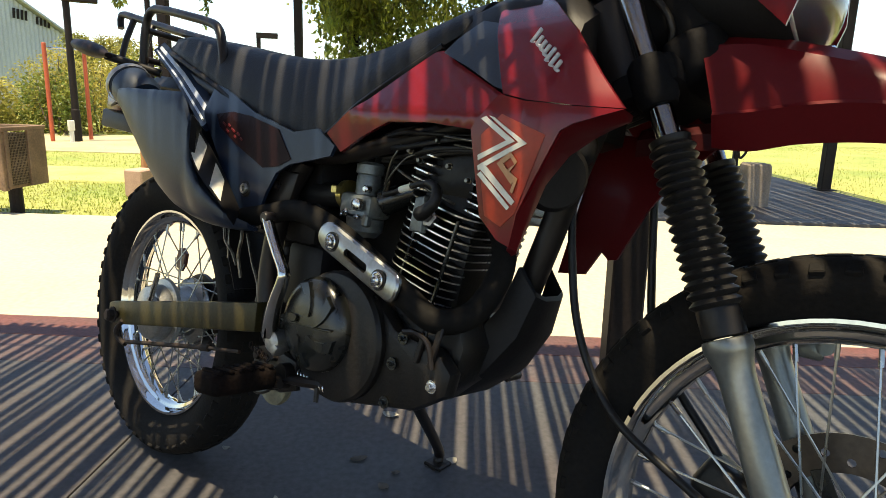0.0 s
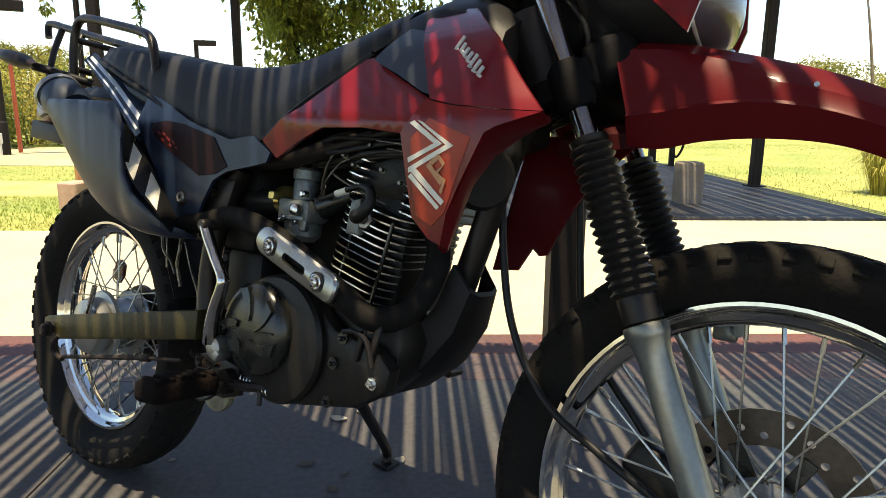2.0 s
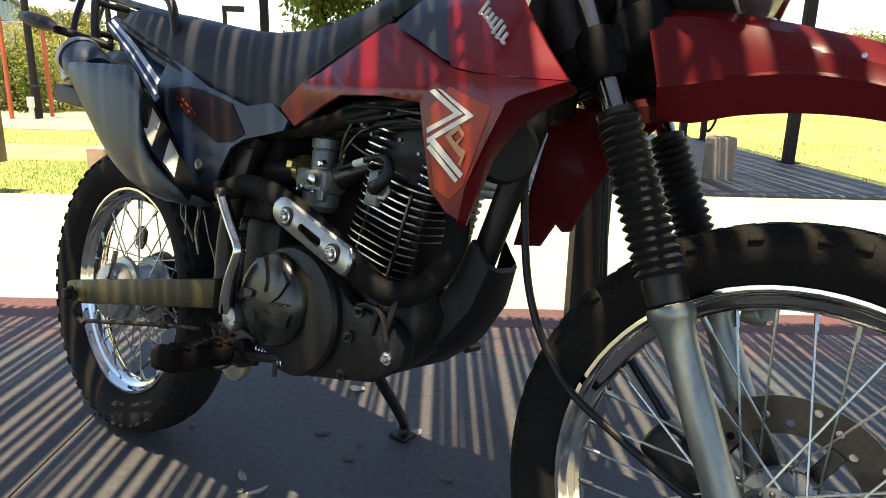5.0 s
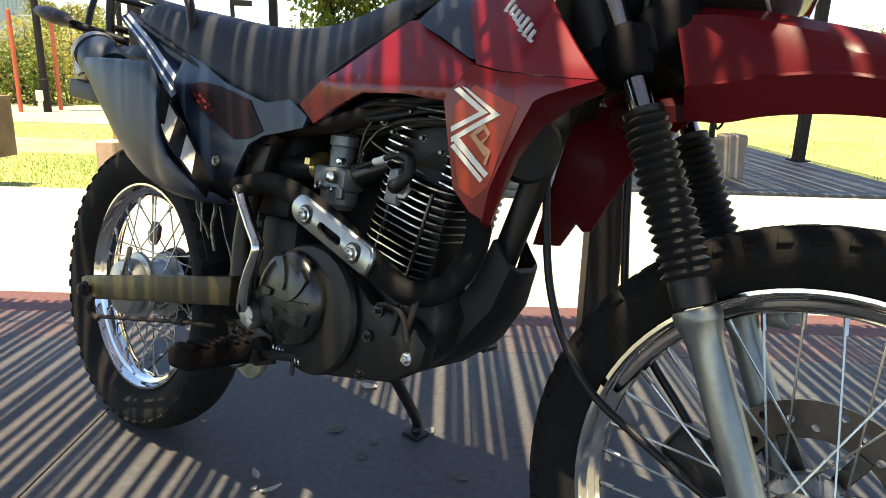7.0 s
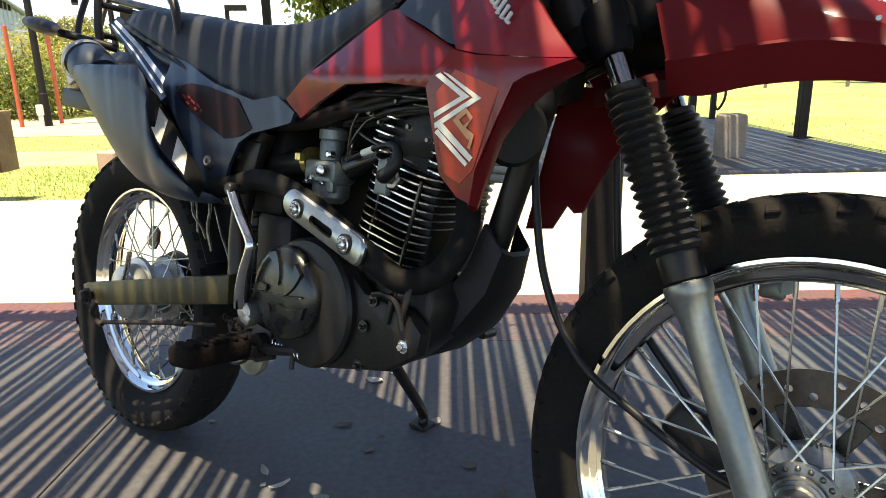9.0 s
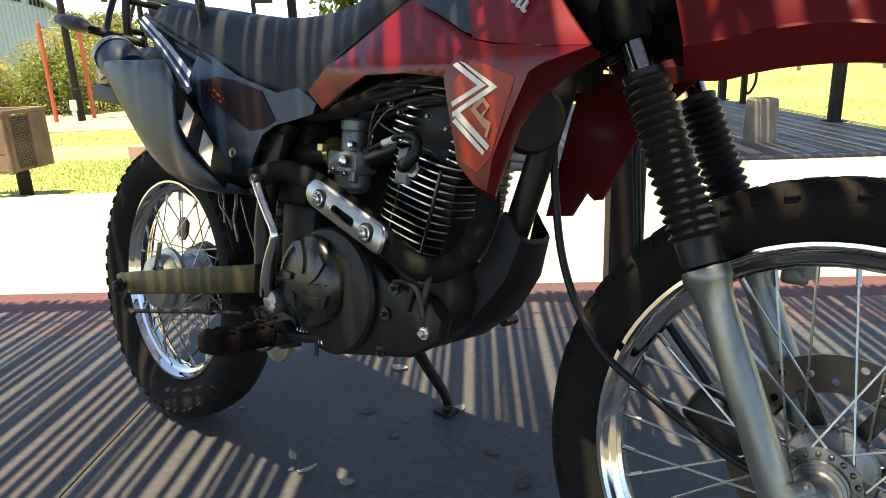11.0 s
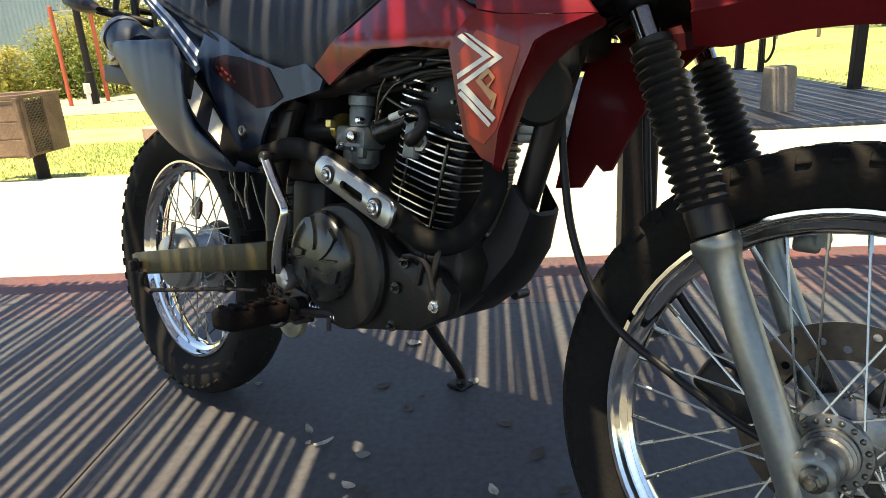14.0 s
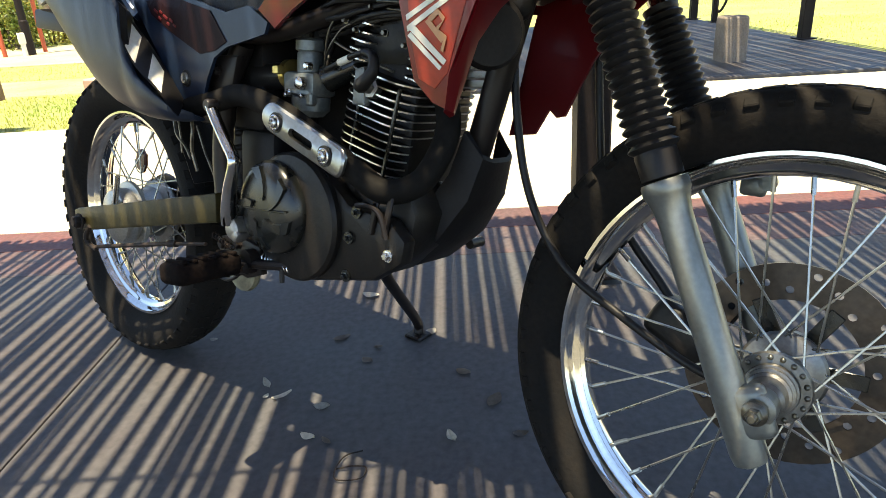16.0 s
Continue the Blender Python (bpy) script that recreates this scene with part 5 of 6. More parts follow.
for s in (-1, 1):
    bm = box(B(), (0.062, 0.110, 0.034), Matrix.Translation((0.625, s * 0.235, 0.380)) @ Matrix.Rotation(radians(-8), 4, "Y"), 0.010, 3)
    peg = part("footpeg", bm, M_MUD, bike, "muddy brown-black rubber footpeg", smooth=40)
    for k in range(6):
        part("peg_rib", box(B(), (0.050, 0.009, 0.006), None, 0.002), M_MUD, peg, m=Matrix.Translation((0.627, s * (0.192 + k * 0.017), 0.3985)) @ Matrix.Rotation(radians(-8), 4, "Y"))
    bm = box(B(), (0.045, 0.07, 0.022), Matrix.Translation((0.625, s * 0.155, 0.372)), 0.005, 2)
    rod(bm, (0.60, s * 0.18, 0.36), (0.66, s * 0.18, 0.375), 0.007, 8)
    part("peg_bracket", bm, M_FRAME, peg, smooth=30)
bm = tube(B(), [(0.64, -0.160, 0.378), (0.68, -0.158, 0.383), (0.715, -0.150, 0.388), (0.75, -0.145, 0.39)], 0.008, 8, 5)
rod(bm, (0.715, -0.152, 0.388), (0.718, -0.155, 0.362), 0.004, 8)
lathe(bm, [(0.016, -0.01), (0.016, 0.012)], right(0.64, -0.155, 0.385), 14)
part("brake_pedal", bm, M_FRAME, bike, "black rear brake pedal", smooth=40)
bm = tube(B(), [Vector((0.665 + t * 0.0011, -0.150 + 0.006 * math.cos(t * 0.9), 0.392 + 0.006 * math.sin(t * 0.9) - 0.0001 * t)) for t in range(64)], 0.0014, 5, steps=1)
part("return_spring", bm, M_CHROME_DULL, bike, "small return spring", smooth=60)
bm = lathe(B(), [(0.040, -0.006), (0.042, 0), (0.040, 0.006)], right(0.565, -0.118, 0.345), 24)
part("pedal_plate", bm, M_ZINC, bike, "dull pale zinc disc", smooth=30)
bm = plate(B(), [(0.535, 0.40), (0.585, 0.415), (0.655, 0.405), (0.66, 0.36), (0.62, 0.345), (0.55, 0.35)], -0.150, -0.138, 0.003)
part("peg_plate", bm, M_FRAME, bike, "greasy black footpeg plate", smooth=30)
for x, z, r in ((0.555, 0.392, 0.008), (0.60, 0.400, 0.006), (0.645, 0.39, 0.007), (0.575, 0.362, 0.006)):
    part("peg_bolt", bolt_head(B(), right(x, -0.150, z), r, 0.007), M_RUST, bike, smooth=30)
bm = tube(B(), [(0.53, -0.155, 0.368), (0.545, -0.165, 0.350), (0.580, -0.165, 0.338), (0.612, -0.165, 0.350), (0.625, -0.16, 0.372)], 0.0035, 8)
part("switch_wire", bm, M_RUBBER_CLEAN, bike, smooth=60)
bm = tube(B(), [Vector((0.535 + t * 0.0013, -0.156 + 0.005 * math.cos(t * 0.9), 0.405 + 0.005 * math.sin(t * 0.9) - 0.0003 * t)) for t in range(48)], 0.0012, 5, steps=1)
part("pedal_spring", bm, M_RUST, bike, smooth=60)
bm = tube(B(), [(0.70, 0.140, 0.42), (0.78, 0.165, 0.40), (0.835, 0.185, 0.395)], 0.007, 8, 4)
rod(bm, (0.835, 0.172, 0.394), (0.835, 0.208, 0.394), 0.009, 10)
part("gear_lever", bm, M_FRAME, bike, "black gear lever", smooth=40)
foot = BIKE.inverted() @ Vector((0.540, 0.394, 0.0))
bm = tube(B(), [(0.66, 0.125, 0.335), (0.648, 0.160, 0.285), foot + Vector((0.01, -0.02, 0.05)), foot + Vector((0, 0, 0.012))], 0.012, 10, 4)
stand = part("side_stand", bm, M_FRAME, bike, "black side stand on the floor", smooth=60)
bm = box(B(), (0.05, 0.045, 0.010), Matrix.Translation(foot + BIKE.inverted().to_3x3() @ Vector((0, 0, 0.005))) @ BIKE.inverted().to_3x3().to_4x4(), 0.003)
part("stand_foot", bm, M_FRAME, stand)
bm = tube(B(), [Vector((0.665 - t * 0.0004, 0.150 + 0.006 * math.cos(t * 0.9) + t * 0.0003, 0.36 + 0.006 * math.sin(t * 0.9) - 0.0011 * t)) for t in range(70)], 0.0013, 5, steps=1)
part("stand_spring", bm, M_CHROME_DULL, stand, smooth=60)
# skid plate
bm = B()
secs = []
for x, z, w in ((0.72, 0.368, 0.090), (0.81, 0.384, 0.086), (0.888, 0.414, 0.074), (0.946, 0.460, 0.058), (0.985, 0.520, 0.046), (1.000, 0.580, 0.036)):
    secs.append([(x - 0.03, -w - 0.006, z + 0.035), (x, -w, z), (x + 0.006, -w * 0.5, z - 0.006), (x + 0.006, w * 0.5, z - 0.006), (x, w, z), (x - 0.03, w + 0.006, z + 0.035),
                 (x - 0.028, w, z + 0.036), (x - 0.002, w * 0.95, z + 0.006), (x + 0.002, w * 0.5, z), (x + 0.002, -w * 0.5, z), (x - 0.002, -w * 0.95, z + 0.006), (x - 0.028, -w, z + 0.036)])
loft(bm, secs)
part("skid_plate", bm, M_BLACK_PLASTIC, bike, "black skid plate, dusty", smooth=30)
# horn below the steering head
bm = lathe(B(), [(0.020, 0), (0.042, 0.012), (0.045, 0.030), (0.038, 0.038), (0.012, 0.036)], aim((1.00, -0.055, 0.745), (1.045, -0.085, 0.735)), 24)
part("horn", bm, M_BLACK_PLASTIC, bike, "round black horn", smooth=40)
bm = box(B(), (0.045, 0.05, 0.09), Matrix.Translation((1.020, -0.02, 0.80)) @ Matrix.Rotation(radians(-12), 4, "Y"), 0.024, 3)
part("wiring_box", bm, M_BLACK_PLASTIC, bike, smooth=40)

# ---- fork, in the frame of the front wheel
RAKE_TOP = Vector((-0.319, 0, 0.955))
RAKE_LOW = Vector((-0.013, 0, 0.30))


def on_fork(f, y):
    p = RAKE_LOW.lerp(RAKE_TOP, f)
    return Vector((p.x, y, p.z))


for s in (-1, 1):
    y = -0.098 if s < 0 else 0.104
    FM = Matrix.Translation(on_fork(0, y)) @ (RAKE_TOP - RAKE_LOW).to_track_quat("Z", "Y").to_matrix().to_4x4()
    L0 = (RAKE_TOP - RAKE_LOW).length
    bm = lathe(B(), [(0.012, -0.036), (0.018, -0.033), (0.0203, -0.02), (0.0208, 0.04), (0.0204, 0.10), (0.0204, 0.245), (0.0208, 0.258), (0.0228, 0.272), (0.0262, 0.283), (0.0276, 0.286), (0.0278, 0.295), (0.0266, 0.299), (0.020, 0.300)], FM, 32)
    slider = part("fork_slider", bm, M_FORK, bike, "silver-grey painted fork slider", smooth=35, m=FRONT)
    bm = box(B(), (0.046, 0.024, 0.062), Matrix.Translation((-0.008, y + s * 0.006, R_FRONT - 0.008)) @ Matrix.Rotation(radians(-25), 4, "Y"), 0.010, 3)
    lathe(bm, [(0.019, -0.014), (0.020, 0.0), (0.019, 0.012), (0.015, 0.014)], right(0, y + s * 0.004, R_FRONT) if s < 0 else right(0, y, R_FRONT), 24)
    part("axle_lug", bm, M_FORK, slider, smooth=40)
    # ribbed rubber gaiter
    prof = [(0.020, 0.301), (0.0245, 0.303), (0.025, 0.330)]
    nrib = 17
    for k in range(nrib):
        z = 0.335 + k * 0.01165
        taper = 0.0300 - 0.002 * k / nrib
        prof += [(taper - 0.0058, z), (taper - 0.001, z + 0.0038), (taper, z + 0.0056), (taper - 0.001, z + 0.0074), (taper - 0.0058, z + 0.0110)]
    prof += [(0.024, 0.5345), (0.025, 0.541), (0.018, 0.543)]
    part("fork_gaiter", lathe(B(), prof, FM, 28), M_RUBBER_CLEAN, bike, "ribbed black rubber fork gaiter", smooth=50, m=FRONT)
    bm = rod(B(), on_fork(0.72, y), on_fork(1.02, y), 0.0148, 20)
    part("fork_tube", bm, M_STANCHION, bike, "chromed fork tube", smooth=60, m=FRONT)
    bm = lathe(B(), [(0.021, -0.006), (0.026, 0.004), (0.028, 0.03), (0.027, 0.05), (0.021, 0.058)], Matrix.Translation(on_fork(0.815, y)) @ (RAKE_TOP - RAKE_LOW).to_track_quat("Z", "Y").to_matrix().to_4x4(), 22)
    part("fork_clamp", bm, M_CLAMP, bike, smooth=40, m=FRONT)
bm = B()
box(bm, (0.085, 0.22, 0.042), Matrix.Translation(on_fork(0.86, 0) + Vector((-0.008, 0, 0))) @ Matrix.Rotation(radians(-25), 4, "Y"), 0.012, 2)
box(bm, (0.070, 0.22, 0.032), Matrix.Translation(on_fork(1.10, 0) + Vector((-0.02, 0, 0))) @ Matrix.Rotation(radians(-25), 4, "Y"), 0.010, 2)
part("triple_clamp", bm, M_CLAMP, bike, "black fork clamps", smooth=40, m=FRONT)
for s in (-1, 1):
    part("fork_top", rod(B(), on_fork(1.0, s * 0.098), on_fork(1.13, s * 0.098), 0.0150, 18), M_STANCHION, bike, smooth=60, m=FRONT)
# handlebar with grips, levers and mirrorless clamps
bm = B()
hb = on_fork(1.16, 0)
tube(bm, [hb + Vector((-0.12, -0.40, 0.06)), hb + Vector((-0.07, -0.28, 0.075)), hb + Vector((0.0, -0.13, 0.055)), hb + Vector((0.015, -0.06, 0.015)), hb + Vector((0.015, 0.06, 0.015)), hb + Vector((0.0, 0.13, 0.055)), hb + Vector((-0.07, 0.28, 0.075)), hb + Vector((-0.12, 0.40, 0.06))], 0.011, 12, 5)
handle = part("handlebar", bm, M_FRAME, bike, "black wide handlebar", smooth=60, m=FRONT)
for s in (-1, 1):
    bm = rod(B(), hb + Vector((-0.125, s * 0.415, 0.059)), hb + Vector((-0.085, s * 0.30, 0.073)), 0.017, 16)
    part("grip", bm, M_RUBBER_CLEAN, handle, smooth=50)
    bm = tube(B(), [hb + Vector((-0.05, s * 0.27, 0.07)), hb + Vector((-0.02, s * 0.33, 0.06)), hb + Vector((-0.05, s * 0.42, 0.05))], 0.006, 8)
    part("lever", bm, M_ALU, handle, smooth=60)
# cables from the handlebar
bm = B()
for k in range(4):
    y0 = -0.04 + 0.04 * k
    bm = tube(B(), [(-0.40, y0, 1.06), (-0.33 + 0.01 * k, y0 * 1.2 - 0.02, 1.0), (-0.27, y0 * 0.9 - 0.04, 0.93), (-0.31, y0 * 0.6, 0.86), (-0.37, y0 * 0.4, 0.82)], 0.0045, 8, 5)
    part("control_cable", bm, M_RUBBER_CLEAN, bike, "black control cable", smooth=60, m=FRONT)
# dark mass behind the headlight
bm = B()
box(bm, (0.10, 0.15, 0.12), Matrix.Translation((-0.250, 0, 0.985)) @ Matrix.Rotation(radians(-25), 4, "Y"), 0.02, 2)
part("lamp_bracket", bm, M_CLAMP, bike, smooth=40, m=FRONT)
bm = box(B(), (0.11, 0.14, 0.17), Matrix.Translation((-0.345, 0, 0.985)) @ Matrix.Rotation(radians(-25), 4, "Y"), 0.03, 3)
part("headlamp_shell", bm, M_CLAMP, bike, "black shell behind the headlamp cowl", smooth=40, m=FRONT)
bm = box(B(), (0.080, 0.165, 0.070), Matrix.Translation((-0.240, 0, 0.900)) @ Matrix.Rotation(radians(-25), 4, "Y"), 0.022, 3)
part("clamp_cover", bm, M_CLAMP, bike, smooth=40, m=FRONT)

# unseen instrument panel over the fork crown, added to shade the clamps below
bm = box(B(), (0.15, 0.20, 0.055), Matrix.Translation((-0.335, 0, 1.125)) @ Matrix.Rotation(radians(22), 4, "Y"), 0.016, 3)
for y in (-0.05, 0.05):
    lathe(bm, [(0.042, 0), (0.042, 0.018), (0.038, 0.022)], Matrix.Translation((-0.350, y, 1.150)) @ Matrix.Rotation(radians(-22), 4, "Y"), 24)
part("instrument_panel", bm, M_BLACK_PLASTIC, bike, "unseen black instrument panel over the fork crown, added to shade the clamps", smooth=40, m=FRONT)

# ---- front mudguard: rear end near the clamp, long beak forward
bm = B()
secs = []
# station: x, top height, crease height, lower edge height, half widths at the shoulder, crease and lower edge, sweep of the rear edge
FW = ((-0.230, 0.930, 0.822, 0.788, 0.078, 0.094, 0.072, 0.030), (-0.17, 0.930, 0.827, 0.786, 0.078, 0.094, 0.072, 0.012), (-0.11, 0.919, 0.836, 0.797, 0.076, 0.092, 0.071, 0.0), (-0.05, 0.906, 0.841, 0.803, 0.074, 0.090, 0.070, 0.0), (0.01, 0.891, 0.835, 0.802, 0.071, 0.086, 0.067, 0.0),
      (0.06, 0.874, 0.822, 0.793, 0.068, 0.082, 0.064, 0.0), (0.12, 0.849, 0.800, 0.770, 0.064, 0.076, 0.060, 0.0), (0.20, 0.808, 0.765, 0.735, 0.058, 0.068, 0.062, 0.0), (0.27, 0.766, 0.728, 0.700, 0.050, 0.058, 0.053, 0.0), (0.33, 0.724, 0.695, 0.672, 0.038, 0.044, 0.040, 0.0), (0.352, 0.704, 0.686, 0.670, 0.022, 0.026, 0.024, 0.0))
cols = [smooth_path([(r[0], r[i], r[j]) for r in FW], 5) for i, j in ((1, 2), (3, 4), (5, 6))]
sweep = smooth_path([(r[7], 0, 0) for r in FW], 5)
for p, q, r, w in zip(*cols, sweep):
    x, zt, zc, zb, ws, wc, wb, sw = p.x, p.y, p.z, q.y, q.z, r.y, r.z, w.x
    half = [(-wb, zb, sw), (-(wb + wc) / 2, (zb + zc) / 2, sw), (-wc, zc, sw), (-(wc * 0.97), zc + 0.004, sw), (-(ws + wc) / 2 - 0.002, (zc + zt) / 2 - 0.006, sw * 0.5), (-ws, zt - 0.022, 0), (-ws * 0.72, zt - 0.006, 0), (-ws * 0.35, zt - 0.001, 0), (0, zt, 0)]
    far = [(-y, max(z, zc - 0.006), s_) for y, z, s_ in half[-2::-1]]
    ring = half + far
    inner = [(y * 0.955, z - 0.004 if abs(y) < wb * 0.9 else z + 0.0012, s_) for y, z, s_ in ring[::-1]]
    secs.append([(x + s_, y, z) for y, z, s_ in ring + inner])
loft(bm, secs)
fender = part("front_mudguard", bm, M_RED_FENDER_AND_SHADE, bike, "long glossy red front mudguard", smooth=24, m=FRONT)
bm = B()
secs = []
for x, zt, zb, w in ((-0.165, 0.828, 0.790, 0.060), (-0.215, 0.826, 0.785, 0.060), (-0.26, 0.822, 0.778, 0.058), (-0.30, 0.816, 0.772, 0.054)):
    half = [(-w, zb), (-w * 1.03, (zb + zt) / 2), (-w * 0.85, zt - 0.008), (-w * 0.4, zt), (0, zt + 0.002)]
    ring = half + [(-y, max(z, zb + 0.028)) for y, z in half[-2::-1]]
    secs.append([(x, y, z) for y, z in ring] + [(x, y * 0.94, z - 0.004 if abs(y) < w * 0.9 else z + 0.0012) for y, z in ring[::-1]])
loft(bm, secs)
# red of the tail darkened to maroon for the shade under the clamp
part("mudguard_tail", bm, material("red_plastic_darkened_for_shade", (0.036, 0.0042, 0.0046), 0.5, var=0.15, spec=0.12), fender, "mudguard tail under the fork clamp, its shade painted in as maroon", smooth=35)
bm = B()
for y in (-0.03, 0.03):
    part("mudguard_bolt", lathe(B(), [(0.006, 0), (0.006, 0.003), (0.004, 0.005)], Matrix.Translation((-0.10, y, 0.913)), 12), M_CHROME_DULL, fender, smooth=40)
part("mudguard_bolt", lathe(bm, [(0.003, 0), (0.003, 0.002)], right(0.005, -0.082, 0.862), 8), M_CHROME_DULL, fender, smooth=40)

# ---- headlight
bm = B()
secs = []
for x, z, ry, rz in ((-0.29, 1.00, 0.06, 0.06), (-0.25, 1.005, 0.095, 0.085), (-0.20, 1.005, 0.105, 0.098), (-0.165, 1.003, 0.103, 0.097), (-0.155, 1.002, 0.097, 0.091)):
    secs.append([(x - 0.25 * (rz * math.sin(2 * math.pi * k / 28)), ry * math.copysign(abs(math.cos(2 * math.pi * k / 28)) ** 0.8, math.cos(2 * math.pi * k / 28)), z + rz * math.copysign(abs(math.sin(2 * math.pi * k / 28)) ** 0.85, math.sin(2 * math.pi * k / 28))) for k in range(28)])
loft(bm, secs, cap=False)
lamp = part("headlight", bm, M_BLACK_PLASTIC, bike, "headlight in a black shell under a red cowl", smooth=40, m=FRONT)
bm = B()
rings = []
for k in range(9):
    f = k / 8
    a = f * radians(80)
    rings.append((0.094 * math.cos(a), 0.058 * math.sin(a)))
lathe(bm, rings + [(0.0, 0.058)], Matrix.Translation((-0.158, 0, 1.002)) @ Matrix.Rotation(radians(76), 4, "Y"), 36, cap=False)
lens = part("lens", bm, glass("headlight_glass", (0.97, 0.98, 1.0), 0.01), lamp, "clear bulging headlight lens", smooth=60)
bm = lathe(B(), [(0.088, 0.0), (0.075, -0.012), (0.045, -0.030), (0.012, -0.042), (0.0, -0.042)], Matrix.Translation((-0.158, 0, 1.002)) @ Matrix.Rotation(radians(76), 4, "Y"), 36, cap=False)
part("reflector", bm, material("lamp_mirror", (0.72, 0.76, 0.80), 0.12, metal=1.0, var=0.1), lamp, smooth=60)
bm = lathe(B(), [(0.098, -0.006), (0.100, 0.002), (0.096, 0.006), (0.092, 0.002)], Matrix.Translation((-0.158, 0, 1.002)) @ Matrix.Rotation(radians(76), 4, "Y"), 36, cap=False)
part("lamp_rim", bm, M_CHROME_DULL, lamp, smooth=60)
bm = B()
secs = []
for x, z, w in ((-0.31, 1.155, 0.07), (-0.225, 1.125, 0.100), (-0.158, 1.087, 0.114), (-0.112, 1.046, 0.117)):
    secs.append([(x - 0.02, -w, z - 0.13), (x, -w * 1.02, z - 0.06), (x, -w * 0.8, z - 0.005), (x, 0, z + 0.008), (x, w * 0.8, z - 0.005), (x, w * 1.02, z - 0.06), (x - 0.02, w, z - 0.13), (x - 0.02, w * 0.96, z - 0.13), (x, w * 0.97, z - 0.06), (x, w * 0.77, z - 0.010), (x, 0, z + 0.002), (x, -w * 0.77, z - 0.010), (x, -w * 0.97, z - 0.06), (x - 0.02, -w * 0.96, z - 0.13)])
loft(bm, secs)
part("cowl", bm, M_RED, lamp, "glossy red headlight cowl", smooth=35)
# speedometer cable down to the hub, brake hose on the far leg
bm = tube(B(), [(-0.42, -0.02, 0.85), (-0.385, -0.045, 0.72), (-0.368, -0.050, 0.634), (-0.346, -0.052, 0.551), (-0.312, -0.054, 0.485), (-0.263, -0.056, 0.430), (-0.186, -0.056, 0.389), (-0.10, -0.055, 0.350), (-0.05, -0.052, 0.335)], 0.0060, 8, 6)
part("speedometer_cable", bm, M_RUBBER_CLEAN, bike, "black speedometer cable", smooth=60, m=FRONT)
bm = tube(B(), [(-0.33, 0.07, 0.85), (-0.315, 0.075, 0.74), (-0.300, 0.08, 0.62), (-0.285, 0.085, 0.54), (-0.239, 0.085, 0.468), (-0.185, 0.085, 0.41), (-0.150, 0.085, 0.37)], 0.0065, 8, 6)
part("brake_hose", bm, M_RUBBER_CLEAN, bike, "black front brake hose", smooth=60, m=FRONT)
bm = box(B(), (0.11, 0.055, 0.060), Matrix.Translation((-0.135, 0.082, 0.345)) @ Matrix.Rotation(radians(28), 4, "Y"), 0.014, 3)
box(bm, (0.06, 0.035, 0.04), Matrix.Translation((-0.10, 0.100, 0.39)) @ Matrix.Rotation(radians(28), 4, "Y"), 0.010, 2)
part("brake_caliper", bm, M_ENGINE, bike, "black brake caliper", smooth=40, m=FRONT)
bm = box(B(), (0.035, 0.012, 0.03), Matrix.Translation((-0.085, 0.115, 0.560)), 0.006, 2)
lathe(bm, [(0.012, 0), (0.012, 0.012)], right(-0.068, 0.121, 0.566), 14)
part("hose_bracket", bm, M_FORK, bike, smooth=40, m=FRONT)
# ------------------------------------------------------------------ things in the park
M_LEAF = material("vine_leaves", (0.075, 0.12, 0.018), 0.5, var=0.25, scale=3, fine=40, bump=0.0, second=(0.20, 0.22, 0.035), island=0.45, thin=0.45)
M_LEAF_YELLOW = material("bush_leaves", (0.24, 0.25, 0.04), 0.6, var=0.25, scale=0.7, fine=30, bump=0.0, second=(0.42, 0.34, 0.08), island=0.4, thin=0.45)
M_LEAF_FAR = material("far_leaves", (0.13, 0.15, 0.04), 0.7, var=0.25, scale=0.3, fine=10, bump=0.0, second=(0.34, 0.30, 0.08), island=0.4, thin=0.45)
M_BARK = material("bark", (0.16, 0.12, 0.085), 0.85, var=0.3, scale=6, fine=60, bump=0.2)
M_TIMBER = material("weathered_plank", (0.205, 0.128, 0.070), 0.75, var=0.25, scale=4, fine=70, bump=0.1, objrand=0.2, second=(0.11, 0.068, 0.040))
M_TIMBER_GREY = material("grey_timber_block", (0.195, 0.160, 0.125), 0.85, var=0.25, scale=6, fine=70, bump=0.12)
M_REDPOST = material("orange_red_paint", (0.42, 0.075, 0.025), 0.45, var=0.15, scale=6, fine=90, bump=0.02)
M_SHED = material("galvanised_sheet", (0.36, 0.39, 0.41), 0.5, metal=0.2, var=0.12, scale=0.6, fine=20, bump=0.0)


def leaf_cloud(bm_points, size, rng, droop=0.3):
    """Vertices and faces of bent two-piece leaves at the given points."""
    verts, faces = [], []
    for p in bm_points:
        a, b = rng.uniform(0, 2 * math.pi), rng.uniform(-0.9, 0.6) - droop
        d = Vector((math.cos(a) * math.cos(b), math.sin(a) * math.cos(b), math.sin(b)))
        side = d.cross(Vector((rng.uniform(-1, 1), rng.uniform(-1, 1), 1))).normalized()
        s = size * rng.uniform(0.6, 1.4)
        n = d.cross(side) * s * 0.15
        p = Vector(p)
        k = len(verts)
        verts += [p, p + d * s * 0.5 + side * s * 0.26 + n, p + d * s, p + d * s * 0.5 - side * s * 0.26 + n]
        faces += [(k, k + 1, k + 2), (k, k + 2, k + 3)]
    return verts, faces


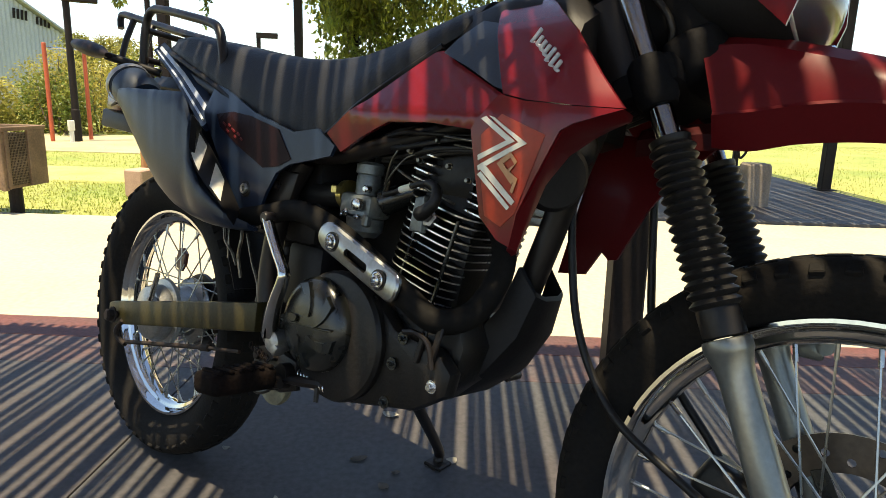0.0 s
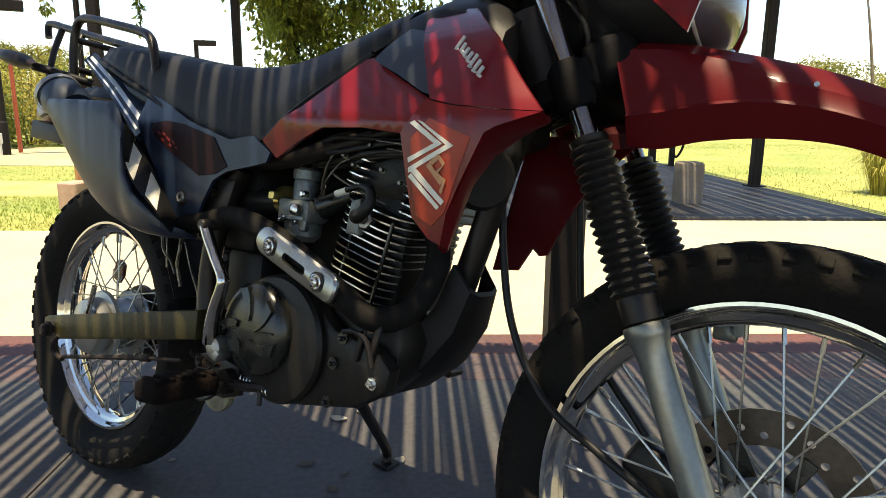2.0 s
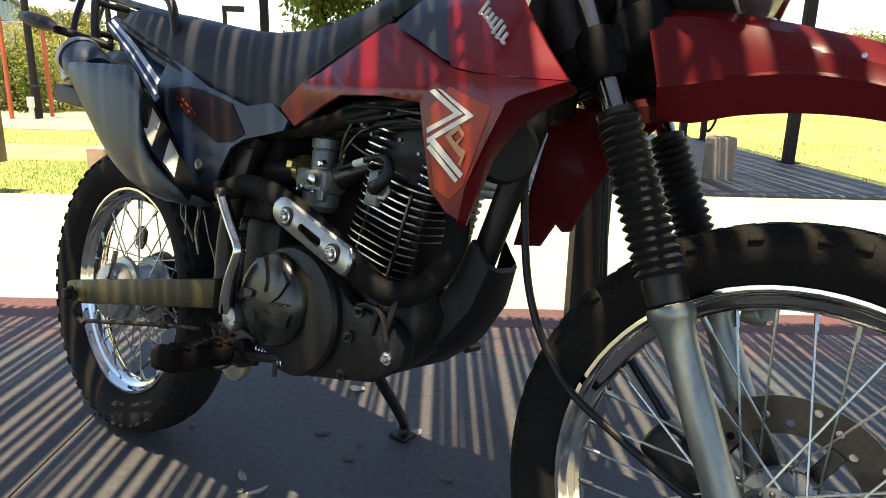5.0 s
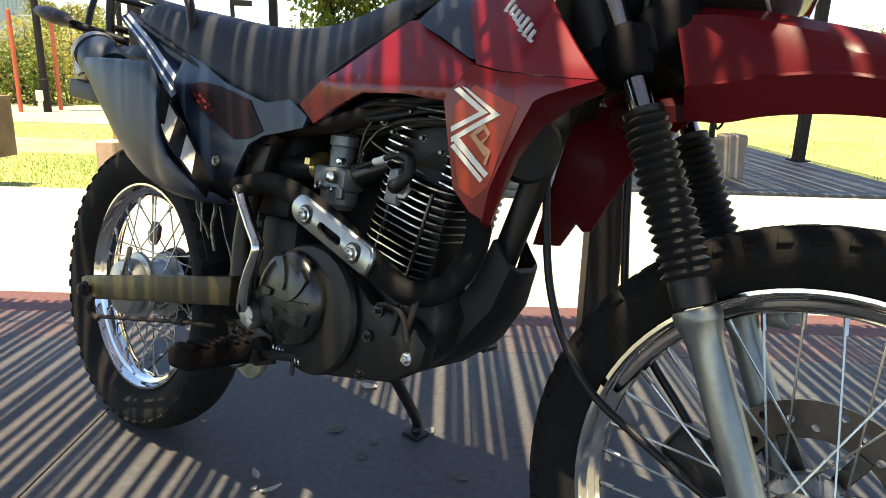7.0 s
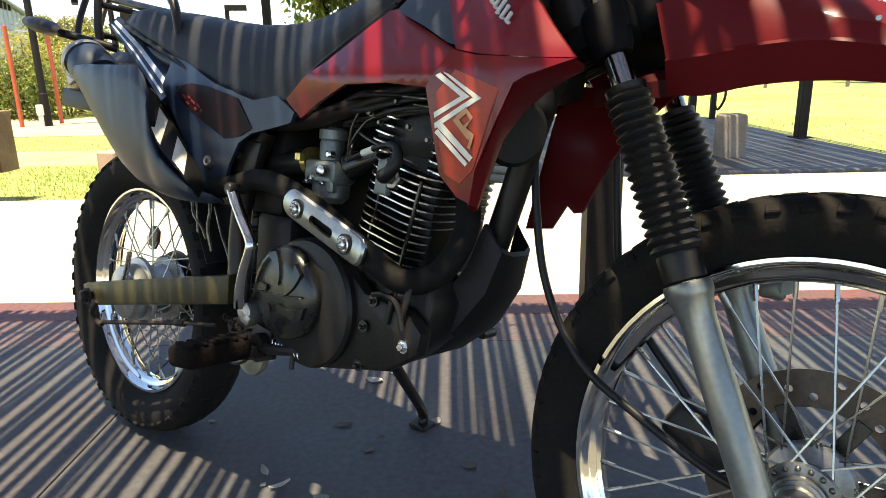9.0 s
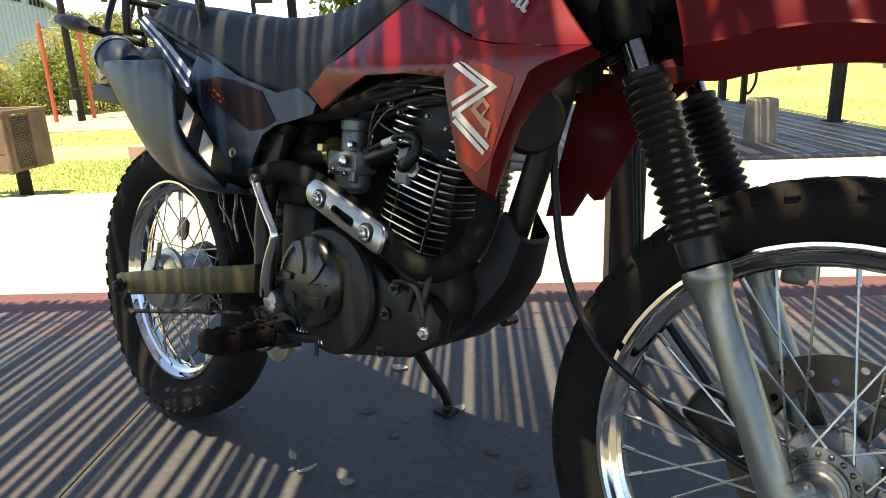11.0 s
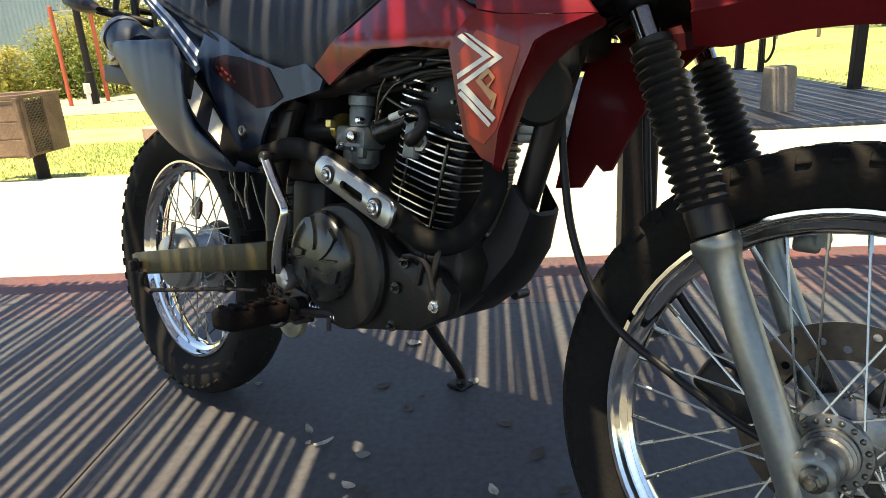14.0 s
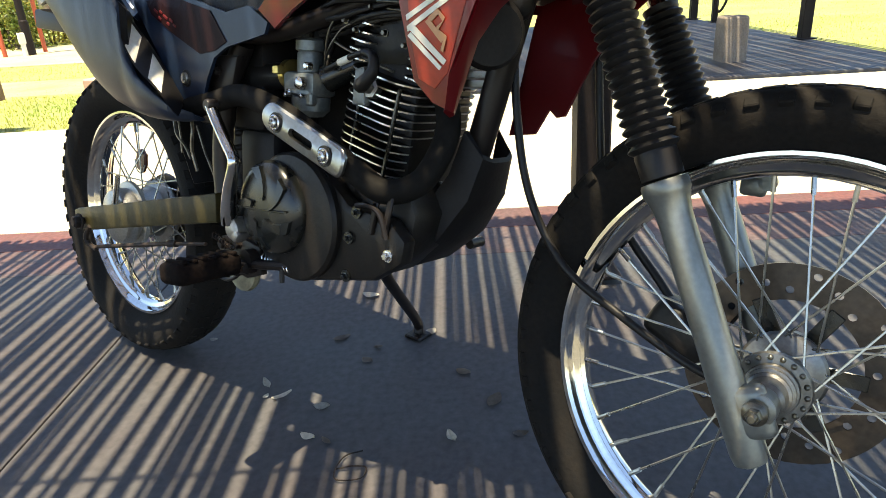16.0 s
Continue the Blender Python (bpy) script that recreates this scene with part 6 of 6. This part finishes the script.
def mesh_part(name, verts, faces, mat, parent=None, m=None, label=""):
    me = bpy.data.meshes.new(name)
    me.from_pydata([tuple(v) for v in verts], [], faces)
    me.materials.append(mat)
    ob = new(name, me)
    if parent is not None:
        ob.parent = parent
    if m is not None:
        ob.matrix_basis = m
    if label:
        tagged(ob, label)
    return ob


def blob_points(rng, blobs, count):
    """Points scattered near the skin of overlapping lumps."""
    total = sum(r * r for *_, r in blobs)
    pts = []
    for x, y, z, r in blobs:
        for _ in range(int(count * r * r / total)):
            v = Vector((rng.gauss(0, 1), rng.gauss(0, 1), rng.gauss(0, 1))).normalized()
            pts.append(Vector((x, y, z)) + v * r * rng.uniform(0.55, 1.08))
    return pts


def bush(m, seed, width, height, count, leaf, mat, label, spread=1.0):
    rng = random.Random(seed)
    t = thing("bush", m, label, "bush", "bushes")
    stems = B()
    blobs = []
    for k in range(7):
        x, y = rng.uniform(-width, width) * 0.8, rng.uniform(-width, width) * 0.5
        h = height * rng.uniform(0.5, 1.0)
        tube(stems, [(x * 0.3, y * 0.3, -0.1), (x * 0.7, y * 0.7, h * 0.4), (x, y, h * 0.85)], 0.02, 5, 3, radii=[0.03, 0.02, 0.008])
        blobs.append((x, y, h * 0.75, height * rng.uniform(0.20, 0.34)))
        blobs.append((x * 1.1, y, h * 0.35, height * rng.uniform(0.20, 0.32)))
    part("stems", stems, M_BARK, t)
    v, f = leaf_cloud(blob_points(rng, blobs, count), leaf, rng)
    mesh_part("foliage", v, f, mat, t)
    return t


# bushes behind the exercise bars
for k, (x, y, w, h) in enumerate(((-14.2, 3.3, 0.8, 1.15), (-13.8, 4.6, 0.9, 1.6), (-14.6, 5.7, 1.1, 2.1), (-13.2, 2.4, 0.8, 1.10), (-14.0, 6.8, 1.2, 1.9), (-15.5, 2.0, 1.2, 1.35), (-16.0, 8.0, 1.6, 2.2), (-17.5, 0.8, 1.5, 1.4), (-15.2, 5.1, 1.0, 1.9))):
    bush(Matrix.Translation((x, y, -0.05)), 20 + k, w, h, 5200, 0.075, M_LEAF_YELLOW if k % 3 != 1 else M_LEAF, "leafy yellow-green bush beside the exercise court")
# spiky tuft on the lawn
rng = random.Random(77)
tuft = thing("grass_tuft", Matrix.Translation((0.95, 8.0, -0.06)), "dry tussock of long thin grass leaves on the lawn", "grass tuft")
verts, faces = [], []
for k in range(260):
    a, l, out = rng.uniform(0, 6.283), rng.uniform(0.35, 0.8), rng.uniform(0.2, 0.75)
    d = Vector((math.cos(a), math.sin(a), 0))
    s = Vector((-d.y, d.x, 0)) * 0.006
    base = d * rng.uniform(0, 0.12)
    mid, tip = base + d * l * out * 0.5 + Vector((0, 0, l * 0.7)), base + d * l * out + Vector((0, 0, l * (0.85 - out * 0.6)))
    i = len(verts)
    verts += [base - s, base + s, mid + s, mid - s, tip]
    faces += [(i, i + 1, i + 2, i + 3), (i + 3, i + 2, i + 4)]
mesh_part("foliage", verts, faces, M_LEAF_YELLOW, tuft)

# creeper on the far post of the second shelter
rng = random.Random(5)
vine = thing("creeper", Matrix.Translation(site(9.0, -1.10)), "green creeper climbing a shelter post and hanging from the roof", "creeper")
stems = B()
pts = []
for k in range(26):
    a = rng.uniform(0, 6.283)
    top = Vector((rng.uniform(-0.3, 0.6), rng.uniform(-0.5, 0.8), rng.uniform(2.2, 2.9)))
    low = top + Vector((rng.uniform(-0.25, 0.25), rng.uniform(-0.25, 0.25), -rng.uniform(0.6, 1.9)))
    mid = (top + low) / 2 + Vector((rng.uniform(-0.15, 0.15), rng.uniform(-0.15, 0.15), 0.1))
    tube(stems, [top, mid, low], 0.006, 4, 3)
    for _ in range(130):
        f = rng.random()
        p = top.lerp(mid, f * 2) if f < 0.5 else mid.lerp(low, f * 2 - 1)
        pts.append(p + Vector((rng.gauss(0, 0.09), rng.gauss(0, 0.09), rng.gauss(0, 0.06))))
for _ in range(1500):
    pts.append(Vector((0.3 + rng.uniform(-0.5, 1.8), rng.uniform(-0.3, 1.6), 2.1 + rng.gauss(0, 0.22))))
for _ in range(2200):
    f = rng.random() ** 1.5
    pts.append(-U * 2.8 * f + V * rng.gauss(-0.05, 0.16) + Vector((0, 0, 2.28 - abs(rng.gauss(0, 0.30)) * (1 - 0.6 * f) + 0.12)))
rods = [tube(stems, [(0, 0, -0.05), (0.05, 0.04, 0.8), (-0.04, 0.05, 1.6), (0.05, 0, 2.4)], 0.02, 6, 4)]
part("stems", stems, M_BARK, vine)
v, f = leaf_cloud(pts, 0.115, rng, 0.6)
mesh_part("foliage", v, f, M_LEAF, vine)
# hanging sprays near the double post
rng = random.Random(9)
spray = thing("hanging_vine", Matrix.Translation(site(3.25, -1.37, ROOF_Z)), "thin vine shoots hanging from the roof edge", "vine")
stems = B()
pts = []
for du, dv, l in ((0.0, -0.36, 1.02), (0.05, -0.30, 0.86), (0.0, -0.24, 0.70), (0.0, 0.13, 0.80), (0.02, 0.20, 1.00), (0.05, 0.26, 1.16), (0.1, 0.08, 0.6)):
    top = U * du + V * dv
    low = top + V * rng.uniform(-0.04, 0.06) + Vector((0, 0, -l))
    tube(stems, [top, (top + low) / 2 + V * 0.02, low], 0.003, 4, 3)
    for k in range(int(95 * l)):
        p = top.lerp(low, 1.0 - 0.9 * rng.random() ** 1.2)
        pts.append(p + Vector((rng.gauss(0, 0.018), rng.gauss(0, 0.018), 0)))
part("stems", stems, M_BARK, spray)
v, f = leaf_cloud(pts, 0.050, rng, 0.7)
mesh_part("leaves", v, f, M_LEAF, spray)

# exercise bars
for x, y in ((-11.63, 3.72), (-11.87, 4.46)):
    bm = B()
    lathe(bm, [(0.036, -0.08), (0.036, 1.62), (0.028, 1.635)], None, 16)
    tagged(part("exercise_post", bm, M_REDPOST, m=Matrix.Translation((x, y, 0))), "orange-red painted steel exercise post", "post", "exercise posts")
bm = rod(B(), (-11.63, 3.72, 1.56), (-11.87, 4.46, 1.56), 0.016, 10)
tagged(part("pull_up_bar", bm, M_CHROME_DULL), "thin steel bar between the red posts", "bar")
bm = B()
lathe(bm, [(0.072, -0.08), (0.072, 0.5), (0.060, 0.52), (0.056, 2.46)], None, 16)
pole = tagged(part("lamp_post", bm, M_STEEL_DARK, m=Matrix.Translation((-11.47, 4.08, 0))), "dark steel lamp post with a flat head", "lamp post")
part("lamp_head", box(B(), (0.56, 0.20, 0.17), Matrix.Translation((0.075, 0.20, 2.42)) @ Matrix.Rotation(radians(69), 4, "Z"), 0.012), M_STEEL_DARK, pole)
bm = box(B(), (0.08, 0.10, 0.18), Matrix.Translation((-11.32, 3.93, 0.24)), 0.01)
rod(bm, (-11.32, 3.93, -0.08), (-11.32, 3.93, 0.15), 0.04, 8)
tagged(part("meter_box", bm, M_WHITE), "small white box on a stub beside the lamp post", "box")
# angled street lamp far away
bm = B()
box(bm, (0.14, 0.14, 3.0), Matrix.Translation((0, 0, 1.45)), 0.01)
lampf = tagged(part("street_lamp", bm, M_STEEL_DARK, m=Matrix.Translation((-19.34, 13.1, 0)) @ Matrix.Rotation(radians(53), 4, "Z")), "dark street lamp with a flat arm", "lamp post")
bm = box(B(), (0.72, 0.2, 0.18), Matrix.Translation((0.29, 0, 2.86)), 0.01)
part("lamp_head", bm, M_STEEL_DARK, lampf)

# litter bin of planks and wire mesh
BIN = Matrix.Translation((-3.92, 0.86, -0.05)) @ Matrix.Rotation(radians(-52), 4, "Z")
bin_ = thing("litter_bin", BIN, "brown timber litter bin with wire mesh on a post", "litter bin")
bm = rod(B(), (0, 0, -0.02), (0, 0, 0.25), 0.045, 12)
part("post", bm, M_STEEL_DARK, bin_)
bm = box(B(), (0.12, 0.12, 0.03), Matrix.Translation((0, 0, 0.005)), 0.008)
part("foot", bm, M_TIMBER_GREY, bin_)
bm = box(B(), (0.40, 0.40, 0.02), Matrix.Translation((0, -0.12, 0.225)))
part("bottom_board", bm, M_TIMBER, bin_)
first = None
for k in range(3):     # long side towards the path, boards lying
    m = Matrix.Translation((0.21, -0.22, 0.285 + k * 0.118))
    first = part("board", box(B(), (0.022, 0.62, 0.112), None, 0.004), M_TIMBER, bin_, m=m) if first is None else shared("board", first, bin_, m)
for k in range(3):
    shared("board", first, bin_, Matrix.Translation((-0.21, -0.22, 0.285 + k * 0.118)))
for x, w in ((0.19, 0.035), (-0.10, 0.15), (-0.19, 0.04)):
    part("upright", box(B(), (w, 0.022, 0.39), Matrix.Translation((x, 0.105, 0.415)), 0.004), M_TIMBER, bin_)
part("upright", box(B(), (0.045, 0.03, 0.41), Matrix.Translation((0.215, 0.09, 0.415)), 0.004), M_TIMBER, bin_)
bm = B()
for k in range(14):
    box(bm, (0.004, 0.004, 0.36), Matrix.Translation((-0.02 + k * 0.0145, 0.10, 0.42)))
for k in range(20):
    box(bm, (0.20, 0.004, 0.004), Matrix.Translation((0.075, 0.103, 0.25 + k * 0.0178)))
part("wire_mesh", bm, material("rusty_wire", (0.15, 0.105, 0.062), 0.7, var=0.3, scale=20, fine=120, bump=0.02), bin_, "brown rusty wire mesh panel")
bm = box(B(), (0.38, 0.012, 0.36), Matrix.Translation((0, 0.07, 0.41)))
part("liner", bm, M_STEEL_DARK, bin_)
bm = B()
for y in (0.10, -0.53):
    box(bm, (0.46, 0.03, 0.03), Matrix.Translation((0, y, 0.622)), 0.004)
for x in (0.215, -0.215):
    box(bm, (0.03, 0.63, 0.03), Matrix.Translation((x, -0.215, 0.622)), 0.004)
part("rim", bm, M_TIMBER, bin_)

# stake and block by the path
bm = B()
tube(bm, [(0, 0, -0.05), (0.01, 0.005, 0.3), (-0.005, 0, 0.62)], 0.035, 8, 3)
tagged(part("stake", bm, material("orange_brown_stake", (0.42, 0.20, 0.08), 0.7, var=0.2), m=Matrix.Translation((-4.60, 2.10, -0.02))), "orange-brown round timber stake in the lawn", "stake")
bm = box(B(), (0.18, 0.22, 0.24), Matrix.Translation((0, 0, 0.08)), 0.012)
tagged(part("kerb_block", bm, material("pink_brick_block", (0.42, 0.27, 0.20), 0.9, var=0.2), m=Matrix.Translation((-4.42, 1.98, -0.02)) @ Matrix.Rotation(0.5, 4, "Z")), "pale pinkish block beside the stake", "block")

# timber stool block on the second floor, with a thin post and a hanging rope behind
bm = B()
secs = []
for z, w in ((0.0, 0.114), (0.05, 0.116), (0.29, 0.114), (0.345, 0.110), (0.36, 0.10)):
    secs.append([(x, y, z) for x, y in fin_outline(-w, w, -w * 0.9, w * 0.9, 0.03, 3)])
loft(bm, secs)
tagged(part("stool_block", bm, M_TIMBER_GREY, m=Matrix.Translation((-0.33, 5.40, 0.015)) @ SITE_TURN), "weathered grey timber block used as a stool", "stool")
steel_post(8.3, 4.45, 0.07, 2.2, "thin dark post at the far edge of the floor")
rope = B()
P0 = Vector((-1.05, 7.0, 0.0))
tube(rope, [P0 + Vector((0, 0, 2.2)), P0 + Vector((0.02, 0, 1.2)), P0 + Vector((0.03, 0, 0.55)), P0 + Vector((0.06, 0.02, 0.30)), P0 + Vector((0.13, 0.05, 0.42)), P0 + Vector((0.12, 0.03, 0.62)), P0 + Vector((0.04, 0, 0.72))], 0.014, 8, 6)
tagged(part("hanging_rope", rope, M_STEEL_DARK), "dark rope with a loop hanging from the shelter beam", "rope")

# leaning bare pole, blue tank, fence and trees beyond the lawn
bm = tube(B(), [(0.32, 13.26, -0.08), (0.28, 13.26, 1.1), (0.12, 13.25, 2.2), (-0.08, 13.24, 3.2)], 0.03, 8, 4, radii=[0.045, 0.03, 0.02, 0.008])
tagged(part("bare_sapling", bm, M_BARK, smooth=60), "thin leaning bare sapling on the lawn", "sapling")
bm = box(B(), (1.6, 1.6, 1.2), Matrix.Translation((0, 0, 3.0)), 0.04)
tank_b = tagged(part("blue_tank", bm, material("blue_paint", (0.02, 0.16, 0.42), 0.5, var=0.1), m=Matrix.Translation((0.3, 29.6, 0)) @ Matrix.Rotation(0.3, 4, "Z")), "blue box-shaped tank raised on a frame beyond the trees", "tank")
bm = B()
for x in (-0.65, 0.65):
    for y in (-0.65, 0.65):
        rod(bm, (x, y, -0.06), (x, y, 2.42), 0.06, 8)
part("tank_frame", bm, M_STEEL_DARK, tank_b)
first = None
for k in range(26):
    f = k / 25
    p = Vector((-16.0 + 26 * f, 16.0 + 16.0 * f - 3.0 * f * f, -0.06))
    m = Matrix.Translation(p)
    if first is None:
        bm = rod(B(), (0, 0, 0), (0, 0, 1.15), 0.055, 8)
        first = tagged(part("fence_post", bm, M_BARK, m=m), "dark round timber fence post across the lawn", "fence post", "fence posts")
    else:
        copy_thing(first, m)
rng = random.Random(31)


def far_tree(m, seed, height, width, count, leaf, label):
    rng = random.Random(seed)
    t = thing("tree", m, label, "tree", "far trees")
    bm = B()
    tube(bm, [(0, 0, -0.2), (0.1, 0.05, height * 0.3), (0.0, 0.1, height * 0.6)], 0.1, 7, 3, radii=[0.16, 0.11, 0.05])
    blobs = []
    for k in range(9):
        a = rng.uniform(0, 6.283)
        r, z = width * rng.uniform(0.2, 0.75), height * rng.uniform(0.35, 0.88)
        tip = Vector((math.cos(a) * r, math.sin(a) * r, z))
        tube(bm, [(0.05, 0.03, height * 0.3), tip * 0.5 + Vector((0, 0, height * 0.18)), tip], 0.03, 5, 3, radii=[0.07, 0.04, 0.015])
        blobs.append((*tip, width * rng.uniform(0.28, 0.45)))
    part("trunk", bm, M_BARK, t)
    v, f = leaf_cloud(blob_points(rng, blobs, count), leaf, rng)
    mesh_part("crown", v, f, M_LEAF_FAR, t)
    return t


k = 0
for x, y, h, w in ((-4.5, 31, 3.2, 2.4), (-1.5, 27, 2.6, 2.0), (0.5, 24.5, 3.6, 2.0), (-8, 33, 3.4, 2.6), (2.8, 26.5, 4.2, 2.2), (-12, 30, 3.2, 2.6), (-25, 18, 2.7, 1.6), (-34, 26, 2.3, 2.6), (-36, 16, 3.0, 2.6), (-25.7, 10.3, 3.4, 1.5), (5.5, 29, 4.0, 2.4), (-17, 31, 3.4, 2.8)):
    far_tree(Matrix.Translation((x, y, -0.06)), 50 + k, h * 0.88, w, 5200, 0.13, "small round yellow-green tree beyond the lawn")
    k += 1
# far wood on the skyline
rng = random.Random(8)
pts = []
for k in range(20000):
    a = radians(rng.uniform(70, 190))
    d = rng.uniform(70, 95)
    h = 1.7 + 1.0 * math.sin(a * 23) + 0.7 * math.sin(a * 57 + 1)
    pts.append(Vector((d * math.cos(a), d * math.sin(a), rng.uniform(0, max(0.8, h)))))
v, f = leaf_cloud(pts, 0.6, rng)
tagged(mesh_part("far_wood", v, f, M_LEAF_FAR), "hazy line of trees on the skyline", "wood", kind="stuff")

# corrugated shed with a gable end
SHED = Matrix.Translation((-36.0, 11.0, -0.06)) @ Matrix.Rotation(radians(108), 4, "Z")
shed = thing("shed", SHED, "large grey corrugated metal shed with dark faded letters", "shed")


def corrugated(bm, x0, x1, top, y=0.0, step=0.22, depth=0.03):
    n = int((x1 - x0) / step)
    prev = None
    for k in range(n * 4 + 1):
        x = x0 + (x1 - x0) * k / (n * 4)
        d = depth * math.sin(2 * math.pi * k / 4)
        cur = [bm.verts.new((x, y + d, 0)), bm.verts.new((x, y + d, top(x)))]
        if prev:
            bm.faces.new((prev[0], cur[0], cur[1], prev[1]))
        prev = cur
    return bm


SHED_TOP = lambda x: 7.3 - 0.56 * abs(x + 4.3)
bm = corrugated(B(), -11.0, 2.4, SHED_TOP)
part("wall", bm, M_SHED, shed, "grey corrugated gable wall", smooth=60)
bm = box(B(), (0.1, 14, 3.5), Matrix.Translation((2.4, 7, 1.75)))
box(bm, (0.1, 14, 3.5), Matrix.Translation((-11.0, 7, 1.75)))
part("side_wall", bm, M_SHED, shed)
bm = B()
for s in (-1, 1):
    a, b = Vector((-4.3, 0, 7.36)), Vector((-4.3 + s * 7.0, 0, 7.36 - 0.56 * 7.0))
    q = [bm.verts.new(p + Vector((0, y, dz))) for dz in (0, 0.1) for y in (-0.3, 14.2) for p in (a, b)]
    for i in ((0, 1, 3, 2), (4, 5, 7, 6), (0, 1, 5, 4), (2, 3, 7, 6), (1, 3, 7, 5), (0, 2, 6, 4)):
        bm.faces.new([q[j] for j in i])
bmesh.ops.recalc_face_normals(bm, faces=list(bm.faces))
part("roof", bm, M_SHED, shed)
for x, z, w, h, r in ((-0.35, 4.42, 0.11, 0.46, 4), (-0.15, 4.40, 0.11, 0.46, 4), (0.05, 4.38, 0.11, 0.46, 4), (0.25, 4.36, 0.11, 0.46, 4), (0.80, 4.20, 0.11, 0.36, 4), (1.00, 4.16, 0.11, 0.36, 4), (1.20, 4.12, 0.11, 0.36, 4), (1.40, 4.08, 0.11, 0.36, 4)):
    part("faded_mark", box(B(), (w, 0.03, h)), M_STEEL_DARK, shed, "dark unreadable mark", m=Matrix.Translation((x, -0.06, z)) @ Matrix.Rotation(radians(r), 4, "Y"))

# grass blades on the near lawn
rng = random.Random(12)
verts, faces = [], []
for k in range(42000):
    if k % 3:
        u, v = rng.uniform(3.03, 10), rng.uniform(-9, -1.4)
        if rng.random() < 0.5:
            u = 3.03 + (u - 3.03) * 0.35
    else:
        u, v = rng.uniform(3.6, 16), rng.uniform(4.5, 11)
    if 5.1 < u < 6.4 and v < -1.6 and rng.random() < 0.85 or 8.4 < u < 12.5 and v < -1.8 and rng.random() < 0.93 or 9.2 < u < 13.5 and v > 3 and rng.random() < 0.8:
        continue
    p = site(u, v, -0.06)
    a, l = rng.uniform(0, 6.283), rng.uniform(0.012, 0.034)
    d = Vector((math.cos(a), math.sin(a), 0))
    s = Vector((-d.y, d.x, 0)) * 0.004
    i = len(verts)
    verts += [p - s, p + s, p + d * l * 0.6 + Vector((0, 0, l))]
    faces.append((i, i + 1, i + 2))
tagged(mesh_part("grass", verts, faces, M_GRASS), "short yellow-green grass blades", "grass", kind="stuff")

# ------------------------------------------------------------------ litter on the shelter floor
M_DRYLEAF = material("dry_leaf", (0.50, 0.46, 0.38), 0.7, var=0.2, scale=40, fine=200, bump=0.05, objrand=0.35)
M_DARKLEAF = material("brown_leaf", (0.16, 0.13, 0.10), 0.8, var=0.2, scale=40, fine=200, bump=0.05, objrand=0.35)


def dry_leaf(x, y, turn, length, width, curl, mat, label):
    bm = B()
    n = 6
    rows = []
    for k in range(n + 1):
        f = k / n
        w = width * math.sin(math.pi * min(0.97, f * 0.94 + 0.03)) ** 0.8
        z = 0.002 + curl * (f - 0.45) ** 2 * 2
        rows.append([bm.verts.new((length * (f - 0.5), -w, z + curl * 0.35)), bm.verts.new((length * (f - 0.5), 0, z)), bm.verts.new((length * (f - 0.5), w, z + curl * 0.35))])
    for a, b in zip(rows, rows[1:]):
        for j in range(2):
            bm.faces.new((a[j], b[j], b[j + 1], a[j + 1]))
    bmesh.ops.solidify(bm, geom=list(bm.faces), thickness=0.0008)
    return tagged(part("dry_leaf", bm, mat, m=pose(x, y, 0.001, 0, 0, turn), smooth=50), label, "leaf", "fallen leaves")


for x, y, turn, l, w, c, pale in ((0.471, 0.034, 70, 0.045, 0.007, 0.012, 1), (0.568, 0.060, 30, 0.034, 0.013, 0.006, 1), (0.623, -0.024, 10, 0.034, 0.010, 0.010, 1), (0.851, 0.135, -30, 0.036, 0.009, 0.012, 1),
                                 (0.405, 0.045, 160, 0.040, 0.008, 0.010, 1), (0.517, 0.242, 0, 0.030, 0.012, 0.004, 0), (0.390, 0.281, 60, 0.045, 0.012, 0.004, 0), (0.496, 0.300, 45, 0.022, 0.008, 0.003, 0), (0.729, 0.329, 10, 0.035, 0.012, 0.003, 0),
                                 (0.128, 0.093, 20, 0.022, 0.008, 0.006, 1), (0.846, 0.281, 100, 0.05, 0.014, 0.004, 0), (0.283, 0.490, 15, 0.05, 0.016, 0.008, 1), (0.30, 0.56, 60, 0.03, 0.012, 0.006, 1), (0.66, -0.01, -10, 0.03, 0.006, 0.004, 0),
                                 (0.555, 0.425, 80, 0.03, 0.014, 0.006, 1), (0.95, 0.22, 40, 0.03, 0.01, 0.005, 0), (0.44, 0.015, 95, 0.016, 0.006, 0.004, 1)):
    dry_leaf(x, y, turn, l, w, c, M_DRYLEAF if pale else M_DARKLEAF, "pale curled dry leaf on the floor" if pale else "flat brown dry leaf on the floor")
bm = tube(B(), [(0.737, -0.055, 0.006), (0.760, -0.035, 0.010), (0.778, -0.02, 0.006), (0.790, -0.045, 0.005), (0.760, -0.075, 0.008), (0.742, -0.06, 0.012), (0.725, -0.02, 0.006), (0.74, 0.01, 0.005)], 0.0015, 6, 5)
tagged(part("twig", bm, M_RUST, smooth=60), "thin dark curled twig on the floor", "twig")
